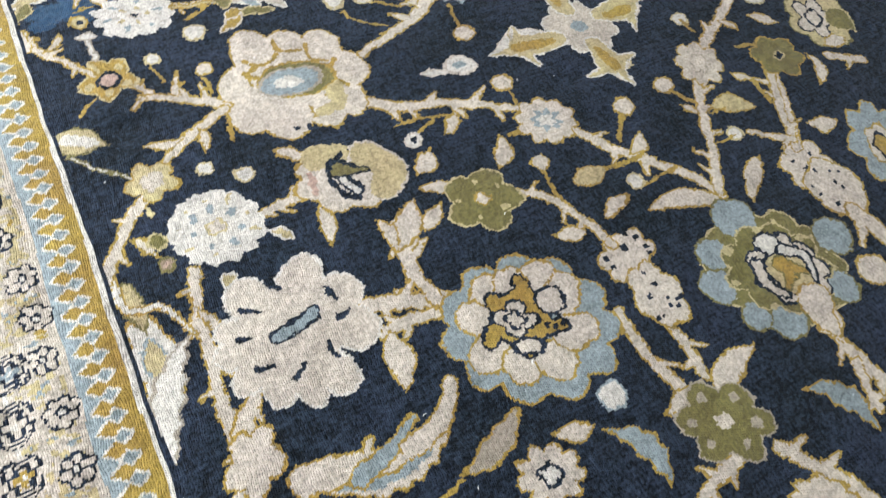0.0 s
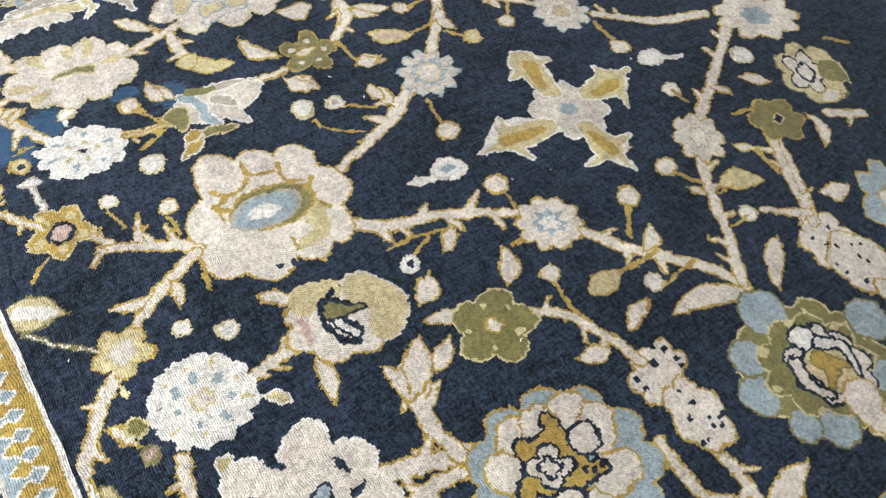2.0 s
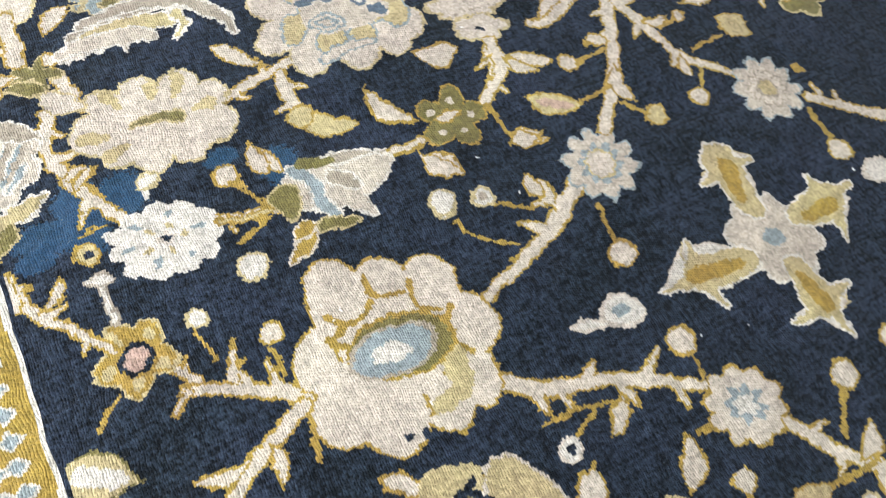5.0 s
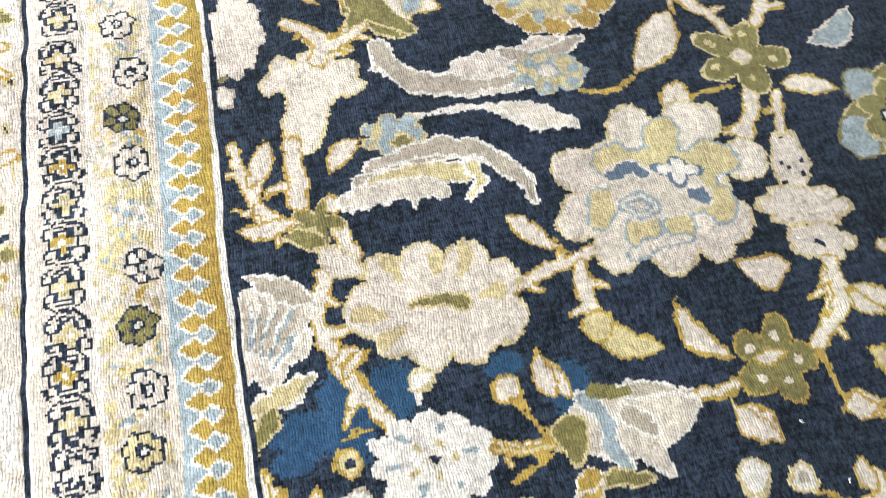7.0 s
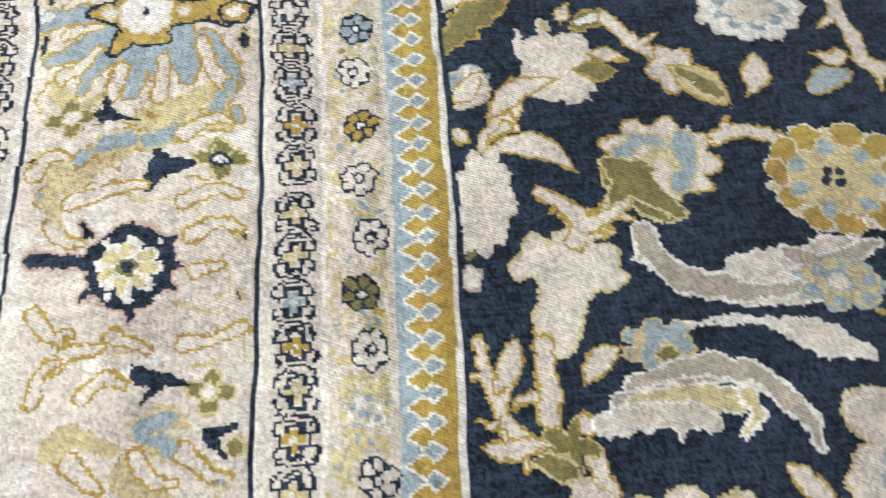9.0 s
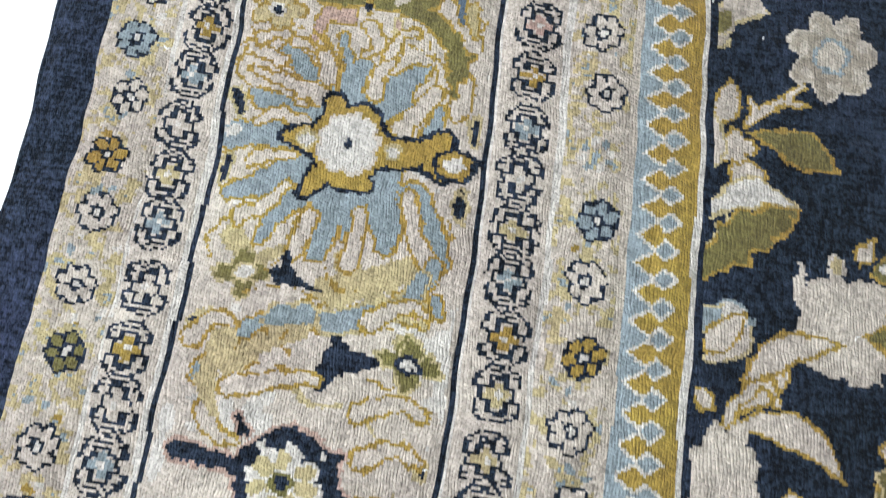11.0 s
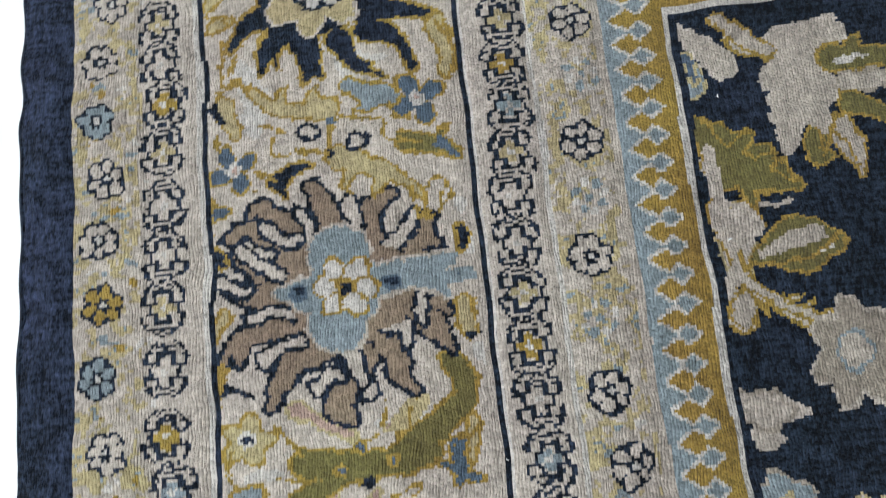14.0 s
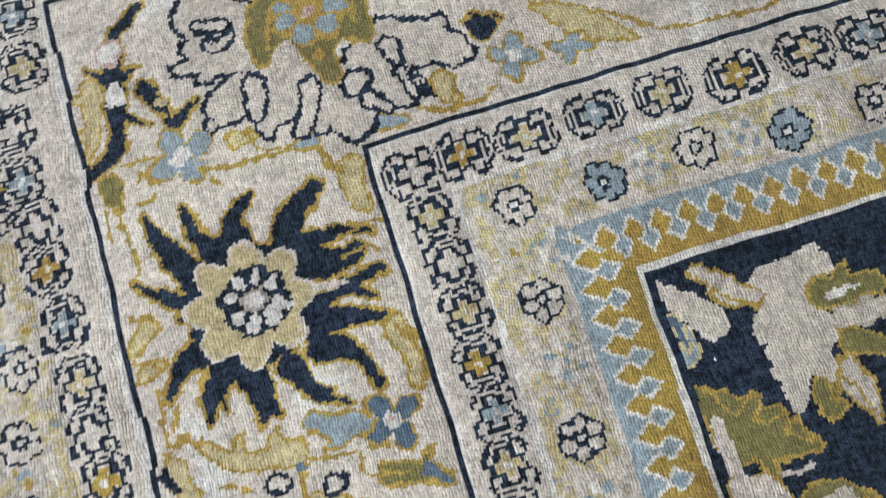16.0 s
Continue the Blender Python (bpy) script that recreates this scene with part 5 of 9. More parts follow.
spray(CREAM, GOLD, (0.0516, 0.0427, (0.4706, -2.3130), (0.4947, -2.3176)), name="petal")
spray(CREAM, GOLD, (0.0541, 0.0531, (0.4655, -2.2369), (0.4759, -2.2266)), name="petal")
spray(CREAM, GOLD, (0.0540, 0.0446, (0.4911, -2.2643), (0.5017, -2.2543)), name="petal")
spray(CREAM, GOLD, (0.0536, 0.0522, (0.4321, -2.2283), (0.4345, -2.2181)), name="petal")
spray(GOLD, NAVY, (0.0817, 0.0819, (0.4226, -2.2670), (0.4236, -2.2683)), (0.0276, 0.0181, (0.4466, -2.2399), (0.4472, -2.2166)), (0.0270, 0.0176, (0.4029, -2.2373), (0.4002, -2.2267)), (0.0261, 0.0167, (0.3790, -2.2705), (0.3683, -2.2783)), (0.0266, 0.0158, (0.4411, -2.2922), (0.4710, -2.3024)), (0.0259, 0.0151, (0.4046, -2.3006), (0.4052, -2.3139)), name="heart", label="gold heart with a navy edge")
p = flower(0.4160, -2.2646, 0.0315, 0.0267, -26.1, 4, CREAM, NAVY, 0.2, name="flower")
p = flower(0.4160, -2.2646, 0.0157, 0.0134, -26.1, 4, CREAM, NAVY, 0.2, name="flower")
p = flower(0.4725, -2.2619, 0.0218, 0.0194, -25.9, 0, CREAM, NAVY, 0, name="flower")
p = flower(0.4119, -2.3060, 0.0198, 0.0122, -26.4, 0, CREAM, NAVY, 0, name="flower")
bud(0.4502, -2.2922, 0.0047, NAVY, None, squash=1.0)
bud(0.4584, -2.3007, 0.0047, NAVY, None, squash=1.0)
bud(0.4724, -2.3004, 0.0047, NAVY, None, squash=1.0)
bud(0.4708, -2.2887, 0.0048, NAVY, None, squash=1.0)

# field: cream palmette with dark slits
spray(CREAM, IVORY, (0.1330, 0.1326, (0.1493, -2.1487), (0.1500, -2.1508)), (0.0603, 0.0455, (0.1123, -2.0869), (0.1086, -2.0762)), (0.0622, 0.0475, (0.1801, -2.0926), (0.1932, -2.0803)), (0.0621, 0.0467, (0.2202, -2.1302), (0.2282, -2.1341)), (0.0598, 0.0447, (0.2202, -2.1836), (0.2234, -2.1938)), (0.0497, 0.0422, (0.1762, -2.2289), (0.1795, -2.2387)), (0.0556, 0.0342, (0.1117, -2.2047), (0.1038, -2.2244)), (0.0499, 0.0353, (0.0818, -2.1491), (0.0639, -2.1484)), (0.0434, 0.0289, (0.0834, -2.1248), (0.0696, -2.1222)), (0.0419, 0.0317, (0.1396, -2.2266), (0.1402, -2.2427)), (0.0418, 0.0316, (0.0838, -2.1827), (0.0697, -2.1915)), name="flower", label="cream palmette with dark slits and a blue eye")
spray(SAND, None, (0.0439, 0.0211, (0.1816, -2.1818), (0.1485, -2.2231)), name="leaf")
spray(SAND, None, (0.0303, 0.0148, (0.2202, -2.1661), (0.2202, -2.2008)), name="leaf")
spray(NAVY, None, (0.0104, 0.0060, (0.0996, -2.0966), (0.1149, -2.1102)), name="slit")
spray(NAVY, None, (0.0108, 0.0061, (0.1444, -2.0735), (0.1524, -2.0929)), name="slit")
spray(NAVY, None, (0.0109, 0.0061, (0.2085, -2.1200), (0.2136, -2.1361)), name="slit")
spray(NAVY, None, (0.0098, 0.0056, (0.0881, -2.1808), (0.1084, -2.1853)), name="slit")
spray(NAVY, None, (0.0098, 0.0057, (0.1294, -2.2119), (0.1432, -2.2002)), name="slit")
spray(NAVY, None, (0.0102, 0.0058, (0.1799, -2.1894), (0.1833, -2.2095)), name="slit")
spray(NAVY, None, (0.0100, 0.0058, (0.0802, -2.1334), (0.0932, -2.1381)), name="slit")
spray(NAVY, None, (0.0106, 0.0061, (0.2071, -2.1597), (0.2235, -2.1588)), name="slit")
spray(BLUE, NAVY, (0.0145, 0.0197, (0.1246, -2.1536), (0.1493, -2.1487), (0.1793, -2.1417)), name="palmette_eye")

# field: feathered leaf and foot blossoms
spray(CREAM, GOLD, (0.0377, 0.0300, (0.0899, -2.3280), (0.1409, -2.3403), (0.1859, -2.3529)), (0.0261, 0.0215, (0.1859, -2.3529), (0.2414, -2.3480), (0.2760, -2.3272), (0.2928, -2.3037)), (0.0155, 0.0066, (0.1552, -2.3406), (0.1751, -2.3216)), (0.0136, 0.0054, (0.2476, -2.3436), (0.2292, -2.3418)), name="feathered_leaf")
spray(BLUE, GOLD, (0.0256, 0.0109, (0.1485, -2.3549), (0.1902, -2.3441), (0.2324, -2.3206)), name="leaf")

# field: fan palmette
p = flower(0.3016, -1.9676, 0.0751, 0.0572, -24.7, 7, CREAM, GOLD, 0.1, name="flower", label="cream and straw fan palmette with a navy bracket")
spray(STRAW, CREAM, (0.0558, 0.0447, (0.3498, -1.9417), (0.3692, -1.9787), (0.3485, -2.0022)), name="leaf")
spray(STRAW, None, (0.0455, 0.0278, (0.2797, -1.9157), (0.3139, -1.9198)), name="leaf")
spray(PINK, None, (0.0107, 0.0069, (0.2605, -1.9401), (0.2545, -1.9749)), name="leaf")
spray(NAVY, None, (0.0092, 0.0088, (0.3118, -1.9246), (0.2901, -1.9371), (0.2840, -1.9671), (0.2907, -1.9916), (0.3078, -2.0027)), name="bracket")
spray(IVORY, NAVY, (0.0164, 0.0142, (0.3056, -1.9386), (0.2991, -1.9632), (0.3109, -1.9902)), name="leaf")
spray(OLIVE, NAVY, (0.0271, 0.0091, (0.3015, -1.9478), (0.3390, -1.9649)), name="leaf")

# field: large cream palmette
spray(CREAM, GOLD, (0.1495, 0.1504, (0.2874, -1.7644), (0.3193, -1.7782)), (0.0824, 0.0587, (0.2728, -1.6935), (0.2714, -1.6595)), (0.0840, 0.0637, (0.3181, -1.6994), (0.3209, -1.6803)), (0.0842, 0.0642, (0.3613, -1.7244), (0.3753, -1.7031)), (0.0830, 0.0625, (0.3823, -1.7665), (0.3988, -1.7736)), (0.0699, 0.0497, (0.3663, -1.8238), (0.3696, -1.8377)), (0.0791, 0.0592, (0.2321, -1.7405), (0.2243, -1.7371)), (0.0761, 0.0568, (0.2280, -1.7999), (0.2185, -1.8017)), (0.0764, 0.0472, (0.2701, -1.8304), (0.2678, -1.8472)), (0.0686, 0.0445, (0.3293, -1.8323), (0.3305, -1.8511)), name="flower", label="large cream palmette with a blue heart")
spray(GOLD, None, (0.0081, 0.0058, (0.2484, -1.6963), (0.2785, -1.7156), (0.3035, -1.6999)), name="scroll")
spray(GOLD, None, (0.0085, 0.0059, (0.3066, -1.6675), (0.3099, -1.6959), (0.3412, -1.7024)), name="scroll")
spray(GOLD, None, (0.0085, 0.0059, (0.3543, -1.6943), (0.3465, -1.7248), (0.3731, -1.7427)), name="scroll")
spray(GOLD, None, (0.0084, 0.0057, (0.3839, -1.7406), (0.3651, -1.7722), (0.3824, -1.7990)), name="scroll")
spray(GOLD, None, (0.0080, 0.0055, (0.2402, -1.7186), (0.2439, -1.7456)), name="scroll")
spray(GOLD, None, (0.0081, 0.0056, (0.2603, -1.7143), (0.2461, -1.7275), (0.2678, -1.7432)), name="scroll")
spray(GOLD, None, (0.0080, 0.0056, (0.3446, -1.8081), (0.3630, -1.8098)), name="scroll")
spray(GOLD, None, (0.0077, 0.0055, (0.3109, -1.8425), (0.3096, -1.8237)), name="scroll")
spray(STRAW, None, (0.0304, 0.0194, (0.3596, -1.7956), (0.3537, -1.8307), (0.3209, -1.8408)), name="patch")
p = flower(0.3127, -1.7600, 0.0607, 0.0364, -8.2, 0, OLIVE, GOLD, 0, name="flower")
p = flower(0.3024, -1.7620, 0.0503, 0.0282, -3.3, 0, BLUE, GREY, 0, name="flower")
p = flower(0.2991, -1.7631, 0.0281, 0.0141, -8.3, 5, IVORY, BLUE, 0.1, name="flower")
bud(0.2900, -1.8594, 0.0047, NAVY, None, squash=1.0)
bud(0.2727, -1.8529, 0.0047, NAVY, None, squash=1.0)

# field: four-armed star flower
p = flower(0.8054, -1.8430, 0.0689, 0.0606, -29.3, 8, SAND, IVORY, 0.08, name="flower", label="four-armed sand star flower with gold tips")
spray(STRAW, IVORY, (0.0363, 0.0553, (0.8040, -1.7949), (0.8067, -1.7477), (0.8085, -1.7201)), (0.0242, 0.0067, (0.7978, -1.7286), (0.8017, -1.6903)), (0.0265, 0.0067, (0.8190, -1.7330), (0.8507, -1.7357)), (0.0239, 0.0064, (0.7898, -1.7384), (0.7651, -1.7389)), name="arm")
spray(STRAW, IVORY, (0.0366, 0.0576, (0.8590, -1.8323), (0.9078, -1.8314)), (0.0246, 0.0068, (0.9236, -1.8259), (0.9566, -1.8267)), (0.0242, 0.0064, (0.9104, -1.8469), (0.9000, -1.8894)), (0.0244, 0.0068, (0.9061, -1.8163), (0.9061, -1.7919)), name="arm")
spray(STRAW, IVORY, (0.0347, 0.0519, (0.8068, -1.8897), (0.8082, -1.9377)), (0.0219, 0.0058, (0.8125, -1.9501), (0.8145, -1.9907)), (0.0218, 0.0058, (0.7968, -1.9472), (0.7568, -1.9448)), (0.0222, 0.0061, (0.8241, -1.9380), (0.8579, -1.9357)), name="arm")
spray(STRAW, IVORY, (0.0384, 0.0511, (0.7501, -1.8510), (0.6871, -1.8430)), (0.0218, 0.0061, (0.6880, -1.8347), (0.6933, -1.7995)), (0.0214, 0.0057, (0.6687, -1.8448), (0.6291, -1.8416)), (0.0215, 0.0077, (0.6859, -1.8584), (0.6917, -1.8900)), name="arm")
spray(GOLD, STRAW, (0.0193, 0.0286, (0.8019, -1.7800), (0.8105, -1.7327)), name="leaf")
spray(GOLD, STRAW, (0.0195, 0.0287, (0.8675, -1.8370), (0.9104, -1.8399)), name="leaf")
spray(GOLD, STRAW, (0.0183, 0.0259, (0.8048, -1.9014), (0.8085, -1.9453)), name="leaf")
spray(GOLD, STRAW, (0.0181, 0.0254, (0.7384, -1.8508), (0.6773, -1.8411)), name="leaf")
p = flower(0.8054, -1.8430, 0.0167, 0.0146, -29.3, 0, BLUE, SAND, 0, name="flower")

# field: great cream palmette
spray(CREAM, STRAW, (0.1484, 0.1492, (0.4246, -1.2987), (0.4589, -1.3074)), (0.0596, 0.0445, (0.3646, -1.2593), (0.3510, -1.2559)), (0.0575, 0.0426, (0.3529, -1.3122), (0.3391, -1.3203)), (0.0622, 0.0467, (0.4402, -1.2194), (0.4418, -1.2155)), (0.0636, 0.0477, (0.5077, -1.2271), (0.5311, -1.2285)), (0.0546, 0.0358, (0.5629, -1.2837), (0.5666, -1.2931)), (0.0593, 0.0413, (0.5155, -1.3540), (0.5243, -1.3602)), (0.0567, 0.0392, (0.3795, -1.3576), (0.3723, -1.3671)), (0.0573, 0.0396, (0.4393, -1.3732), (0.4350, -1.3836)), (0.0510, 0.0361, (0.4924, -1.3716), (0.4928, -1.3795)), name="flower", label="great cream palmette with a blue and straw heart")
spray(STRAW, BLUE, (0.0821, 0.0830, (0.4304, -1.2840), (0.4789, -1.2962)), (0.0455, 0.0331, (0.4114, -1.2545), (0.3962, -1.2549)), (0.0468, 0.0392, (0.4726, -1.2359), (0.4794, -1.2289)), (0.0465, 0.0387, (0.5199, -1.2730), (0.5378, -1.2775)), (0.0450, 0.0328, (0.5113, -1.3288), (0.5134, -1.3414)), (0.0365, 0.0289, (0.3782, -1.3029), (0.3682, -1.3200)), (0.0432, 0.0315, (0.4143, -1.3436), (0.4081, -1.3498)), (0.0364, 0.0291, (0.4577, -1.3470), (0.4581, -1.3549)), name="heart")
spray(SAND, CREAM, (0.0665, 0.0599, (0.4231, -1.3024), (0.4673, -1.3055)), name="leaf")
p = flower(0.4193, -1.3158, 0.0250, 0.0161, -14.5, 4, CREAM, BLUE, 0.1, name="flower")
p = flower(0.4193, -1.3158, 0.0132, 0.0081, -14.5, 4, SAND, BLUE, 0.1, name="flower")
spray(STEEL, CREAM, (0.0194, 0.0166, (0.3988, -1.2719), (0.4224, -1.2655), (0.4347, -1.2768)), name="leaf")
spray(STEEL, CREAM, (0.0211, 0.0225, (0.4875, -1.3122), (0.4964, -1.3185)), name="leaf")
p = flower(0.4761, -1.2806, 0.0289, 0.0183, -14.0, 4, IVORY, STEEL, 0.25, name="flower")
spray(CREAM, BLUE, (0.0183, 0.0130, (0.3966, -1.3697), (0.4287, -1.3628), (0.4585, -1.3628)), name="leaf")

# field: olive medallion with an ivory heart
p = flower(0.7982, -1.2749, 0.0876, 0.0792, -13.6, 10, OLIVE, STRAW, 0.08, name="flower", label="olive medallion with an ivory heart")
spray(BLUE, OLIVE, (0.0570, 0.0571, (0.7204, -1.2859), (0.7215, -1.2870)), name="petal")
spray(BLUE, OLIVE, (0.0529, 0.0529, (0.7727, -1.3512), (0.7738, -1.3523)), name="petal")
spray(BLUE, OLIVE, (0.0513, 0.0512, (0.7526, -1.2178), (0.7538, -1.2190)), name="petal")
spray(BLUE, OLIVE, (0.0500, 0.0499, (0.8458, -1.3227), (0.8469, -1.3239)), name="petal")
spray(BLUE, OLIVE, (0.0531, 0.0530, (0.8893, -1.2259), (0.8905, -1.2271)), name="petal")
p = flower(0.7997, -1.2753, 0.0707, 0.0623, -13.6, 9, OLIVE, STRAW, 0.1, name="flower")
p = flower(0.8060, -1.2768, 0.0487, 0.0420, -13.6, 8, IVORY, NAVY, 0.1, name="flower")
p = flower(0.8083, -1.2774, 0.0286, 0.0219, -13.5, 0, STRAW, NAVY, 0, name="flower")
spray(GOLD, OLIVE, (0.0202, 0.0067, (0.7965, -1.2700), (0.8222, -1.2871)), name="leaf")
spray(CREAM, GOLD, (0.0192, 0.0135, (0.7895, -1.3742), (0.7537, -1.4070), (0.7143, -1.4253), (0.6874, -1.4223)), name="leaf")

# field: grey tulip
spray(SAND, IVORY, (0.0679, 0.0381, (0.3153, -1.5425), (0.3465, -1.5482), (0.3829, -1.5423)), (0.0377, 0.0128, (0.3768, -1.5406), (0.4039, -1.5416)), (0.0554, 0.0490, (0.2914, -1.5357), (0.2952, -1.5432)), (0.0245, 0.0097, (0.3420, -1.5756), (0.3541, -1.5948)), name="tulip", label="grey tulip with an olive base")
spray(BLUE, IVORY, (0.0213, 0.0145, (0.2911, -1.5098), (0.3055, -1.5333), (0.3027, -1.5580), (0.3139, -1.5800)), name="leaf")
spray(OLIVE, None, (0.0190, 0.0089, (0.3034, -1.5034), (0.3411, -1.5107)), name="leaf")
spray(OLIVE, STRAW, (0.0366, 0.0180, (0.2645, -1.5376), (0.2661, -1.5600)), name="leaf")
spray(OLIVE, STRAW, (0.0179, 0.0096, (0.2967, -1.5904), (0.3330, -1.5979)), name="leaf")
spray(GREY, IVORY, (0.0251, 0.0150, (0.3318, -1.5343), (0.3513, -1.5528)), name="leaf")

# field: broad cream oval blossom
spray(CREAM, STRAW, (0.0972, 0.0981, (0.1418, -1.3708), (0.1843, -1.3823)), (0.0635, 0.0447, (0.0972, -1.3691), (0.0913, -1.3674)), (0.0651, 0.0456, (0.2242, -1.4036), (0.2304, -1.4053)), (0.0459, 0.0329, (0.1193, -1.3331), (0.1140, -1.3281)), (0.0469, 0.0335, (0.1597, -1.3294), (0.1554, -1.3210)), (0.0473, 0.0339, (0.2074, -1.3384), (0.2126, -1.3325)), (0.0468, 0.0336, (0.2367, -1.3644), (0.2409, -1.3619)), (0.0440, 0.0313, (0.1144, -1.4009), (0.1069, -1.4056)), (0.0440, 0.0314, (0.1465, -1.4232), (0.1486, -1.4271)), (0.0445, 0.0319, (0.1911, -1.4254), (0.1961, -1.4302)), name="flower", label="broad cream oval blossom with an olive eye")
spray(STRAW, None, (0.0200, 0.0092, (0.1227, -1.3196), (0.1306, -1.3396)), name="leaf")
spray(STRAW, None, (0.0204, 0.0094, (0.2073, -1.3274), (0.1971, -1.3502)), name="leaf")
spray(STRAW, None, (0.0200, 0.0092, (0.2325, -1.3776), (0.2118, -1.3792)), name="leaf")
spray(STRAW, None, (0.0187, 0.0088, (0.1010, -1.4039), (0.1220, -1.3963)), name="leaf")
spray(STRAW, None, (0.0191, 0.0089, (0.0837, -1.3722), (0.1075, -1.3787)), name="leaf")
spray(STRAW, None, (0.0200, 0.0093, (0.1731, -1.3294), (0.1705, -1.3431)), name="leaf")
spray(OLIVE, STRAW, (0.0078, 0.0170, (0.1387, -1.3700), (0.1673, -1.3728), (0.1914, -1.3807)), name="eye")

# field: curled feather leaves
spray(GREY, IVORY, (0.0241, 0.0286, (0.1686, -1.0513), (0.1735, -1.0765), (0.2002, -1.1044), (0.2426, -1.1174)), (0.0260, 0.0197, (0.2426, -1.1174), (0.2936, -1.1215), (0.3332, -1.1205)), (0.0107, 0.0053, (0.1641, -1.0577), (0.1565, -1.0809)), name="feather", label="curled grey feather leaf edged in ivory")
spray(CREAM, IVORY, (0.0264, 0.0160, (0.2605, -1.0961), (0.2906, -1.1074), (0.3367, -1.1072)), (0.0158, 0.0053, (0.2597, -1.0995), (0.2597, -1.0856)), name="leaf")
spray(GREY, IVORY, (0.0293, 0.0108, (0.3558, -1.1100), (0.3275, -1.0920), (0.3137, -1.0808)), (0.0265, 0.0095, (0.3568, -1.1067), (0.3946, -1.0911), (0.4170, -1.0837)), name="leaf")
p = flower(0.3649, -1.1252, 0.0487, 0.0303, -8.3, 7, STRAW, BLUE, 0.16, name="flower")
spokes(p, 0.3649, -1.1252, 0.0474, 0.0289, -8.3, 6, 0.45, 0.95, 0.0171, BLUE, STRAW, start=20)
p = flower(0.3623, -1.1227, 0.0158, 0.0119, -8.3, 5, CREAM, BLUE, 0.1, name="flower")
spray(GOLD, None, (0.0065, 0.0046, (0.3953, -1.1568), (0.4331, -1.1624), (0.4637, -1.1499)), name="tendril")
spray(IVORY, None, (0.0063, 0.0077, (0.1932, -1.1534), (0.2353, -1.1498), (0.2847, -1.1571)), name="stem")
spray(CREAM, IVORY, (0.0102, 0.0318, (0.2785, -1.1562), (0.3141, -1.1680), (0.3394, -1.1816)), (0.0254, 0.0063, (0.3394, -1.1816), (0.3751, -1.2032)), name="leaf")
p = flower(0.1613, -1.1712, 0.0387, 0.0287, -8.4, 7, BLUE, STRAW, 0.16, name="flower")
spray(STRAW, None, (0.0124, 0.0086, (0.1444, -1.1623), (0.1348, -1.1800)), name="leaf")
p = flower(0.1686, -1.1818, 0.0136, 0.0099, -8.7, 4, OLIVE, STRAW, 0.1, name="flower")
spray(STRAW, IVORY, (0.0297, 0.0241, (0.1318, -1.2290), (0.1814, -1.2244), (0.2290, -1.2316)), name="feather")
spray(GREY, IVORY, (0.0121, 0.0222, (0.1238, -1.2064), (0.1685, -1.1976), (0.2125, -1.1948)), (0.0222, 0.0242, (0.2125, -1.1948), (0.2587, -1.2112), (0.2828, -1.2397)), (0.0230, 0.0083, (0.2828, -1.2397), (0.2960, -1.2601), (0.2995, -1.2817)), name="feather", label="long curled feather leaf in grey and ivory")
spray(SAND, IVORY, (0.0140, 0.0261, (0.0906, -1.2408), (0.1184, -1.2360), (0.1541, -1.2385)), (0.0261, 0.0178, (0.1541, -1.2385), (0.1895, -1.2439), (0.2000, -1.2515)), (0.0119, 0.0059, (0.1647, -1.2461), (0.1647, -1.2610)), (0.0095, 0.0047, (0.1882, -1.2497), (0.1955, -1.2580)), name="feather")
spray(STRAW, IVORY, (0.0145, 0.0071, (0.2394, -1.2270), (0.2470, -1.2466), (0.2303, -1.2651)), name="leaf")

# field: cream vase blossom
spray(CREAM, STRAW, (0.0709, 0.0587, (0.0819, -1.0871), (0.0902, -1.0747)), (0.0389, 0.0257, (0.0529, -1.0692), (0.0325, -1.0798)), (0.0326, 0.0198, (0.0507, -1.0621), (0.0490, -1.0515)), (0.0390, 0.0258, (0.1067, -1.0907), (0.1279, -1.0972)), (0.0326, 0.0196, (0.1220, -1.0759), (0.1289, -1.0735)), (0.0442, 0.0250, (0.0707, -1.1188), (0.0526, -1.1357)), (0.0379, 0.0246, (0.0768, -1.1197), (0.0639, -1.1630)), (0.0330, 0.0199, (0.0872, -1.0535), (0.0945, -1.0476)), name="flower", label="cream vase-shaped blossom")
spray(CREAM, GOLD, (0.0208, 0.0211, (0.0460, -1.1603), (0.0436, -1.1973), (0.0405, -1.2301)), name="stem")
spray(CREAM, GOLD, (0.0210, 0.0163, (0.0935, -1.0545), (0.1010, -1.0274), (0.0665, -0.9973)), (0.0186, 0.0150, (0.1020, -1.0417), (0.1373, -1.0255), (0.1520, -1.0168)), name="stem")

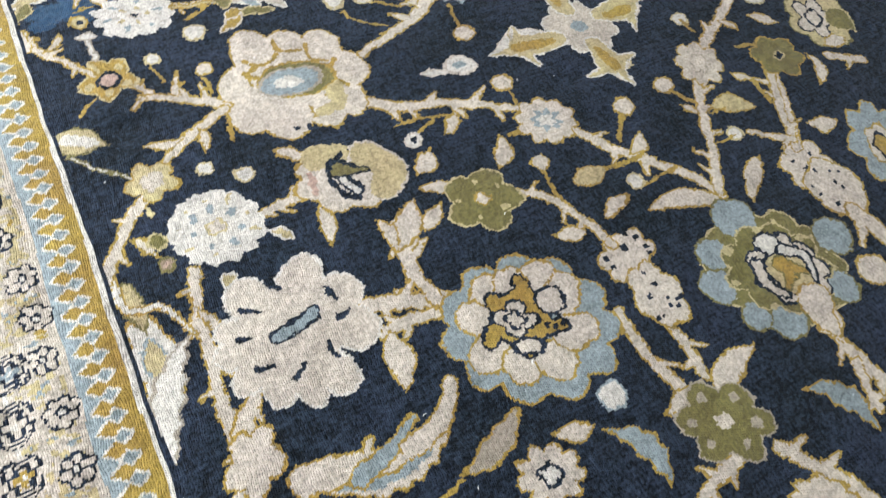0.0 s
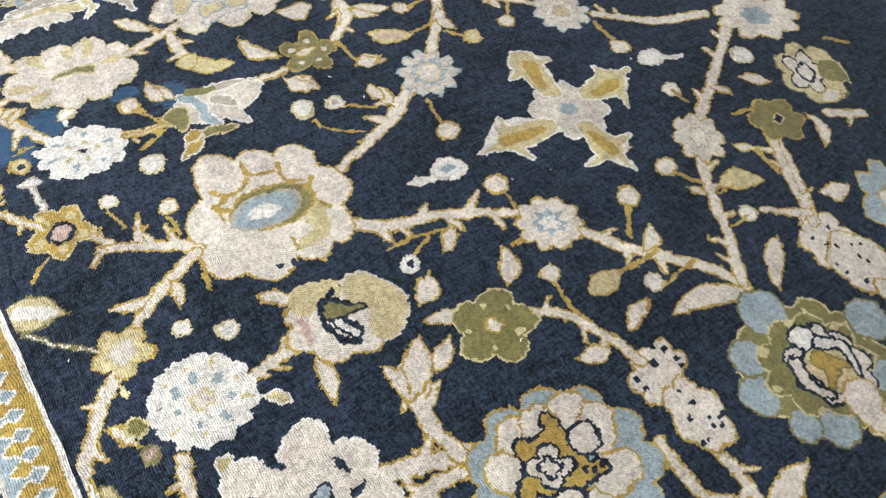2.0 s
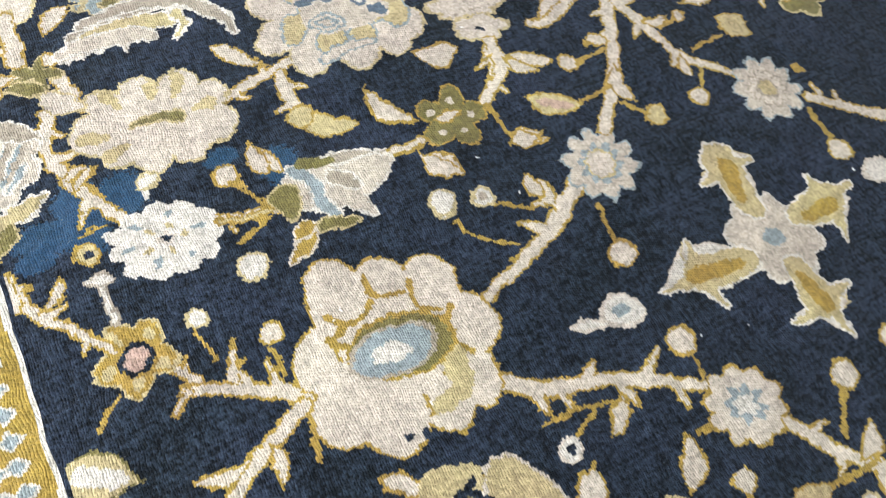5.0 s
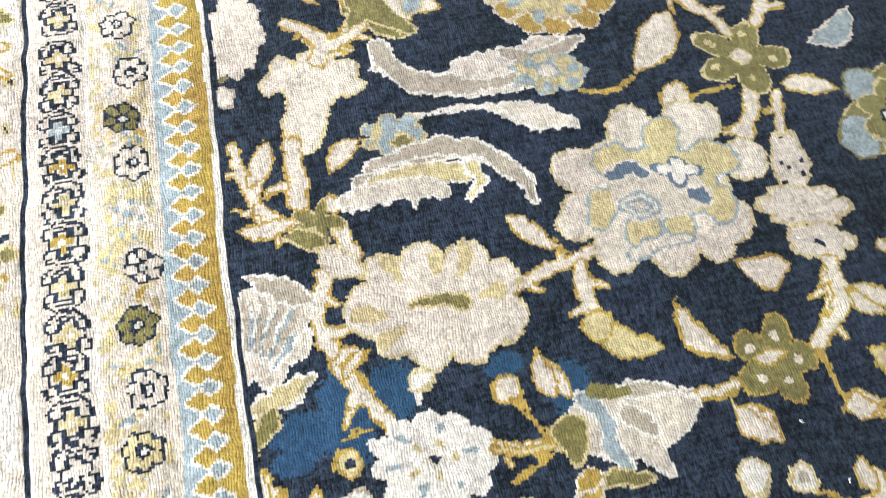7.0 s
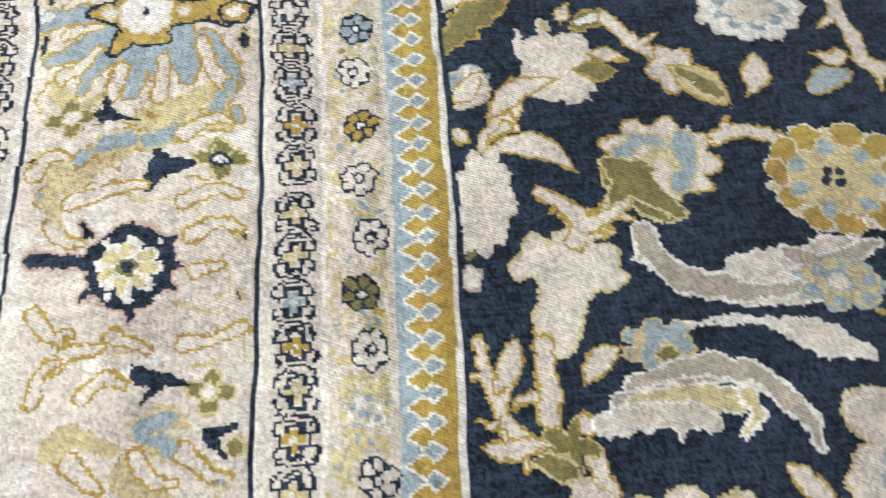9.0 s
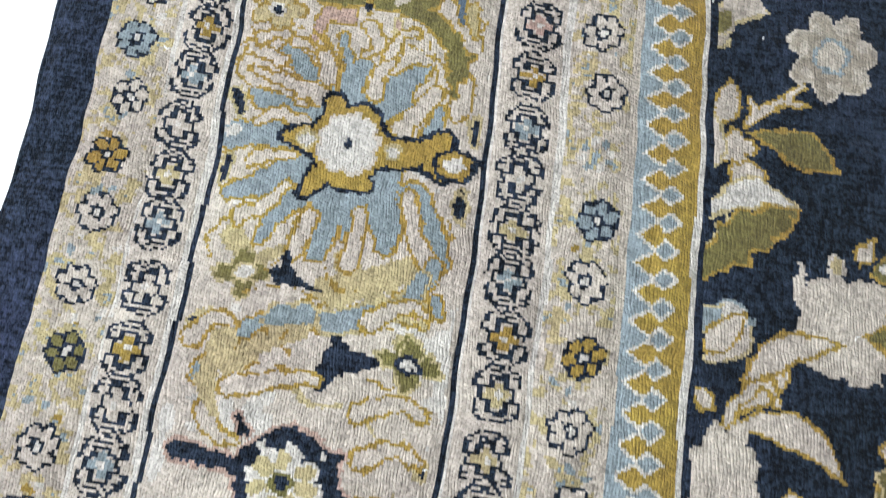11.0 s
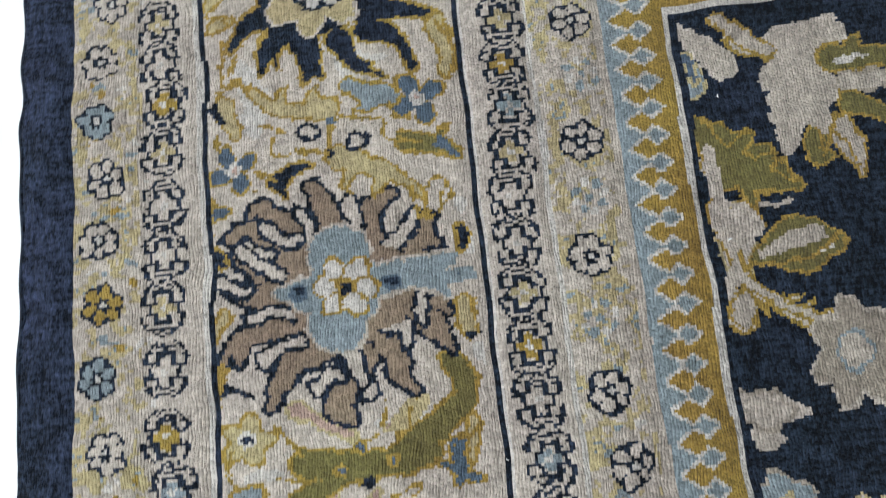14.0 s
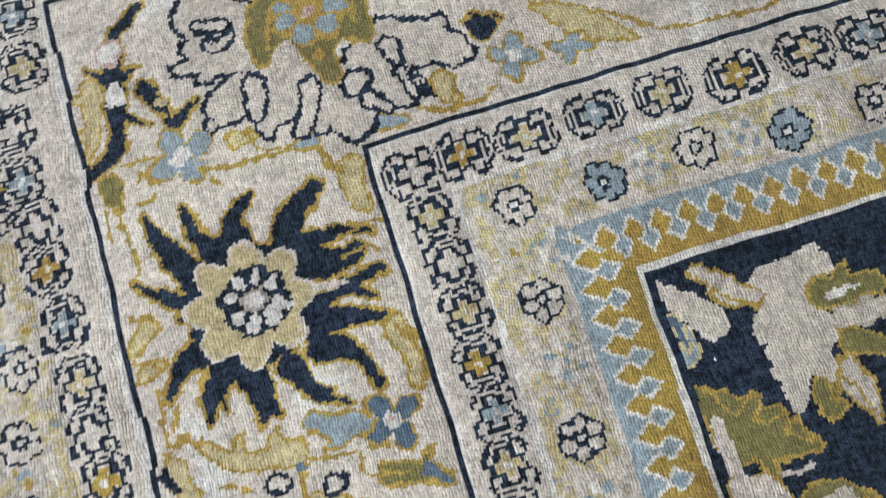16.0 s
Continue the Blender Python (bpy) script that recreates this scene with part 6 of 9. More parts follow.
# field: palmette with an olive calyx
p = flower(0.2013, -0.9683, 0.0690, 0.0535, -8.2, 9, CREAM, GOLD, 0.12, name="flower", label="cream palmette with blue arcs and an olive calyx")
spray(BLUE, STRAW, (0.0211, 0.0143, (0.1591, -0.9586), (0.1824, -0.9427), (0.2057, -0.9460)), name="leaf")
spray(BLUE, STRAW, (0.0287, 0.0208, (0.2310, -0.9496), (0.2295, -0.9798), (0.2184, -1.0007)), name="leaf")
spray(STRAW, None, (0.0140, 0.0099, (0.1722, -0.9792), (0.2028, -0.9609), (0.2196, -0.9784)), name="leaf")
spray(OLIVE, STRAW, (0.0347, 0.0112, (0.1585, -0.9810), (0.1408, -0.9673)), (0.0414, 0.0136, (0.1702, -0.9901), (0.1863, -1.0108), (0.2118, -1.0326)), (0.0275, 0.0096, (0.1552, -0.9990), (0.1397, -1.0114)), (0.0251, 0.0070, (0.1722, -0.9792), (0.1926, -0.9784)), name="leaf")

# field: gold rosette
p = flower(0.3945, -1.0070, 0.0792, 0.0608, -7.9, 11, STRAW, CREAM, 0.14, name="flower", label="gold and cream twelve-petalled rosette")
spokes(p, 0.3945, -1.0070, 0.0891, 0.0679, -7.9, 11, 0.58, 0.98, 0.0354, GOLD, CREAM, start=16)
spokes(p, 0.3945, -1.0070, 0.0792, 0.0608, -7.9, 7, 0.45, 0.75, 0.0184, BLUE, STRAW, start=0)
bud(0.3843, -0.9987, 0.0057, NAVY, None, squash=1.0)
bud(0.3997, -1.0009, 0.0057, NAVY, None, squash=1.0)
bud(0.3811, -1.0103, 0.0057, NAVY, None, squash=1.0)
bud(0.3965, -1.0125, 0.0056, NAVY, None, squash=1.0)

# field: the corner blossom
spray(SAND, CREAM, (0.0374, 0.0323, (0.0683, -0.0248), (0.1111, -0.0138)), (0.0485, 0.0418, (0.0788, -0.0441), (0.0901, -0.0689)), (0.0363, 0.0123, (0.0628, -0.0826), (0.0524, -0.1251)), (0.0311, 0.0103, (0.0834, -0.0923), (0.0848, -0.1144)), (0.0263, 0.0158, (0.0552, -0.0532), (0.0487, -0.0575)), name="flower", label="sand-coloured blossom in the field corner")
spray(OLIVE, GOLD, (0.0296, 0.0210, (0.1141, -0.0402), (0.1576, -0.0437)), (0.0138, 0.0043, (0.1329, -0.0299), (0.1410, -0.0202)), name="leaf")
spray(IVORY, None, (0.0084, 0.0042, (0.1176, -0.0426), (0.1396, -0.0427)), name="leaf")
spray(SAND, GREY, (0.0188, 0.0156, (0.1195, -0.0666), (0.1585, -0.0664)), name="leaf")
spray(OLIVE, GOLD, (0.0259, 0.0155, (0.1214, -0.0864), (0.1482, -0.1001)), name="leaf")
spray(OLIVE, GOLD, (0.0185, 0.0081, (0.0792, -0.1160), (0.0783, -0.1373), (0.0914, -0.1361)), name="leaf")
spray(SAND, GOLD, (0.0205, 0.0080, (0.1097, -0.1086), (0.1181, -0.1319), (0.1171, -0.1556)), name="leaf")
spray(SAND, GOLD, (0.0141, 0.0161, (0.0093, 0.0091), (0.0326, -0.0086), (0.0532, -0.0273)), name="leaf")
spray(SAND, CREAM, (0.0066, 0.0299, (-0.0275, 0.0088), (-0.0090, -0.0142), (0.0087, -0.0350)), name="leaf")
spray(STEEL, STRAW, (0.0118, 0.0064, (-0.0234, -0.0226), (-0.0196, -0.0500)), name="leaf")
spray(OLIVE, GOLD, (0.0172, 0.0299, (-0.0251, -0.0909), (-0.0082, -0.1350)), (0.0348, 0.0089, (0.0006, -0.1400), (0.0559, -0.1620)), (0.0181, 0.0040, (0.0010, -0.1246), (0.0212, -0.1068)), (0.0179, 0.0040, (0.0264, -0.1422), (0.0394, -0.1293)), (0.0177, 0.0039, (0.0106, -0.1557), (0.0136, -0.1754)), name="leaf", label="broad olive feathered leaf in the corner")
spray(SAND, CREAM, (0.0080, 0.0127, (-0.0193, -0.1188), (-0.0160, -0.1559), (-0.0167, -0.1859)), (0.0098, 0.0039, (-0.0174, -0.1807), (0.0173, -0.1931)), name="stem")

# ---- motifs of the main border ----
CLIP[:] = (INSET >= 0.2125) & (INSET < 0.4635)

# main border: gold and blue medallion
spray(STRAW, None, (0.0297, 0.0248, (-0.3576, -0.8725), (-0.3235, -0.8630), (-0.2958, -0.8444)), name="patch")
spray(STRAW, None, (0.0250, 0.0148, (-0.3465, -0.8462), (-0.3377, -0.8699)), name="patch")
spray(STRAW, None, (0.0289, 0.0146, (-0.4355, -0.9460), (-0.4046, -0.9227), (-0.3759, -0.9139)), name="patch")
spray(STRAW, None, (0.0204, 0.0121, (-0.4580, -0.8307), (-0.4329, -0.8528), (-0.4094, -0.8396)), name="patch")
spray(BLUE, GOLD, (0.1056, 0.1051, (-0.3651, -0.7293), (-0.3584, -0.7551)), (0.0320, 0.0142, (-0.4096, -0.7187), (-0.4399, -0.7005), (-0.4630, -0.6934)), (0.0304, 0.0222, (-0.3931, -0.6890), (-0.4163, -0.6640), (-0.4359, -0.6465)), (0.0270, 0.0197, (-0.3711, -0.6918), (-0.3701, -0.6638), (-0.3642, -0.6490)), (0.0143, 0.0100, (-0.3763, -0.6590), (-0.3885, -0.6234)), (0.0375, 0.0163, (-0.3274, -0.6973), (-0.3234, -0.6692), (-0.3049, -0.6473)), (0.0262, 0.0118, (-0.3013, -0.7318), (-0.2880, -0.7140), (-0.2840, -0.6835)), (0.0319, 0.0266, (-0.4183, -0.7307), (-0.4561, -0.7301), (-0.4761, -0.7381)), (0.0314, 0.0156, (-0.4127, -0.7622), (-0.4410, -0.7817), (-0.4683, -0.7916)), (0.0290, 0.0133, (-0.4073, -0.7930), (-0.4225, -0.8106), (-0.4316, -0.8323)), (0.0308, 0.0182, (-0.3748, -0.7992), (-0.3732, -0.8246), (-0.3781, -0.8414)), (0.0306, 0.0152, (-0.3493, -0.7958), (-0.3508, -0.8191)), (0.0359, 0.0151, (-0.3239, -0.7925), (-0.3149, -0.8118), (-0.3160, -0.8281)), (0.0360, 0.0168, (-0.2949, -0.7783), (-0.2756, -0.8066), (-0.2617, -0.8349)), name="halo", label="blue leafy halo round a gold medallion")
spray(CREAM, GOLD, (0.0184, 0.0099, (-0.3988, -0.6870), (-0.4276, -0.6778), (-0.4678, -0.6676)), name="leaf")
spray(CREAM, GOLD, (0.0171, 0.0086, (-0.4098, -0.7176), (-0.4355, -0.7099), (-0.4530, -0.7176)), name="leaf")
spray(CREAM, GOLD, (0.0196, 0.0123, (-0.3940, -0.6668), (-0.3999, -0.6478), (-0.4118, -0.6263)), name="leaf")
spray(CREAM, GOLD, (0.0174, 0.0121, (-0.3464, -0.6776), (-0.3482, -0.6583), (-0.3339, -0.6339)), name="leaf")
spray(CREAM, GOLD, (0.0212, 0.0162, (-0.3176, -0.7097), (-0.3087, -0.6976), (-0.2884, -0.6703)), name="leaf")
spray(CREAM, GOLD, (0.0148, 0.0085, (-0.4511, -0.7565), (-0.4129, -0.7462)), name="leaf")
spray(CREAM, GOLD, (0.0154, 0.0094, (-0.4558, -0.8150), (-0.4279, -0.7957), (-0.4152, -0.7784)), name="leaf")
spray(CREAM, GOLD, (0.0191, 0.0133, (-0.3968, -0.8379), (-0.3922, -0.8195), (-0.3867, -0.8059)), name="leaf")
spray(CREAM, GOLD, (0.0170, 0.0143, (-0.3465, -0.8462), (-0.3429, -0.8206), (-0.3428, -0.7975)), name="leaf")
spray(CREAM, GOLD, (0.0198, 0.0154, (-0.2710, -0.8411), (-0.2875, -0.8132), (-0.2993, -0.7763)), name="leaf")
spray(CREAM, GOLD, (0.0214, 0.0131, (-0.2654, -0.6839), (-0.2603, -0.6612), (-0.2676, -0.6454)), name="leaf")
spray(CREAM, GOLD, (0.0168, 0.0110, (-0.4878, -0.6501), (-0.4726, -0.6424), (-0.4424, -0.6559)), name="leaf")
spray(CREAM, GOLD, (0.0146, 0.0089, (-0.4687, -0.6333), (-0.4534, -0.6256), (-0.4361, -0.6293)), name="leaf")
p = flower(-0.4745, -0.7324, 0.0128, 0.0096, 7.3, 5, IVORY, BLUE, 0.1, name="flower")
spray(GOLD, NAVY, (0.0739, 0.0742, (-0.3651, -0.7293), (-0.3640, -0.7296)), (0.0267, 0.0194, (-0.3779, -0.7092), (-0.3831, -0.6906)), (0.0268, 0.0160, (-0.3558, -0.7036), (-0.3423, -0.7046)), (0.0338, 0.0181, (-0.3912, -0.7326), (-0.4185, -0.7296)), (0.0260, 0.0155, (-0.3859, -0.7640), (-0.3960, -0.7822)), (0.0312, 0.0155, (-0.3653, -0.7613), (-0.3418, -0.7704)), (0.0334, 0.0263, (-0.3323, -0.7358), (-0.3013, -0.7318), (-0.2740, -0.7202)), (0.0207, 0.0103, (-0.2844, -0.7403), (-0.2671, -0.7538)), name="star", label="gold star with a navy edge")
p = flower(-0.2595, -0.7397, 0.0186, 0.0155, 7.3, 0, GOLD, NAVY, 0, name="flower")
p = flower(-0.2595, -0.7397, 0.0103, 0.0077, 7.3, 0, IVORY, None, 0, name="flower")
p = flower(-0.3638, -0.7307, 0.0306, 0.0296, 7.1, 9, IVORY, CREAM, 0.06, name="flower")
p = flower(-0.3638, -0.7307, 0.0069, 0.0063, 7.1, 4, NAVY, IVORY, 0.1, name="flower")
bud(-0.4037, -0.7315, 0.0085, IVORY, STRAW, squash=1.0)
bud(-0.3189, -0.7341, 0.0068, IVORY, STRAW, squash=1.0)
spray(NAVY, STRAW, (0.0109, 0.0087, (-0.4803, -0.6945), (-0.4695, -0.7109)), name="leaf")
spray(NAVY, STRAW, (0.0106, 0.0084, (-0.2475, -0.6926), (-0.2470, -0.7141)), name="leaf")
spray(NAVY, STRAW, (0.0106, 0.0084, (-0.4744, -0.7605), (-0.4771, -0.7822)), name="leaf")
spray(NAVY, STRAW, (0.0103, 0.0081, (-0.2502, -0.7647), (-0.2489, -0.7918)), name="leaf")
spray(NAVY, STRAW, (0.0099, 0.0079, (-0.4750, -0.9139), (-0.4579, -0.9048)), name="leaf")
p = flower(-0.4382, -0.8660, 0.0262, 0.0232, 7.6, 4, OLIVE, STRAW, 0.28, rings=((0.36, 4, 0.1, IVORY, STRAW), ), name="flower")
p = flower(-0.2786, -0.9243, 0.0248, 0.0219, 7.9, 4, OLIVE, STRAW, 0.28, rings=((0.36, 5, 0.1, IVORY, NAVY), ), name="flower")
spray(NAVY, None, (0.0091, 0.0050, (-0.4031, -0.8463), (-0.3946, -0.8652)), (0.0169, 0.0030, (-0.4050, -0.8641), (-0.3833, -0.8711), (-0.3649, -0.8745)), name="leaf")
spray(NAVY, None, (0.0107, 0.0057, (-0.3460, -0.9122), (-0.3336, -0.9272)), (0.0209, 0.0038, (-0.3521, -0.9509), (-0.3328, -0.9327), (-0.3009, -0.9302)), name="leaf")
spray(BLUE, GOLD, (0.0192, 0.0166, (-0.4607, -0.9589), (-0.4436, -0.9304), (-0.4126, -0.9069), (-0.3742, -0.8944)), name="arc")
spray(BLUE, GOLD, (0.0194, 0.0169, (-0.3574, -0.9042), (-0.3292, -0.8921), (-0.3009, -0.8795), (-0.2761, -0.8591), (-0.2664, -0.8380)), name="arc")
spray(GOLD, None, (0.0079, 0.0058, (-0.3657, -0.8908), (-0.3623, -0.9049)), name="leaf")
bud(-0.3629, -0.9016, 0.0044, NAVY, None, squash=1.0)
p = flower(-0.2729, -0.8830, 0.0175, 0.0146, 7.6, 5, STRAW, GOLD, 0.14, name="flower")
bud(-0.2744, -0.8832, 0.0058, PINK, None, squash=1.0)
spray(BLUE, GOLD, (0.0117, 0.0068, (-0.2598, -0.8691), (-0.2530, -0.8827)), name="leaf")
spray(GOLD, None, (0.0030, 0.0021, (-0.4325, -0.8827), (-0.4033, -0.8738), (-0.3606, -0.8852)), name="scroll")
spray(GOLD, None, (0.0034, 0.0023, (-0.4812, -0.6406), (-0.4835, -0.6724), (-0.4642, -0.6869)), name="scroll")
spray(GOLD, None, (0.0033, 0.0023, (-0.3468, -0.6383), (-0.3275, -0.6216), (-0.2988, -0.6324), (-0.2899, -0.6594)), name="scroll")
spray(GOLD, None, (0.0030, 0.0022, (-0.4684, -0.8575), (-0.4800, -0.8388), (-0.4661, -0.8164)), name="scroll")
spray(GOLD, None, (0.0030, 0.0021, (-0.4077, -0.8494), (-0.4160, -0.8606)), name="scroll")
spray(GOLD, None, (0.0030, 0.0021, (-0.3658, -0.8538), (-0.3534, -0.8670), (-0.3327, -0.8692)), name="scroll")
spray(GOLD, None, (0.0030, 0.0021, (-0.2549, -0.8089), (-0.2625, -0.7895)), name="scroll")
spray(GOLD, None, (0.0029, 0.0020, (-0.4368, -0.9650), (-0.4155, -0.9456), (-0.3857, -0.9438)), name="scroll")
spray(GOLD, None, (0.0029, 0.0020, (-0.3866, -0.9106), (-0.3939, -0.9260), (-0.3825, -0.9339)), name="scroll")
spray(GOLD, None, (0.0029, 0.0020, (-0.3268, -0.9072), (-0.3079, -0.8998), (-0.2877, -0.9018)), name="scroll")
spray(GOLD, None, (0.0028, 0.0020, (-0.3107, -0.9475), (-0.2908, -0.9494), (-0.2584, -0.9356)), name="scroll")

# main border: olive scrolling vine and straw flowers
spray(PINK, STRAW, (0.0221, 0.0111, (-0.4120, -0.4464), (-0.3908, -0.4344), (-0.3688, -0.4394)), name="leaf")
spray(PINK, STRAW, (0.0168, 0.0082, (-0.3696, -0.4224), (-0.3654, -0.4562)), name="leaf")
spray(PINK, STRAW, (0.0141, 0.0070, (-0.4150, -0.4882), (-0.3881, -0.4901)), name="leaf")
spray(PINK, STRAW, (0.0141, 0.0070, (-0.3662, -0.4756), (-0.3617, -0.5083)), name="leaf")
spray(PINK, STRAW, (0.0116, 0.0058, (-0.3503, -0.5268), (-0.3487, -0.5437)), name="leaf")
spray(PINK, STRAW, (0.0153, 0.0075, (-0.4248, -0.3178), (-0.4015, -0.3306), (-0.3728, -0.3466)), name="leaf")
spray(PINK, STRAW, (0.0113, 0.0056, (-0.3928, -0.3943), (-0.3969, -0.4232)), name="leaf")
spray(PINK, STRAW, (0.0113, 0.0056, (-0.3542, -0.3961), (-0.3524, -0.4133)), name="leaf")
spray(PINK, STRAW, (0.0092, 0.0045, (-0.3362, -0.6019), (-0.3330, -0.6195)), name="leaf")
spray(PINK, STRAW, (0.0104, 0.0052, (-0.3203, -0.3272), (-0.3395, -0.3397)), name="leaf")
spray(STRAW, None, (0.0274, 0.0219, (-0.3953, -0.4543), (-0.4222, -0.4579)), name="patch")
spray(STRAW, None, (0.0232, 0.0173, (-0.3120, -0.3210), (-0.3283, -0.3394)), name="patch")
spray(OLIVE, GOLD, (0.0212, 0.0252, (-0.2778, -0.2871), (-0.2674, -0.3107), (-0.2811, -0.3322), (-0.3031, -0.3477), (-0.3223, -0.3571)), (0.0272, 0.0253, (-0.3082, -0.3639), (-0.3496, -0.3697), (-0.3829, -0.3694), (-0.4193, -0.3657)), (0.0204, 0.0189, (-0.3880, -0.3796), (-0.4204, -0.3951), (-0.4490, -0.4219), (-0.4673, -0.4355)), (0.0191, 0.0183, (-0.4609, -0.4336), (-0.4536, -0.4588), (-0.4541, -0.4839), (-0.4673, -0.5089)), (0.0205, 0.0197, (-0.4684, -0.5090), (-0.4441, -0.5351), (-0.4164, -0.5554), (-0.3893, -0.5713)), (0.0260, 0.0247, (-0.4151, -0.5773), (-0.3839, -0.5753), (-0.3423, -0.5749), (-0.3060, -0.5716)), (0.0185, 0.0218, (-0.3264, -0.5837), (-0.2951, -0.5990), (-0.2768, -0.6201), (-0.2713, -0.6472)), (0.0119, 0.0069, (-0.2729, -0.6473), (-0.2710, -0.6707)), (0.0144, 0.0056, (-0.4672, -0.4367), (-0.4790, -0.4256)), (0.0151, 0.0050, (-0.2766, -0.6325), (-0.2564, -0.6269)), name="vine", label="olive scrolling vine edged in gold")
bud(-0.3871, -0.3743, 0.0051, STEEL, GOLD, squash=1.0)
bud(-0.3386, -0.3682, 0.0051, STEEL, GOLD, squash=1.0)
bud(-0.3657, -0.3560, 0.0052, STEEL, GOLD, squash=1.0)
bud(-0.3617, -0.3853, 0.0045, NAVY, None, squash=1.0)
spray(GOLD, None, (0.0073, 0.0072, (-0.3652, -0.5616), (-0.3638, -0.5942)), name="leaf")
bud(-0.3654, -0.5569, 0.0047, NAVY, None, squash=1.0)
bud(-0.3641, -0.5891, 0.0041, NAVY, None, squash=1.0)
bud(-0.3892, -0.5734, 0.0078, SAND, OLIVE, squash=1.0)
bud(-0.3371, -0.5747, 0.0078, SAND, OLIVE, squash=1.0)
p = flower(-0.2942, -0.4344, 0.0365, 0.0254, 1.6, 6, STRAW, GOLD, 0.2, name="flower", label="straw flower with a square navy eye")
p = flower(-0.2942, -0.4344, 0.0077, 0.0061, 1.6, 4, NAVY, IVORY, 0.1, name="flower")
p = flower(-0.2940, -0.4997, 0.0332, 0.0268, 1.9, 6, STRAW, GOLD, 0.2, name="flower", label="straw flower with a square navy eye")
p = flower(-0.2940, -0.4997, 0.0075, 0.0059, 1.9, 4, NAVY, IVORY, 0.1, name="flower")
p = flower(-0.4686, -0.3402, 0.0268, 0.0245, 1.5, 5, STRAW, GOLD, 0.2, name="flower", label="straw flower with a square navy eye")
p = flower(-0.4686, -0.3402, 0.0082, 0.0064, 1.5, 4, NAVY, IVORY, 0.1, name="flower")
p = flower(-0.4575, -0.5994, 0.0289, 0.0227, 1.9, 5, STRAW, GOLD, 0.2, name="flower", label="straw flower with a square navy eye")
p = flower(-0.4575, -0.5994, 0.0072, 0.0057, 1.9, 4, NAVY, IVORY, 0.1, name="flower")
spray(STEEL, GOLD, (0.0171, 0.0112, (-0.2790, -0.3619), (-0.2802, -0.3900)), (0.0101, 0.0067, (-0.2802, -0.3882), (-0.2583, -0.3905)), (0.0112, 0.0057, (-0.2803, -0.3824), (-0.2942, -0.3770)), name="leaf")
spray(STEEL, GOLD, (0.0093, 0.0062, (-0.2854, -0.5626), (-0.2554, -0.5554)), (0.0145, 0.0082, (-0.2776, -0.5639), (-0.2721, -0.5931)), name="leaf")
spray(BLUE, GOLD, (0.0193, 0.0148, (-0.4622, -0.3904), (-0.4791, -0.3880)), (0.0170, 0.0079, (-0.4757, -0.3966), (-0.4885, -0.4098)), name="leaf")
spray(BLUE, GOLD, (0.0127, 0.0126, (-0.4805, -0.5459), (-0.4589, -0.5515), (-0.4453, -0.5564)), (0.0137, 0.0074, (-0.4532, -0.5566), (-0.4682, -0.5676)), name="leaf")
spray(PINK, GOLD, (0.0205, 0.0111, (-0.3853, -0.6000), (-0.4085, -0.6018), (-0.4163, -0.6265)), name="leaf")
spray(CREAM, GOLD, (0.0149, 0.0073, (-0.4600, -0.5356), (-0.4378, -0.5509), (-0.4158, -0.5659)), name="leaf")
spray(CREAM, GOLD, (0.0139, 0.0069, (-0.3924, -0.5120), (-0.3860, -0.5332), (-0.4010, -0.5496)), name="leaf")
spray(CREAM, GOLD, (0.0139, 0.0069, (-0.4186, -0.5182), (-0.4096, -0.5367)), name="leaf")
spray(STRAW, GOLD, (0.0134, 0.0066, (-0.2645, -0.5764), (-0.2565, -0.6068)), name="leaf")
spray(CREAM, GOLD, (0.0153, 0.0075, (-0.3616, -0.6104), (-0.3507, -0.6252), (-0.3656, -0.6357)), name="leaf")
spray(CREAM, GOLD, (0.0141, 0.0071, (-0.3402, -0.6348), (-0.3306, -0.6144), (-0.3154, -0.6088)), name="leaf")
spray(CREAM, GOLD, (0.0132, 0.0065, (-0.4324, -0.6330), (-0.4116, -0.6373)), name="leaf")
spray(STRAW, GOLD, (0.0137, 0.0068, (-0.2642, -0.3437), (-0.2695, -0.3734)), name="leaf")
spray(CREAM, GOLD, (0.0157, 0.0078, (-0.3919, -0.4116), (-0.4133, -0.4237), (-0.4239, -0.4297)), name="leaf")
spray(CREAM, GOLD, (0.0134, 0.0068, (-0.3374, -0.4043), (-0.3213, -0.3923)), name="leaf")
spray(CREAM, GOLD, (0.0137, 0.0069, (-0.2963, -0.5409), (-0.2861, -0.5247)), name="leaf")
spray(CREAM, GOLD, (0.0126, 0.0062, (-0.4779, -0.5784), (-0.4715, -0.5937)), name="leaf")
spray(GOLD, None, (0.0034, 0.0024, (-0.2559, -0.3465), (-0.2834, -0.3620), (-0.3107, -0.3774)), name="scroll")
spray(GOLD, None, (0.0035, 0.0024, (-0.4848, -0.3496), (-0.4858, -0.3735), (-0.4767, -0.3820)), name="scroll")
spray(GOLD, None, (0.0034, 0.0023, (-0.4362, -0.4071), (-0.4194, -0.4124), (-0.3924, -0.4030), (-0.3700, -0.4110)), name="scroll")
spray(GOLD, None, (0.0032, 0.0023, (-0.4413, -0.4972), (-0.4202, -0.4911), (-0.3929, -0.5011), (-0.3772, -0.4952)), name="scroll")
spray(GOLD, None, (0.0032, 0.0022, (-0.4399, -0.5189), (-0.4139, -0.5072), (-0.3870, -0.5118)), name="scroll")
spray(GOLD, None, (0.0034, 0.0023, (-0.4914, -0.4087), (-0.4923, -0.4317), (-0.4773, -0.4483)), name="scroll")
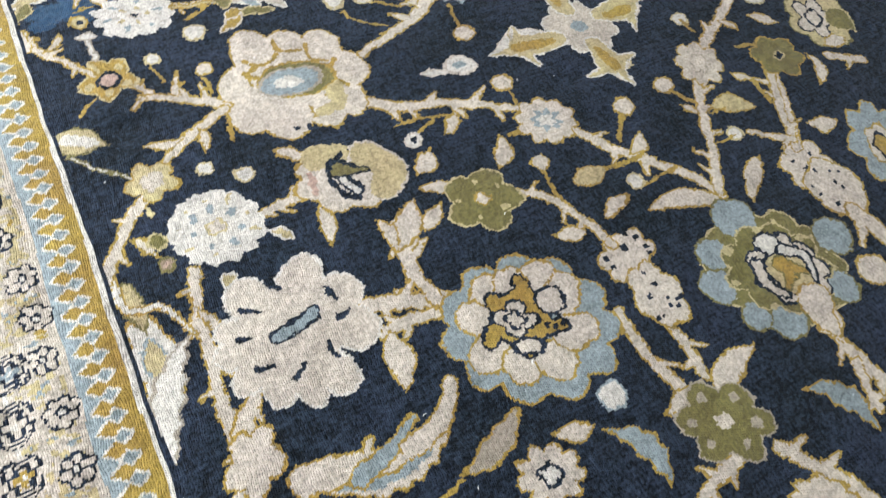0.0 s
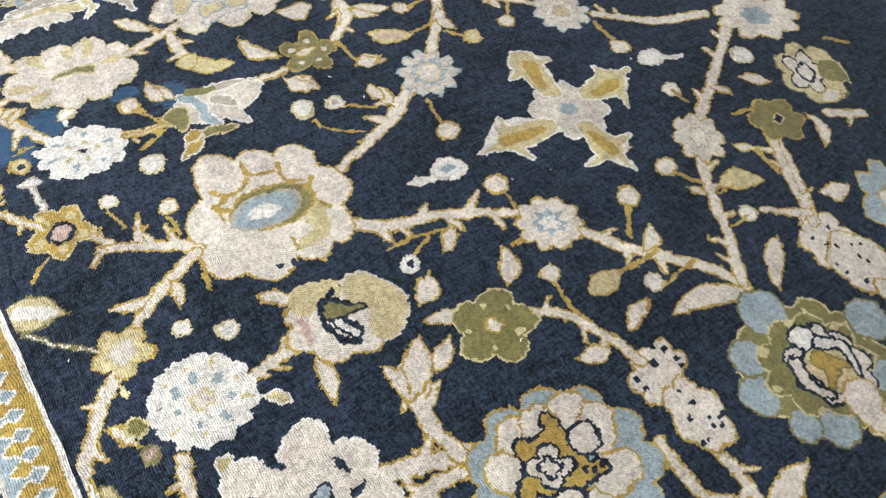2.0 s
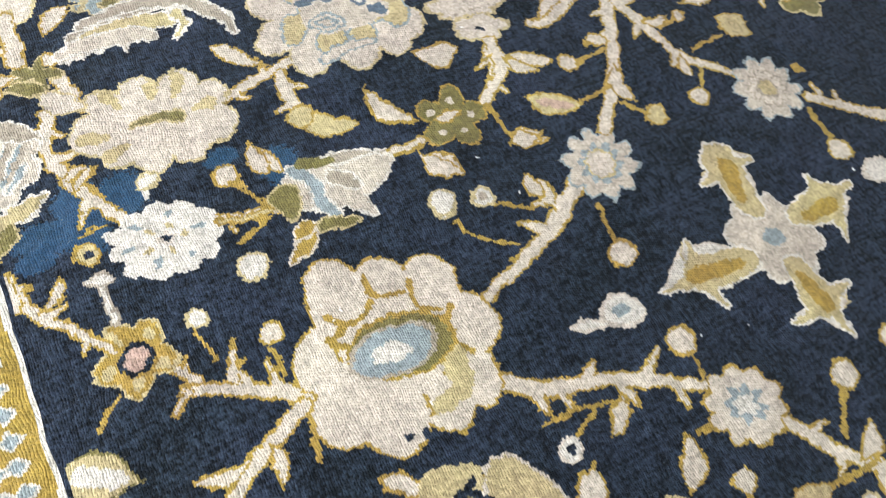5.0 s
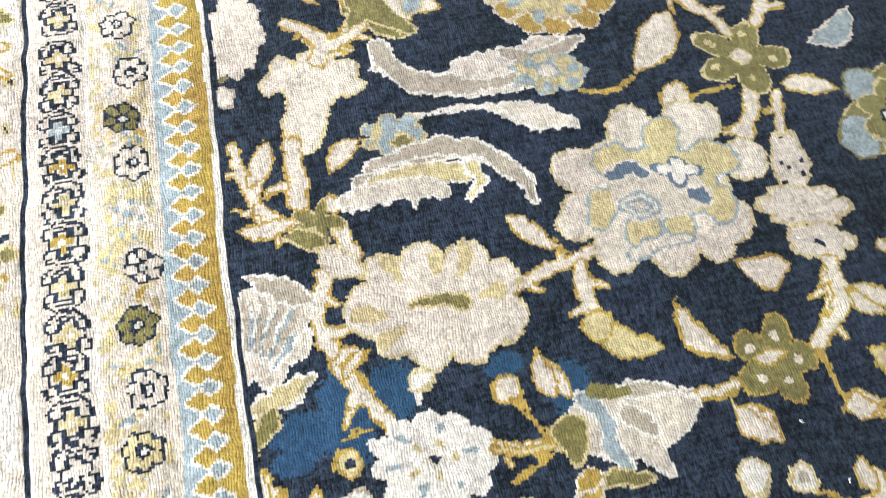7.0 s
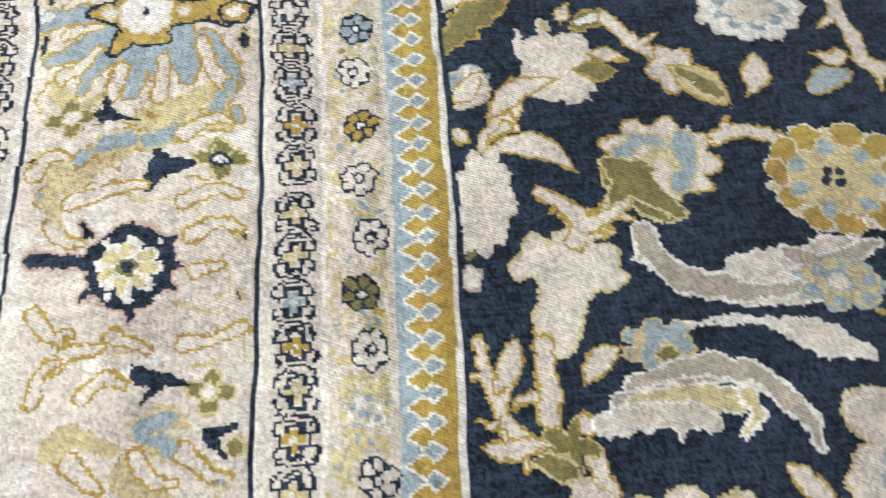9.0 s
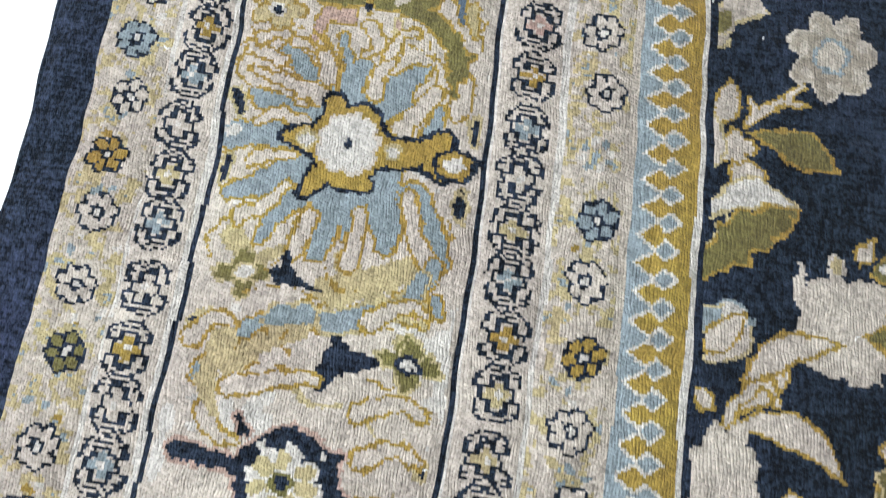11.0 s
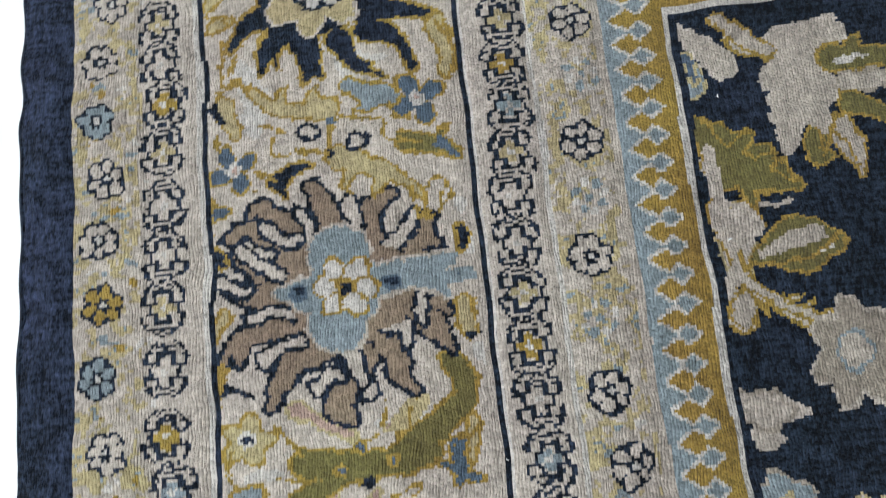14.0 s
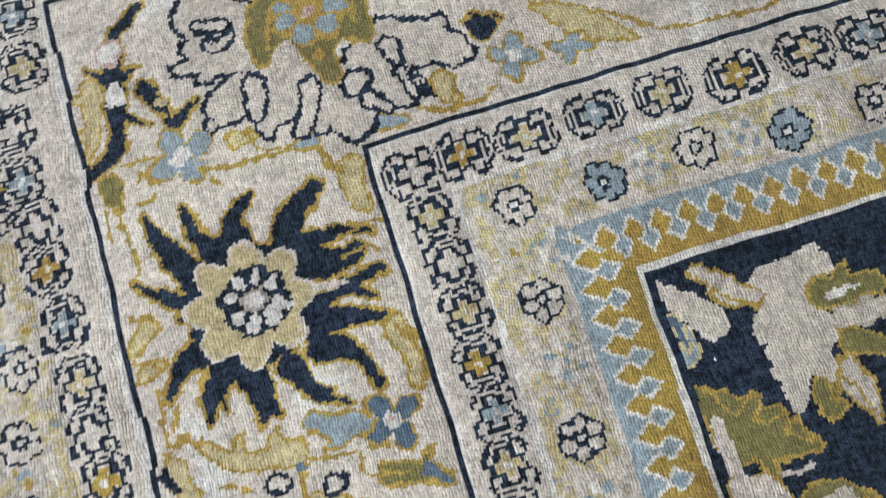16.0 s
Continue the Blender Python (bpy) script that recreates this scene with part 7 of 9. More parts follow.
spray(GOLD, None, (0.0035, 0.0024, (-0.3403, -0.3156), (-0.3451, -0.3399), (-0.3615, -0.3493)), name="scroll")
spray(GOLD, None, (0.0035, 0.0024, (-0.3122, -0.3149), (-0.3200, -0.3392)), name="scroll")
spray(GOLD, None, (0.0034, 0.0024, (-0.4436, -0.3782), (-0.4269, -0.3777)), name="scroll")
spray(GOLD, None, (0.0033, 0.0023, (-0.3586, -0.4221), (-0.3421, -0.4273), (-0.3361, -0.4441)), name="scroll")
spray(GOLD, None, (0.0033, 0.0023, (-0.4225, -0.4523), (-0.4008, -0.4516), (-0.3794, -0.4454)), name="scroll")
spray(GOLD, None, (0.0032, 0.0022, (-0.4768, -0.5254), (-0.4835, -0.5417)), name="scroll")
spray(GOLD, None, (0.0031, 0.0022, (-0.3537, -0.5481), (-0.3384, -0.5370), (-0.3124, -0.5255)), name="scroll")
spray(GOLD, None, (0.0032, 0.0022, (-0.3852, -0.5491), (-0.3915, -0.5281)), name="scroll")
spray(GOLD, None, (0.0030, 0.0021, (-0.3050, -0.6135), (-0.2944, -0.6332), (-0.2789, -0.6475)), name="scroll")
spray(GOLD, None, (0.0030, 0.0021, (-0.4014, -0.6370), (-0.4125, -0.6223), (-0.4334, -0.6180)), name="scroll")
spray(GOLD, None, (0.0031, 0.0021, (-0.4794, -0.6246), (-0.4679, -0.6393), (-0.4536, -0.6237)), name="scroll")
spray(GOLD, None, (0.0031, 0.0021, (-0.2490, -0.5862), (-0.2514, -0.6167), (-0.2640, -0.6271)), name="scroll")
spray(GOLD, None, (0.0035, 0.0024, (-0.4410, -0.3304), (-0.4287, -0.3481), (-0.4224, -0.3599)), name="scroll")

# main border: brown feathered medallion
spray(TAUPE, NAVY, (0.1011, 0.0997, (-0.3968, -0.2085), (-0.3282, -0.2159)), (0.0324, 0.0110, (-0.3890, -0.1716), (-0.4263, -0.1593), (-0.4585, -0.1474), (-0.4796, -0.1534)), (0.0305, 0.0111, (-0.4045, -0.1590), (-0.4253, -0.1428), (-0.4466, -0.1293), (-0.4551, -0.1339)), (0.0378, 0.0143, (-0.3779, -0.1674), (-0.3789, -0.1425), (-0.3885, -0.1219), (-0.3959, -0.1098)), (0.0376, 0.0131, (-0.3458, -0.1709), (-0.3441, -0.1492), (-0.3320, -0.1328), (-0.3195, -0.1270)), (0.0341, 0.0119, (-0.3091, -0.1804), (-0.2947, -0.1685), (-0.2873, -0.1583), (-0.2810, -0.1541)), (0.0214, 0.0085, (-0.2976, -0.1709), (-0.2796, -0.1783)), (0.0321, 0.0120, (-0.4068, -0.1968), (-0.4389, -0.1933), (-0.4600, -0.1802), (-0.4748, -0.1704)), (0.0288, 0.0129, (-0.4291, -0.2104), (-0.4613, -0.2097), (-0.4824, -0.1967)), (0.0316, 0.0105, (-0.4091, -0.2337), (-0.4414, -0.2409), (-0.4684, -0.2485), (-0.4878, -0.2673)), (0.0211, 0.0083, (-0.4684, -0.2485), (-0.4748, -0.2738)), (0.0341, 0.0111, (-0.3897, -0.2618), (-0.4168, -0.2745), (-0.4364, -0.2955), (-0.4441, -0.3134)), (0.0358, 0.0150, (-0.3593, -0.2752), (-0.3664, -0.2998), (-0.3882, -0.3153), (-0.3728, -0.3302)), (0.0310, 0.0121, (-0.3322, -0.2625), (-0.3236, -0.2839), (-0.3273, -0.2962), (-0.3130, -0.3091)), (0.0291, 0.0113, (-0.3035, -0.2343), (-0.2925, -0.2563), (-0.2835, -0.2701)), (0.0206, 0.0081, (-0.2894, -0.2514), (-0.2740, -0.2787)), (0.0261, 0.0083, (-0.2921, -0.2250), (-0.2758, -0.2450)), name="feathered_halo", label="brown feathered medallion with a navy edge")
spray(CREAM, NAVY, (0.0152, 0.0105, (-0.4676, -0.1674), (-0.4439, -0.1847), (-0.4282, -0.1945)), name="notch")
spray(CREAM, NAVY, (0.0138, 0.0096, (-0.4623, -0.2308), (-0.4407, -0.2278), (-0.4197, -0.2326)), name="notch")
spray(CREAM, NAVY, (0.0176, 0.0124, (-0.4483, -0.2713), (-0.4266, -0.2606), (-0.4131, -0.2568)), name="notch")
spray(CREAM, NAVY, (0.0176, 0.0123, (-0.3311, -0.2497), (-0.3181, -0.2510), (-0.3143, -0.2669)), name="notch")
spray(CREAM, NAVY, (0.0186, 0.0128, (-0.3669, -0.2718), (-0.3627, -0.2850), (-0.3587, -0.3006)), name="notch")
spray(CREAM, NAVY, (0.0175, 0.0121, (-0.3590, -0.1309), (-0.3562, -0.1506), (-0.3611, -0.1594)), name="notch")
spray(CREAM, NAVY, (0.0182, 0.0128, (-0.3250, -0.1787), (-0.3106, -0.1667), (-0.2982, -0.1489)), name="notch")
spray(CREAM, NAVY, (0.0129, 0.0090, (-0.4877, -0.1935), (-0.4665, -0.2065), (-0.4584, -0.2047)), name="notch")
spray(CREAM, NAVY, (0.0143, 0.0100, (-0.4028, -0.3013), (-0.3865, -0.2903), (-0.3763, -0.2938)), name="notch")
spray(CREAM, NAVY, (0.0142, 0.0099, (-0.4085, -0.1364), (-0.3984, -0.1486), (-0.4018, -0.1593)), name="notch")
spray(CREAM, NAVY, (0.0143, 0.0099, (-0.4420, -0.1465), (-0.4210, -0.1626), (-0.4100, -0.1611)), name="notch")
spray(CREAM, NAVY, (0.0127, 0.0087, (-0.2901, -0.2040), (-0.3011, -0.2372), (-0.2972, -0.2506)), name="notch")
spray(CREAM, NAVY, (0.0131, 0.0092, (-0.3514, -0.3064), (-0.3620, -0.3103)), name="notch")
spray(TAUPE, None, (0.0794, 0.0794, (-0.3862, -0.2097), (-0.3440, -0.2142)), name="heart")
spray(BLUE, SAND, (0.0688, 0.0688, (-0.3730, -0.2111), (-0.3678, -0.2127)), (0.0370, 0.0128, (-0.4025, -0.2133), (-0.4291, -0.2115)), (0.0588, 0.0430, (-0.3733, -0.1788), (-0.3734, -0.1799)), (0.0574, 0.0468, (-0.3778, -0.2422), (-0.3740, -0.2478)), (0.0316, 0.0189, (-0.3328, -0.2074), (-0.3006, -0.2029), (-0.2706, -0.1944)), (0.0190, 0.0137, (-0.3012, -0.2092), (-0.2697, -0.2115), (-0.2512, -0.2103)), (0.0158, 0.0104, (-0.2885, -0.2148), (-0.2740, -0.2280)), name="star", label="pale blue star with an ivory flower")
bud(-0.4131, -0.2127, 0.0064, NAVY, STEEL, squash=1.0)
bud(-0.3267, -0.2112, 0.0069, NAVY, STEEL, squash=0.8)
bud(-0.2633, -0.2101, 0.0063, STEEL, BLUE, squash=0.6)
p = flower(-0.3686, -0.2100, 0.0316, 0.0295, -6.2, 6, IVORY, GOLD, 0.14, name="flower")
spokes(p, -0.3686, -0.2100, 0.0316, 0.0295, -6.2, 6, 0.2, 0.8, 0.0026, GOLD, None, start=30)
p = flower(-0.3687, -0.2110, 0.0117, 0.0095, -5.9, 4, GOLD, None, 0.2, name="flower")
bud(-0.3687, -0.2115, 0.0053, NAVY, None, squash=1.0)
spray(NAVY, GOLD, (0.0142, 0.0109, (-0.4921, -0.1658), (-0.4871, -0.1773)), name="leaf")
spray(NAVY, GOLD, (0.0150, 0.0117, (-0.2569, -0.1699), (-0.2583, -0.1833)), name="leaf")
spray(STEEL, GOLD, (0.0133, 0.0089, (-0.4879, -0.1263), (-0.4785, -0.1273)), name="leaf")
spray(STRAW, GOLD, (0.0186, 0.0153, (-0.2621, -0.2387), (-0.2594, -0.2623)), name="leaf")
spray(NAVY, None, (0.0061, 0.0041, (-0.2572, -0.2661), (-0.2494, -0.2659)), name="leaf")
spray(GOLD, None, (0.0104, 0.0072, (-0.4897, -0.2749), (-0.4946, -0.3075)), name="leaf")
spray(NAVY, None, (0.0072, 0.0041, (-0.4862, -0.2931), (-0.4603, -0.3017)), name="leaf")
spray(STRAW, GOLD, (0.0127, 0.0074, (-0.4835, -0.2260), (-0.4977, -0.2456)), name="leaf")
spray(GOLD, None, (0.0079, 0.0055, (-0.4931, -0.1155), (-0.4959, -0.1488)), name="leaf")
spray(GOLD, None, (0.0033, 0.0023, (-0.3365, -0.1222), (-0.3194, -0.1130), (-0.2938, -0.1300)), name="scroll")
spray(GOLD, None, (0.0033, 0.0023, (-0.2817, -0.1174), (-0.2876, -0.1501), (-0.2801, -0.1564)), name="scroll")
spray(GOLD, None, (0.0033, 0.0022, (-0.2721, -0.1297), (-0.2716, -0.1519)), name="scroll")
spray(GOLD, None, (0.0033, 0.0023, (-0.3574, -0.1086), (-0.3687, -0.1129), (-0.3530, -0.1232)), name="scroll")
spray(GOLD, None, (0.0034, 0.0023, (-0.4567, -0.1084), (-0.4404, -0.1159)), name="scroll")

# main border: small blue flowers and gold scrolls
spray(STRAW, GOLD, (0.0223, 0.0082, (-0.3719, -0.0331), (-0.4007, -0.0322), (-0.4307, -0.0252), (-0.4517, -0.0061)), (0.0173, 0.0041, (-0.4221, -0.0224), (-0.4159, -0.0069)), (0.0183, 0.0041, (-0.3888, -0.0267), (-0.3839, -0.0107)), name="scroll_leaf")
spray(STRAW, GOLD, (0.0249, 0.0068, (-0.3669, -0.0829), (-0.3380, -0.0961), (-0.3107, -0.1104), (-0.2880, -0.1318)), (0.0178, 0.0049, (-0.3545, -0.0955), (-0.3618, -0.1160)), (0.0196, 0.0049, (-0.3251, -0.1064), (-0.3339, -0.1239)), name="scroll_leaf")
spray(STRAW, GOLD, (0.0223, 0.0130, (-0.4768, -0.0199), (-0.4677, -0.0508)), name="leaf")
spray(NAVY, None, (0.0081, 0.0050, (-0.4900, -0.0204), (-0.4791, -0.0358)), name="leaf")
p = flower(-0.2866, -0.0337, 0.0297, 0.0286, 24.2, 4, STEEL, GOLD, 0.36, rings=((0.34, 5, 0.1, IVORY, None), ), name="flower", label="small steel-blue four-petalled flower")
bud(-0.2872, -0.0319, 0.0041, PINK, None, squash=1.0)
p = flower(-0.4692, -0.0863, 0.0256, 0.0256, 24.4, 4, STEEL, GOLD, 0.36, rings=((0.34, 5, 0.1, IVORY, None), ), name="flower", label="small steel-blue four-petalled flower")
bud(-0.4682, -0.0866, 0.0039, PINK, None, squash=1.0)
spray(BLUE, GOLD, (0.0225, 0.0154, (-0.3146, -0.0268), (-0.3348, -0.0226), (-0.3546, -0.0127)), (0.0153, 0.0051, (-0.3264, -0.0313), (-0.3468, -0.0386)), name="leaf")
spray(NAVY, GOLD, (0.0196, 0.0049, (-0.4276, -0.1025), (-0.4068, -0.0909), (-0.3911, -0.0903)), (0.0166, 0.0039, (-0.4276, -0.1025), (-0.4188, -0.1198)), name="leaf")
spray(GOLD, None, (0.0059, 0.0049, (-0.4458, -0.0924), (-0.4300, -0.1018)), name="leaf")
spray(OLIVE, GOLD, (0.0220, 0.0149, (-0.2986, -0.0757), (-0.2718, -0.0833), (-0.2561, -0.0929)), (0.0100, 0.0040, (-0.2697, -0.0761), (-0.2615, -0.0655)), name="leaf")
spray(STEEL, None, (0.0120, 0.0079, (-0.2703, -0.0817), (-0.2553, -0.0957)), name="leaf")
spray(GOLD, None, (0.0071, 0.0069, (-0.3726, -0.0469), (-0.3739, -0.0774)), name="leaf")
bud(-0.3723, -0.0455, 0.0050, STEEL, None, squash=1.0)
bud(-0.3735, -0.0780, 0.0050, NAVY, None, squash=1.0)
p = flower(-0.3948, -0.0561, 0.0090, 0.0080, -15.9, 0, CREAM, NAVY, 0, name="flower")
p = flower(-0.3484, -0.0698, 0.0094, 0.0085, -15.8, 0, CREAM, NAVY, 0, name="flower")
spray(GOLD, None, (0.0041, 0.0028, (-0.2969, -0.0502), (-0.3259, -0.0498), (-0.3561, -0.0438), (-0.3693, -0.0442)), name="scroll")
spray(GOLD, None, (0.0040, 0.0028, (-0.3752, -0.0785), (-0.4004, -0.0750), (-0.4279, -0.0773), (-0.4274, -0.0571)), name="scroll")
spray(GOLD, None, (0.0041, 0.0029, (-0.4527, -0.0059), (-0.4632, 0.0066), (-0.4762, -0.0045), (-0.4816, -0.0055)), name="scroll")
spray(GOLD, None, (0.0040, 0.0028, (-0.3228, -0.0481), (-0.3230, -0.0688), (-0.3114, -0.0746)), name="scroll")
spray(GOLD, None, (0.0039, 0.0028, (-0.2880, -0.1318), (-0.2843, -0.1551), (-0.2634, -0.1363), (-0.2663, -0.1194), (-0.2811, -0.1163)), name="scroll")
spray(GOLD, None, (0.0040, 0.0028, (-0.4160, -0.0527), (-0.4403, -0.0448)), name="scroll")
spray(GOLD, None, (0.0042, 0.0029, (-0.4627, 0.0342), (-0.4730, 0.0105)), name="scroll")
spray(GOLD, None, (0.0040, 0.0028, (-0.4879, -0.0477), (-0.4860, -0.0635)), name="scroll")
spray(GOLD, None, (0.0040, 0.0028, (-0.2864, -0.0791), (-0.3059, -0.0736)), name="scroll")
spray(GOLD, None, (0.0042, 0.0029, (-0.4774, 0.0277), (-0.4771, 0.0546)), name="scroll")
spray(GOLD, None, (0.0039, 0.0027, (-0.2994, -0.1261), (-0.2915, -0.1531)), name="scroll")

# main border: navy medallion near the corner
spray(NAVY, GOLD, (0.1156, 0.1153, (-0.3814, 0.1003), (-0.3807, 0.0989)), (0.0309, 0.0068, (-0.3955, 0.1549), (-0.4101, 0.1768), (-0.4162, 0.2083)), (0.0352, 0.0079, (-0.3772, 0.1496), (-0.3745, 0.1782), (-0.3549, 0.1975)), (0.0361, 0.0181, (-0.3381, 0.1382), (-0.3262, 0.1641), (-0.2966, 0.1883)), (0.0328, 0.0090, (-0.4211, 0.1392), (-0.4440, 0.1749), (-0.4527, 0.2058)), (0.0270, 0.0076, (-0.4212, 0.1135), (-0.4459, 0.1263), (-0.4745, 0.1477)), (0.0194, 0.0108, (-0.4218, 0.1108), (-0.4404, 0.1060)), (0.0319, 0.0094, (-0.4248, 0.0725), (-0.4505, 0.0661), (-0.4692, 0.0415)), (0.0316, 0.0072, (-0.4156, 0.0533), (-0.4314, 0.0307), (-0.4374, 0.0109)), (0.0157, 0.0052, (-0.4266, 0.0401), (-0.4205, 0.0195)), (0.0337, 0.0072, (-0.3928, 0.0468), (-0.3912, 0.0192), (-0.3940, -0.0041)), (0.0208, 0.0072, (-0.3863, 0.0286), (-0.3798, -0.0002)), (0.0282, 0.0041, (-0.3574, 0.0366), (-0.3449, 0.0113), (-0.3125, -0.0087)), (0.0264, 0.0124, (-0.3284, 0.0447), (-0.3016, 0.0327), (-0.2864, 0.0026)), (0.0320, 0.0074, (-0.3282, 0.0669), (-0.3014, 0.0648), (-0.2575, 0.0549)), (0.0183, 0.0075, (-0.3243, 0.0826), (-0.2953, 0.0884), (-0.2690, 0.0734)), (0.0437, 0.0164, (-0.3304, 0.1244), (-0.3045, 0.1169), (-0.2715, 0.1200)), (0.0241, 0.0066, (-0.3212, 0.1391), (-0.2924, 0.1425), (-0.2553, 0.1346)), (0.0163, 0.0119, (-0.2939, 0.0937), (-0.2710, 0.0968), (-0.2573, 0.0962)), name="sunburst", label="navy sunburst medallion with an ivory flower")
spray(CREAM, None, (0.0054, 0.0033, (-0.3209, 0.0958), (-0.2932, 0.0964)), name="leaf")
p = flower(-0.3800, 0.1016, 0.0602, 0.0570, -6.3, 8, STRAW, CREAM, 0.14, name="flower")
p = flower(-0.3751, 0.1041, 0.0345, 0.0334, -16.3, 8, NAVY, None, 0.06, name="flower")
spokes(p, -0.3751, 0.1041, 0.0324, 0.0313, -16.3, 8, 0.45, 0.98, 0.0129, IVORY, None, start=0)
p = flower(-0.3756, 0.1043, 0.0102, 0.0102, -16.0, 6, IVORY, GREY, 0.1, name="flower")
spray(STRAW, GOLD, (0.0260, 0.0201, (-0.2589, 0.1954), (-0.2581, 0.1620)), name="leaf")
spray(STRAW, GOLD, (0.0212, 0.0103, (-0.2603, 0.0446), (-0.2523, 0.0146), (-0.2543, -0.0119)), name="leaf")
spray(STRAW, GOLD, (0.0194, 0.0095, (-0.4715, 0.1083), (-0.4886, 0.0908)), name="leaf")
spray(OLIVE, GOLD, (0.0205, 0.0113, (-0.4771, 0.2473), (-0.4746, 0.2254)), name="leaf")
spray(STRAW, GOLD, (0.0127, 0.0074, (-0.4852, 0.0678), (-0.4678, 0.0738)), name="leaf")
spray(GOLD, None, (0.0042, 0.0029, (-0.2596, 0.0471), (-0.2451, 0.0208), (-0.2457, -0.0063), (-0.2614, -0.0180)), name="scroll")
spray(GOLD, None, (0.0045, 0.0031, (-0.4767, 0.2260), (-0.4733, 0.1952), (-0.4683, 0.1645), (-0.4768, 0.1496)), name="scroll")
spray(GOLD, None, (0.0045, 0.0032, (-0.4544, 0.2195), (-0.4367, 0.2233)), name="scroll")
spray(GOLD, None, (0.0045, 0.0031, (-0.4874, 0.2231), (-0.4876, 0.1934)), name="scroll")
spray(GOLD, None, (0.0044, 0.0031, (-0.2768, 0.1379), (-0.2531, 0.1428), (-0.2408, 0.1362)), name="scroll")
spray(GOLD, None, (0.0044, 0.0031, (-0.2877, 0.1178), (-0.2648, 0.1198), (-0.2552, 0.1141)), name="scroll")
spray(GOLD, None, (0.0043, 0.0030, (-0.2746, 0.0626), (-0.2586, 0.0608)), name="scroll")
spray(GOLD, None, (0.0043, 0.0030, (-0.4859, 0.1180), (-0.4653, 0.1121)), name="scroll")
spray(GOLD, None, (0.0042, 0.0030, (-0.4958, 0.0819), (-0.4689, 0.0686)), name="scroll")
spray(GOLD, None, (0.0041, 0.0029, (-0.4784, 0.0226), (-0.4776, 0.0012), (-0.4605, 0.0069)), name="scroll")
spray(GOLD, None, (0.0042, 0.0029, (-0.4663, 0.0299), (-0.4655, 0.0083)), name="scroll")
spray(GOLD, None, (0.0046, 0.0032, (-0.4624, 0.2643), (-0.4295, 0.2578), (-0.4498, 0.2423)), name="scroll")
spray(GOLD, None, (0.0046, 0.0032, (-0.2791, 0.2166), (-0.2676, 0.1949)), name="scroll")

# main border: short side at the corner
spray(NAVY, GOLD, (0.0215, 0.0148, (-0.4468, 0.3577), (-0.4539, 0.3308), (-0.4586, 0.3068), (-0.4643, 0.2835), (-0.4818, 0.2670), (-0.5069, 0.2542)), (0.0129, 0.0047, (-0.4574, 0.3128), (-0.4301, 0.2965)), (0.0143, 0.0048, (-0.4569, 0.3510), (-0.4744, 0.3660)), (0.0143, 0.0048, (-0.4408, 0.3495), (-0.4255, 0.3559)), (0.0238, 0.0122, (-0.4474, 0.3547), (-0.4418, 0.3923), (-0.4142, 0.4174)), name="branch", label="navy branch edged in gold")
p = flower(-0.4533, 0.3339, 0.0089, 0.0107, -16.5, 0, IVORY, None, 0, name="flower")
spray(STRAW, GOLD, (0.0213, 0.0057, (-0.4741, 0.3464), (-0.4804, 0.3133), (-0.4892, 0.2877), (-0.5103, 0.2662)), (0.0153, 0.0047, (-0.4802, 0.3354), (-0.5046, 0.3446)), (0.0151, 0.0047, (-0.4864, 0.3025), (-0.5122, 0.3088)), name="feather")
spray(NAVY, GOLD, (0.0201, 0.0082, (-0.4250, 0.3299), (-0.4141, 0.3095), (-0.4040, 0.2919)), (0.0198, 0.0059, (-0.4080, 0.2919), (-0.3940, 0.2953), (-0.3792, 0.3049)), name="leaf")
bud(-0.4143, 0.3140, 0.0047, STRAW, None, squash=1.0)
p = flower(-0.4063, 0.2540, 0.0343, 0.0309, 23.7, 4, BLUE, GOLD, 0.34, rings=((0.32, 4, 0.1, IVORY, None), ), name="flower")
spray(BLUE, GOLD, (0.0161, 0.0069, (-0.2862, 0.2341), (-0.3044, 0.2302)), name="leaf")
spray(BLUE, GOLD, (0.0173, 0.0081, (-0.2233, 0.2323), (-0.1961, 0.2261)), name="leaf")
spray(STRAW, GOLD, (0.0173, 0.0093, (-0.3559, 0.2546), (-0.3391, 0.2528)), name="leaf")
spray(STRAW, GOLD, (0.0233, 0.0116, (-0.1549, 0.2485), (-0.1449, 0.2329)), name="leaf")
spray(GOLD, None, (0.0063, 0.0044, (-0.3912, 0.2373), (-0.3616, 0.2298), (-0.3218, 0.2291), (-0.2883, 0.2255)), name="scroll")
spray(GOLD, None, (0.0064, 0.0044, (-0.3431, 0.2602), (-0.3364, 0.2396), (-0.3150, 0.2333)), name="scroll")
spray(GOLD, None, (0.0063, 0.0044, (-0.2830, 0.2239), (-0.2767, 0.2037), (-0.2669, 0.1977)), name="scroll")
spray(GOLD, None, (0.0063, 0.0045, (-0.1822, 0.2345), (-0.1563, 0.2237), (-0.1208, 0.2258), (-0.1075, 0.2313)), name="scroll")
spray(GOLD, None, (0.0063, 0.0044, (-0.4480, 0.2509), (-0.4290, 0.2331)), name="scroll")
spray(GOLD, None, (0.0062, 0.0044, (-0.3857, 0.2235), (-0.3757, 0.2175)), name="scroll")
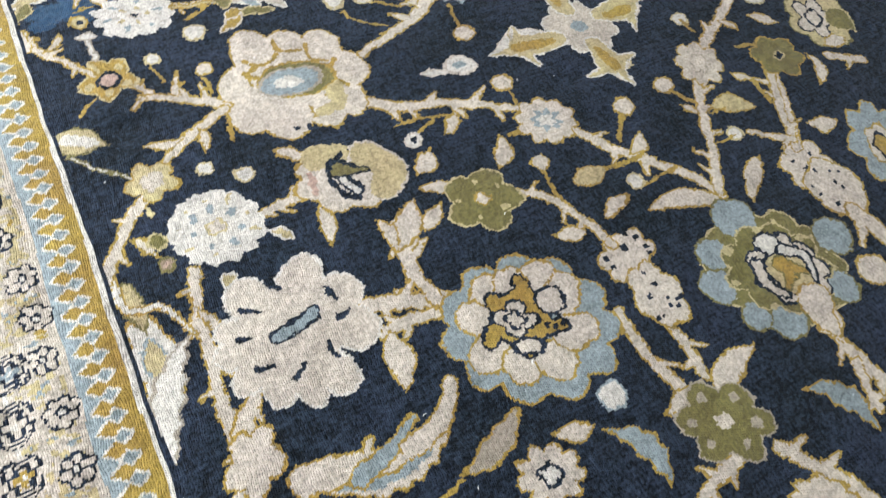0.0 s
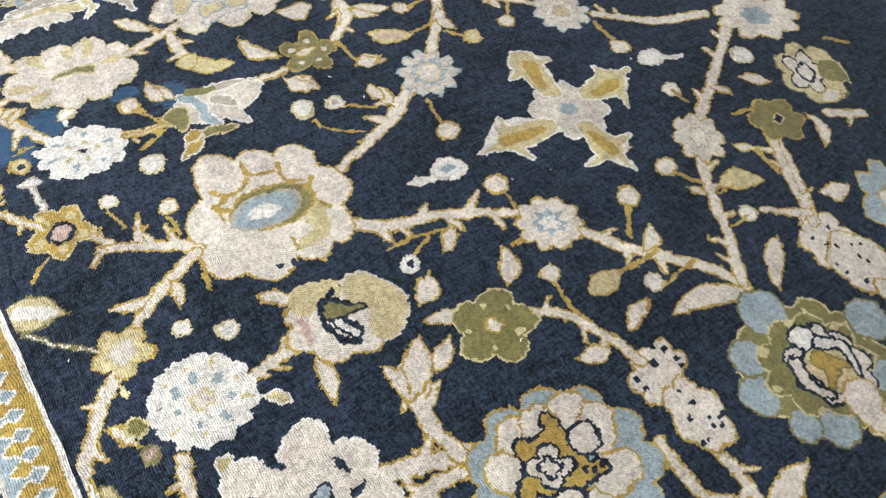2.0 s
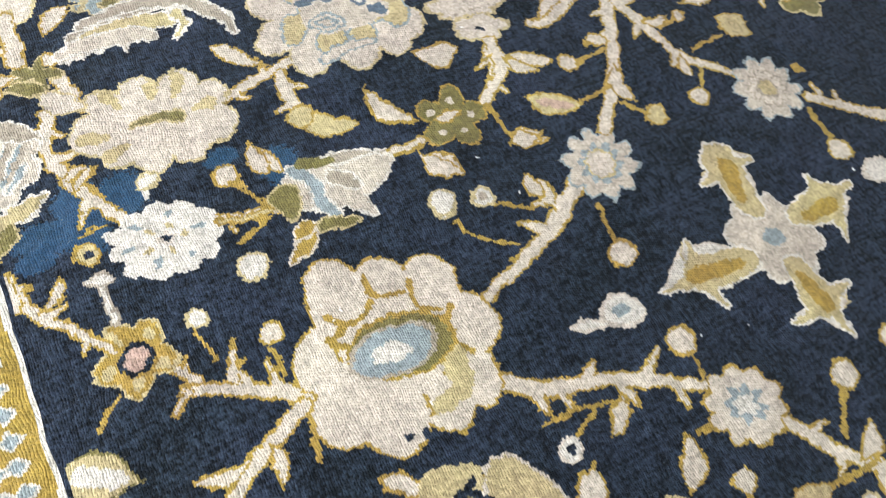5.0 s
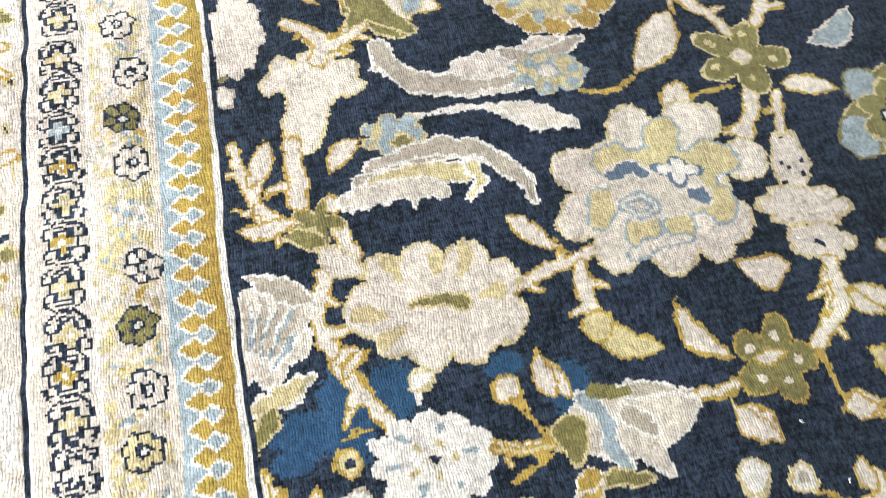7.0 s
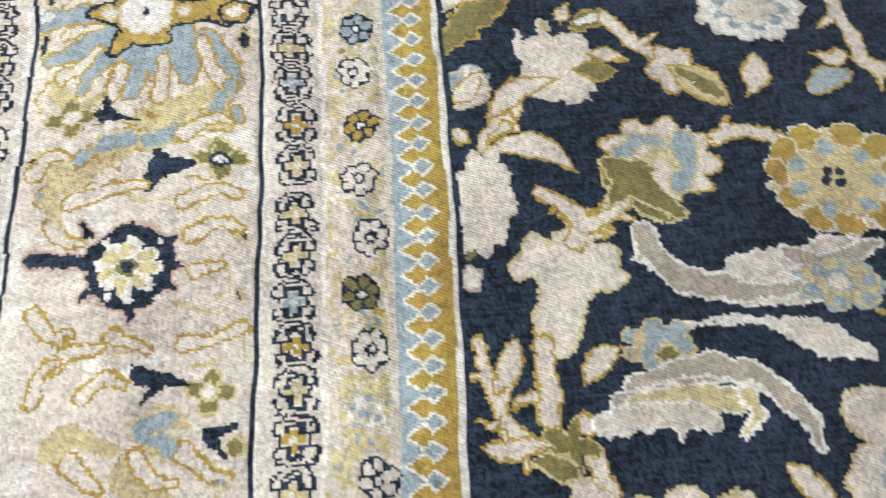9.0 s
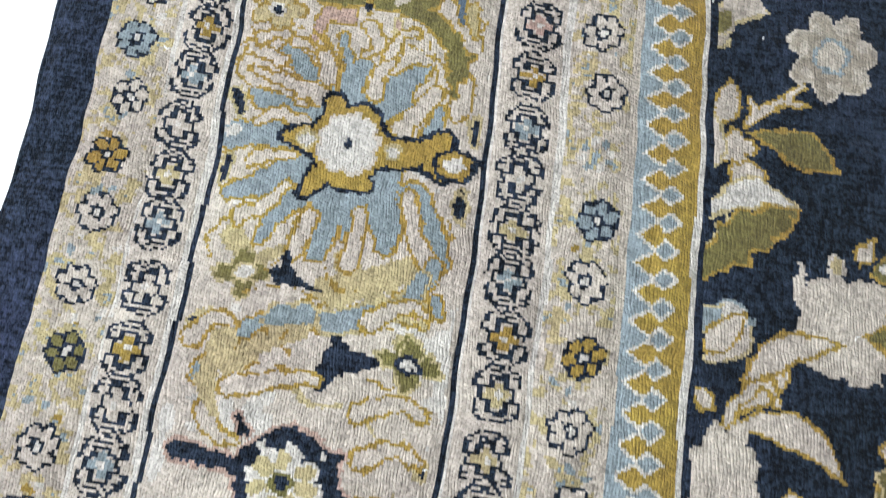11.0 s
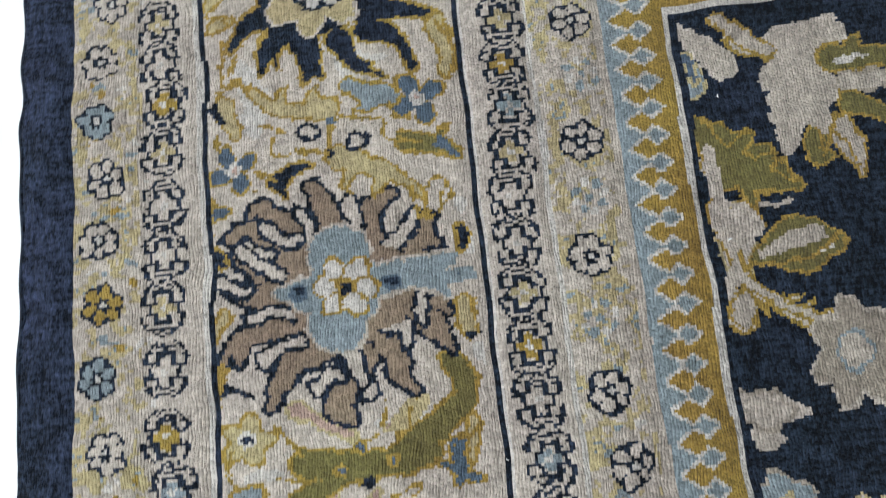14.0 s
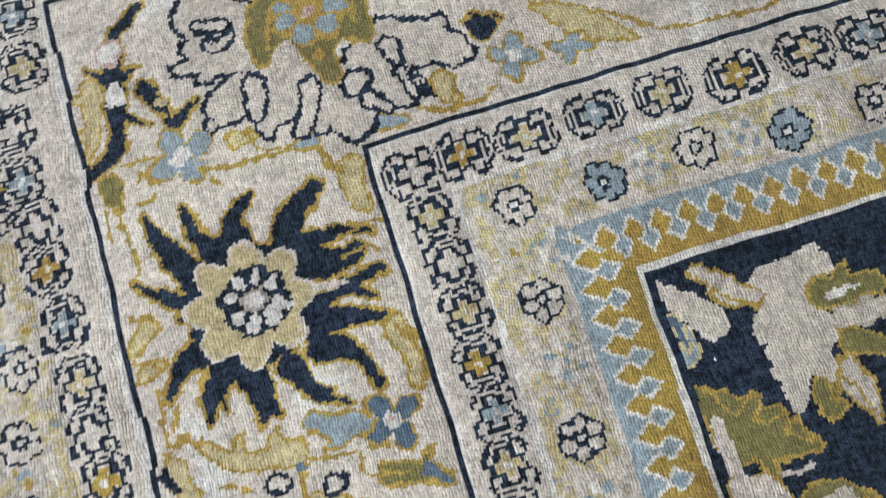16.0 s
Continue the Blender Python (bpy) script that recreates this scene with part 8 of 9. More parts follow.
spray(SAND, NAVY, (0.0836, 0.0514, (-0.2790, 0.3252), (-0.3267, 0.3587), (-0.3591, 0.3876)), (0.0341, 0.0287, (-0.3186, 0.3684), (-0.3472, 0.3900), (-0.3588, 0.4124)), (0.0337, 0.0169, (-0.3258, 0.3401), (-0.3623, 0.3517), (-0.3772, 0.3595)), (0.0314, 0.0157, (-0.3183, 0.3256), (-0.3546, 0.3371), (-0.3904, 0.3394)), (0.0167, 0.0112, (-0.3346, 0.3277), (-0.3743, 0.3253)), (0.0501, 0.0274, (-0.3071, 0.3040), (-0.3423, 0.2972), (-0.3630, 0.2919)), (0.0275, 0.0109, (-0.3386, 0.2901), (-0.3523, 0.2797), (-0.3758, 0.2737)), (0.0496, 0.0218, (-0.2880, 0.2919), (-0.3092, 0.2749), (-0.3237, 0.2619)), (0.0219, 0.0109, (-0.3158, 0.2711), (-0.3240, 0.2503)), (0.0495, 0.0272, (-0.2520, 0.2805), (-0.2632, 0.2604), (-0.2721, 0.2485)), (0.0327, 0.0272, (-0.2545, 0.2517), (-0.2474, 0.2378), (-0.2365, 0.2373)), (0.0497, 0.0218, (-0.2264, 0.2724), (-0.2311, 0.2561), (-0.2324, 0.2418)), (0.0501, 0.0330, (-0.2097, 0.2911), (-0.1975, 0.2752), (-0.1870, 0.2540)), (0.0330, 0.0164, (-0.1991, 0.2697), (-0.2005, 0.2464)), (0.0562, 0.0334, (-0.1894, 0.3028), (-0.1532, 0.2913), (-0.1343, 0.2792)), (0.0223, 0.0145, (-0.1446, 0.2825), (-0.1197, 0.2716)), (0.0224, 0.0136, (-0.1498, 0.3024), (-0.1360, 0.3103)), name="feathered_halo", label="pale grey feathered medallion with a navy edge")
spray(CREAM, NAVY, (0.0221, 0.0153, (-0.3240, 0.3033), (-0.3271, 0.2806), (-0.3318, 0.2732)), name="notch")
spray(CREAM, NAVY, (0.0220, 0.0152, (-0.2766, 0.2824), (-0.2796, 0.2655), (-0.2921, 0.2461)), name="notch")
spray(CREAM, NAVY, (0.0221, 0.0155, (-0.2341, 0.2748), (-0.2248, 0.2779)), name="notch")
spray(CREAM, NAVY, (0.0201, 0.0139, (-0.1902, 0.3000), (-0.1866, 0.2837)), name="notch")
spray(CREAM, NAVY, (0.0136, 0.0095, (-0.3557, 0.3557), (-0.3415, 0.3560), (-0.3319, 0.3604)), name="notch")
spray(CREAM, NAVY, (0.0136, 0.0096, (-0.3619, 0.3761), (-0.3350, 0.3706)), name="notch")
spray(CREAM, NAVY, (0.0142, 0.0099, (-0.2252, 0.2572), (-0.2071, 0.2426)), name="notch")
spray(CREAM, NAVY, (0.0122, 0.0084, (-0.1873, 0.2720), (-0.1784, 0.2454)), name="notch")
spray(NAVY, None, (0.0109, 0.0088, (-0.1708, 0.2429), (-0.1613, 0.2429)), name="leaf")
spray(STRAW, GOLD, (0.0220, 0.0142, (-0.1513, 0.2516), (-0.1530, 0.2373)), name="leaf")
spray(OLIVE, GOLD, (0.0513, 0.0225, (-0.2789, 0.3682), (-0.3006, 0.3504), (-0.3091, 0.3287)), (0.0514, 0.0225, (-0.2249, 0.3572), (-0.2192, 0.3368), (-0.2086, 0.3242)), (0.0453, 0.0167, (-0.2537, 0.3355), (-0.2547, 0.3114), (-0.2497, 0.2888)), (0.0342, 0.0229, (-0.2946, 0.3732), (-0.2879, 0.3773)), name="star", label="olive star flower with blue petals")
p = flower(-0.2553, 0.3607, 0.0428, 0.0399, -17.7, 8, GOLD, OLIVE, 0.1, name="flower")
spokes(p, -0.2553, 0.3607, 0.0411, 0.0388, -17.7, 7, 0.35, 0.95, 0.0194, BLUE, GOLD, start=12)
bud(-0.2556, 0.3595, 0.0080, PINK, GOLD, squash=1.0)
bud(-0.2556, 0.3141, 0.0084, GOLD, OLIVE, squash=1.0)
spray(GOLD, None, (0.0068, 0.0047, (-0.2924, 0.3601), (-0.3024, 0.3326)), name="scroll")
spray(GOLD, None, (0.0068, 0.0048, (-0.2134, 0.3535), (-0.2151, 0.3355)), name="scroll")
p = flower(-0.4491, 0.3762, 0.0124, 0.0124, -17.5, 0, IVORY, PINK, 0, name="flower")
spray(NAVY, GOLD, (0.0170, 0.0079, (-0.1040, 0.3032), (-0.0824, 0.2993)), name="leaf")

p = flower(-0.0806, 0.2561, 0.0269, 0.0243, -17.6, 4, BLUE, GOLD, 0.34, rings=((0.34, 4, 0.1, IVORY, BLUE), ))
p = flower(-0.0255, 0.2477, 0.0215, 0.0174, -17.6, 4, BLUE, GOLD, 0.34)
leaf(-0.1161, 0.3009, -0.0851, 0.291, 0.031, NAVY, GOLD)
stem(0.0043, (-0.0391, 0.2917), (-0.0054, 0.2565), (0.0408, 0.2418), colour=GOLD, line=None, name="scroll")
leaf(-0.0476, 0.3006, 0.0388, 0.2363, 0.0308, STRAW, GOLD, teeth=5)
stem(0.0043, (0.0075, 0.2769), (0.0787, 0.2358), (0.1919, 0.2304), colour=GOLD, line=None, name="scroll")

# main border: navy rosette
spray(STRAW, None, (0.0326, 0.0211, (-0.3609, -1.2453), (-0.3333, -1.2713), (-0.3326, -1.3031)), name="patch")
spray(STRAW, None, (0.0227, 0.0113, (-0.3293, -1.1940), (-0.3069, -1.2060)), name="patch")
spray(STRAW, None, (0.0261, 0.0160, (-0.2849, -1.3211), (-0.2740, -1.2913)), name="patch")
spray(SAND, None, (0.0536, 0.0358, (-0.3824, -1.1084), (-0.3249, -1.1171)), name="patch")
spray(SAND, None, (0.0373, 0.0248, (-0.3021, -1.0506), (-0.2784, -1.0671)), name="patch")
spray(OLIVE, None, (0.0210, 0.0106, (-0.3750, -1.2964), (-0.3650, -1.2823)), (0.0241, 0.0138, (-0.3483, -1.3110), (-0.3328, -1.2979), (-0.3222, -1.2943)), name="leaf")
spray(BLUE, STRAW, (0.0230, 0.0169, (-0.3532, -0.9011), (-0.3156, -0.8917), (-0.2871, -0.8732), (-0.2773, -0.8516)), name="arc")
spray(BLUE, STRAW, (0.0228, 0.0176, (-0.4030, -0.9014), (-0.3720, -0.8984)), name="arc")
spray(BLUE, STRAW, (0.0192, 0.0142, (-0.3236, -1.1977), (-0.3512, -1.2049), (-0.3288, -1.2225), (-0.3012, -1.2380), (-0.2738, -1.2616)), name="arc")
spray(NAVY, PINK, (0.0930, 0.0927, (-0.3674, -1.0409), (-0.3650, -1.0426)), (0.0187, 0.0050, (-0.3319, -1.0429), (-0.3093, -1.0475)), (0.0152, 0.0051, (-0.3323, -1.0196), (-0.3216, -1.0145)), (0.0147, 0.0049, (-0.3315, -1.0657), (-0.3196, -1.0739)), (0.0152, 0.0089, (-0.3657, -1.0013), (-0.3659, -0.9959)), (0.0145, 0.0084, (-0.3660, -1.0860), (-0.3668, -1.0953)), (0.0126, 0.0089, (-0.4104, -1.0015), (-0.4168, -0.9939)), (0.0121, 0.0085, (-0.4072, -1.0672), (-0.4127, -1.0727)), (0.0149, 0.0184, (-0.4088, -1.0348), (-0.4441, -1.0296), (-0.4675, -1.0275)), name="rosette", label="navy square rosette with an ivory and straw flower")
bud(-0.3653, -1.0128, 0.0044, IVORY, None, squash=1.0)
bud(-0.3384, -1.0154, 0.0044, IVORY, None, squash=1.0)
bud(-0.3371, -1.0777, 0.0043, IVORY, None, squash=1.0)
bud(-0.3692, -1.0761, 0.0042, IVORY, None, squash=1.0)
bud(-0.3921, -1.0122, 0.0044, IVORY, None, squash=1.0)
bud(-0.3897, -1.0711, 0.0043, IVORY, None, squash=1.0)
p = flower(-0.3674, -1.0429, 0.0360, 0.0322, -8.4, 8, IVORY, None, 0.14, name="flower")
spokes(p, -0.3674, -1.0429, 0.0347, 0.0310, -8.4, 7, 0.35, 0.9, 0.0136, STRAW, None, start=0)
p = flower(-0.3662, -1.0424, 0.0093, 0.0087, -8.4, 5, NAVY, OLIVE, 0.1, name="flower")
p = flower(-0.2746, -0.9283, 0.0298, 0.0230, -8.2, 4, OLIVE, STRAW, 0.3, rings=((0.34, 4, 0.1, IVORY, NAVY), ), name="flower")
p = flower(-0.2857, -1.1756, 0.0254, 0.0219, -8.8, 4, OLIVE, STRAW, 0.3, rings=((0.36, 4, 0.1, IVORY, STRAW), ), name="flower")
spray(NAVY, None, (0.0239, 0.0053, (-0.3400, -0.9341), (-0.3040, -0.9321)), (0.0174, 0.0081, (-0.3371, -0.9252), (-0.3435, -0.9149)), (0.0173, 0.0052, (-0.3399, -0.9391), (-0.3518, -0.9565)), name="leaf")
spray(NAVY, None, (0.0197, 0.0046, (-0.3525, -1.1553), (-0.3072, -1.1681)), (0.0116, 0.0046, (-0.3526, -1.1523), (-0.3596, -1.1453)), (0.0150, 0.0046, (-0.3354, -1.1668), (-0.3491, -1.1793)), name="leaf")
spray(NAVY, None, (0.0146, 0.0079, (-0.2846, -1.2180), (-0.2651, -1.2107)), (0.0123, 0.0044, (-0.2819, -1.2241), (-0.2709, -1.2371)), name="leaf")
bud(-0.2614, -1.2301, 0.0089, OLIVE, STRAW, squash=1.0)
spray(NAVY, STRAW, (0.0103, 0.0076, (-0.2538, -1.0143), (-0.2527, -1.0232)), name="leaf")
spray(NAVY, STRAW, (0.0086, 0.0061, (-0.2577, -1.0779), (-0.2560, -1.0859)), name="leaf")
spray(NAVY, STRAW, (0.0133, 0.0088, (-0.2502, -0.7718), (-0.2491, -0.7883)), name="leaf")
spray(STRAW, None, (0.0055, 0.0039, (-0.3284, -0.8824), (-0.3031, -0.8709), (-0.2839, -0.8774)), name="scroll")
spray(STRAW, None, (0.0052, 0.0036, (-0.3148, -0.9745), (-0.2902, -0.9987), (-0.2719, -0.9945)), name="scroll")
spray(STRAW, None, (0.0050, 0.0034, (-0.2722, -1.0418), (-0.2665, -1.0689), (-0.2843, -1.0855)), name="scroll")
spray(STRAW, None, (0.0049, 0.0034, (-0.3195, -1.0866), (-0.2844, -1.0982), (-0.2667, -1.0945)), name="scroll")
spray(STRAW, None, (0.0048, 0.0033, (-0.3018, -1.1206), (-0.2787, -1.1363)), name="scroll")
spray(STRAW, None, (0.0048, 0.0033, (-0.2540, -1.1090), (-0.2528, -1.1464)), name="scroll")
spray(STRAW, None, (0.0047, 0.0033, (-0.3016, -1.1511), (-0.2730, -1.1463)), name="scroll")
spray(STRAW, None, (0.0044, 0.0031, (-0.3503, -1.2359), (-0.3342, -1.2273), (-0.3453, -1.2200)), name="scroll")
spray(STRAW, None, (0.0043, 0.0030, (-0.2793, -1.2743), (-0.2822, -1.3059)), name="scroll")
spray(STRAW, None, (0.0043, 0.0030, (-0.2576, -1.2777), (-0.2553, -1.2996)), name="scroll")
spray(STRAW, None, (0.0042, 0.0029, (-0.3167, -1.3109), (-0.3007, -1.3289)), name="scroll")
spray(STRAW, None, (0.0052, 0.0037, (-0.3762, -0.9586), (-0.3574, -0.9752), (-0.3332, -0.9718)), name="scroll")
spray(STRAW, None, (0.0047, 0.0033, (-0.3758, -1.1338), (-0.3532, -1.1312)), name="scroll")
spray(STRAW, None, (0.0045, 0.0032, (-0.3294, -1.1882), (-0.3014, -1.1983)), name="scroll")
spray(CREAM, GOLD, (0.0187, 0.0085, (-0.4743, -0.9300), (-0.4554, -0.9083), (-0.4372, -0.9132)), name="leaf")
spray(CREAM, GOLD, (0.0220, 0.0101, (-0.4304, -0.9662), (-0.3901, -0.9568), (-0.3578, -0.9530)), name="leaf")
spray(CREAM, GOLD, (0.0181, 0.0080, (-0.4518, -0.9897), (-0.4331, -1.0100), (-0.4156, -1.0146)), name="leaf")
spray(CREAM, GOLD, (0.0197, 0.0090, (-0.3128, -0.9763), (-0.2834, -0.9626), (-0.2565, -0.9714)), name="leaf")
spray(CREAM, GOLD, (0.0180, 0.0082, (-0.3062, -1.0149), (-0.2801, -1.0015), (-0.2566, -1.0098)), name="leaf")
spray(CREAM, GOLD, (0.0153, 0.0069, (-0.2998, -1.0523), (-0.2712, -1.0488)), name="leaf")
spray(CREAM, GOLD, (0.0169, 0.0075, (-0.4606, -1.0851), (-0.4366, -1.1100), (-0.4178, -1.1061)), name="leaf")
spray(CREAM, GOLD, (0.0185, 0.0085, (-0.4399, -1.1376), (-0.4194, -1.1228), (-0.3892, -1.1267)), name="leaf")
spray(CREAM, GOLD, (0.0167, 0.0075, (-0.3816, -1.1150), (-0.3593, -1.1227), (-0.3452, -1.1324)), name="leaf")
spray(CREAM, GOLD, (0.0189, 0.0086, (-0.3096, -1.1273), (-0.2820, -1.1241), (-0.2514, -1.1155)), name="leaf")
spray(CREAM, GOLD, (0.0159, 0.0074, (-0.4532, -1.1688), (-0.4498, -1.1476), (-0.4349, -1.1325)), name="leaf")
spray(CREAM, GOLD, (0.0182, 0.0083, (-0.4055, -1.1679), (-0.3850, -1.1536), (-0.3674, -1.1607)), name="leaf")
spray(CREAM, GOLD, (0.0205, 0.0090, (-0.4170, -1.2293), (-0.4005, -1.2435), (-0.3843, -1.2575)), name="leaf")
spray(CREAM, GOLD, (0.0186, 0.0082, (-0.3546, -1.2302), (-0.3382, -1.2520), (-0.3172, -1.2590)), name="leaf")
spray(CREAM, GOLD, (0.0177, 0.0078, (-0.3075, -1.2296), (-0.2862, -1.2520), (-0.2678, -1.2562)), name="leaf")
spray(CREAM, GOLD, (0.0194, 0.0088, (-0.3145, -0.8962), (-0.2903, -0.8774), (-0.2655, -0.8829)), name="leaf")
spray(STRAW, None, (0.0250, 0.0120, (-0.4451, -0.9259), (-0.4538, -0.9642), (-0.4402, -0.9908)), name="patch")
spray(STRAW, None, (0.0257, 0.0154, (-0.4334, -1.2176), (-0.4136, -1.2041), (-0.3758, -1.2231)), name="patch")

CLIP[:] = True
# ---- guard stripes of the long side and the corner ----
IN, OUTER = BAND["inner_guard"], BAND["outer_guard"]
IN_S, OUT_S = BAND["inner_scroll_guard"], BAND["outer_scroll_guard"]
rosette(-0.1223, -0.7728, 0.0213, BLUE, 6, IN)
rosette(-0.1288, -0.8328, 0.0213, CREAM, 7, IN)
rosette(-0.123, -0.8995, 0.0213, GOLD, 6, IN)
rosette(-0.1299, -0.9658, 0.0213, CREAM, 7, IN)
rosette(-0.1217, -1.031, 0.0213, CREAM, 7, IN)
rosette(-0.1341, -1.091, 0.0213, OLIVE, 6, IN)
rosette(-0.1291, -1.1494, 0.0213, CREAM, 7, IN)
rosette(-0.1287, -1.2721, 0.0213, CREAM, 6, IN)
rosette(-0.1398, -1.3351, 0.0213, OLIVE, 7, IN)
rosette(-0.1349, -1.4003, 0.0213, CREAM, 7, IN)
rosette(-0.1458, -1.4583, 0.0213, STRAW, 7, IN)
rosette(-0.1323, -1.9375, 0.0213, CREAM, 7, IN)
rosette(-0.1269, -1.9987, 0.0213, CREAM, 7, IN)
rosette(-0.1338, -2.0581, 0.0213, CREAM, 6, IN)
rosette(-0.1271, -2.1302, 0.0213, CREAM, 7, IN)
rosette(-0.1271, -2.203, 0.0213, CREAM, 6, IN)
rosette(-0.1396, -0.3285, 0.0213, CREAM, 6, IN)
rosette(-0.1305, -0.3927, 0.0213, CREAM, 6, IN)
rosette(-0.1376, -0.4521, 0.0213, GOLD, 7, IN)
rosette(-0.1265, -0.5169, 0.0213, CREAM, 6, IN)
rosette(-0.1338, -0.5833, 0.0213, CREAM, 7, IN)
rosette(-0.1258, -0.6469, 0.0213, CREAM, 7, IN)
rosette(-0.1287, 0.0274, 0.0213, CREAM, 6, IN)
rosette(-0.1345, -0.0952, 0.0213, CREAM, 6, IN)
rosette(-0.1409, -0.2054, 0.0213, CREAM, 7, IN)
rosette(-0.1253, 0.1168, 0.0213, CREAM, 7, IN)
rosette(-0.0389, 0.1137, 0.0213, BLUE, 7, IN)
rosette(0.051, 0.1177, 0.0213, CREAM, 7, IN)
rosette(0.1396, 0.1087, 0.0213, BLUE, 7, IN)
rosette(0.2249, 0.1107, 0.0213, CREAM, 7, IN)
faint_rosette(-0.1382, -1.209, IN)
faint_rosette(-0.1298, -0.7097, IN)
faint_rosette(-0.1244, -0.03, IN)
faint_rosette(-0.1333, -0.1512, IN)
faint_rosette(-0.1415, -0.2642, IN)
faint_rosette(-0.1002, 0.0704, IN)
faint_rosette(0.0057, 0.1149, IN)
faint_rosette(0.0947, 0.1154, IN)
rosette(-0.6063, -0.2729, 0.0205, BLUE, 6, OUTER)
rosette(-0.596, -0.3405, 0.0205, CREAM, 7, OUTER)
rosette(-0.5984, -0.4059, 0.0205, CREAM, 6, OUTER)
rosette(-0.5873, -0.4713, 0.0205, OLIVE, 6, OUTER)
rosette(-0.594, -0.5319, 0.0205, CREAM, 7, OUTER)
rosette(-0.5828, -0.5923, 0.0205, CREAM, 6, OUTER)
rosette(-0.5906, -0.6511, 0.0205, BLUE, 7, OUTER)
rosette(-0.5834, -0.7121, 0.0205, CREAM, 6, OUTER)
rosette(-0.5909, -0.7729, 0.0205, GOLD, 6, OUTER)
rosette(-0.5856, -0.8295, 0.0205, CREAM, 7, OUTER)
rosette(-0.5907, -0.8966, 0.0205, CREAM, 7, OUTER)
rosette(-0.5831, -0.9592, 0.0205, OLIVE, 6, OUTER)
rosette(-0.6016, 0.0425, 0.0205, CREAM, 7, OUTER)
rosette(-0.6047, -0.021, 0.0205, BLUE, 7, OUTER)
rosette(-0.5964, -0.0808, 0.0205, CREAM, 6, OUTER)
rosette(-0.6051, -0.1423, 0.0205, CREAM, 7, OUTER)
rosette(-0.5998, -0.2058, 0.0205, GOLD, 6, OUTER)
rosette(-0.6098, 0.1809, 0.0205, CREAM, 7, OUTER)
faint_rosette(-0.6061, 0.1149, OUTER)
scroll_unit(-0.2035, -1.2322, False, GOLD, IN_S)
scroll_unit(-0.2079, -1.2773, False, STRAW, IN_S)
scroll_unit(-0.2071, -1.3288, False, STRAW, IN_S)
scroll_unit(-0.2106, -1.3703, False, GOLD, IN_S)
scroll_unit(-0.2081, -1.4165, False, STRAW, IN_S)
scroll_unit(-0.2084, -1.4618, False, CREAM, IN_S)
scroll_unit(-0.195, -0.7977, False, GOLD, IN_S)
scroll_unit(-0.1962, -0.8421, False, BLUE, IN_S)
scroll_unit(-0.1945, -0.8937, False, GOLD, IN_S)
scroll_unit(-0.1959, -0.9435, False, STRAW, IN_S)
scroll_unit(-0.1992, -0.9989, False, STRAW, IN_S)
scroll_unit(-0.1988, -1.046, False, STRAW, IN_S)
scroll_unit(-0.203, -1.0937, False, BLUE, IN_S)
scroll_unit(-0.2031, -1.1398, False, GOLD, IN_S)
scroll_unit(-0.2027, -1.1841, False, STRAW, IN_S)
scroll_unit(-0.204, -1.2291, False, GOLD, IN_S)
scroll_unit(-0.1964, -0.5854, False, PINK, IN_S)
scroll_unit(-0.1973, -0.6394, False, GOLD, IN_S)
scroll_unit(-0.1985, -0.6944, False, BLUE, IN_S)
scroll_unit(-0.1984, -0.7449, False, CREAM, IN_S)
scroll_unit(-0.1983, -0.7938, False, STRAW, IN_S)
scroll_unit(-0.1982, -0.8412, False, BLUE, IN_S)
scroll_unit(-0.2032, -0.3301, False, CREAM, IN_S)
scroll_unit(-0.2009, -0.3802, False, BLUE, IN_S)
scroll_unit(-0.2003, -0.4316, False, STRAW, IN_S)
scroll_unit(-0.1992, -0.4777, False, OLIVE, IN_S)
scroll_unit(-0.197, -0.5271, False, CREAM, IN_S)
scroll_unit(-0.1985, -0.053, False, BLUE, IN_S)
scroll_unit(-0.2012, -0.0986, False, STRAW, IN_S)
scroll_unit(-0.2063, -0.1417, False, CREAM, IN_S)
scroll_unit(-0.2064, -0.1864, False, CREAM, IN_S)
scroll_unit(-0.2068, -0.233, False, STRAW, IN_S)
scroll_unit(-0.2051, -0.2816, False, GOLD, IN_S)
scroll_unit(-0.2001, 0.1291, False, STRAW, IN_S)
scroll_unit(-0.1982, 0.0831, False, CREAM, IN_S)
scroll_unit(-0.1962, 0.0386, False, STRAW, IN_S)
scroll_unit(-0.1978, -0.0077, False, GOLD, IN_S)
scroll_unit(-0.1725, -2.0583, False, BLUE, IN_S)
scroll_unit(-0.1778, -2.1227, False, CREAM, IN_S)
scroll_unit(-0.183, -2.1862, False, GOLD, IN_S)
scroll_unit(-0.2026, 0.1748, True, CREAM, IN_S)
scroll_unit(-0.1552, 0.177, True, GOLD, IN_S)
scroll_unit(-0.0946, 0.1763, True, STRAW, IN_S)
scroll_unit(-0.0276, 0.1771, True, BLUE, IN_S)
scroll_unit(0.0405, 0.179, True, STRAW, IN_S)
scroll_unit(0.1111, 0.1744, True, GOLD, IN_S)
scroll_unit(0.1812, 0.176, True, STRAW, IN_S)
scroll_unit(0.2436, 0.1742, True, BLUE, IN_S)
scroll_unit(-0.543, -0.33, False, GOLD, OUT_S)
scroll_unit(-0.5373, -0.3796, False, BLUE, OUT_S)
scroll_unit(-0.5336, -0.4318, False, STRAW, OUT_S)
scroll_unit(-0.5292, -0.479, False, OLIVE, OUT_S)
scroll_unit(-0.5274, -0.5271, False, CREAM, OUT_S)
scroll_unit(-0.5251, -0.58, False, PINK, OUT_S)
scroll_unit(-0.5228, -0.6312, False, GOLD, OUT_S)
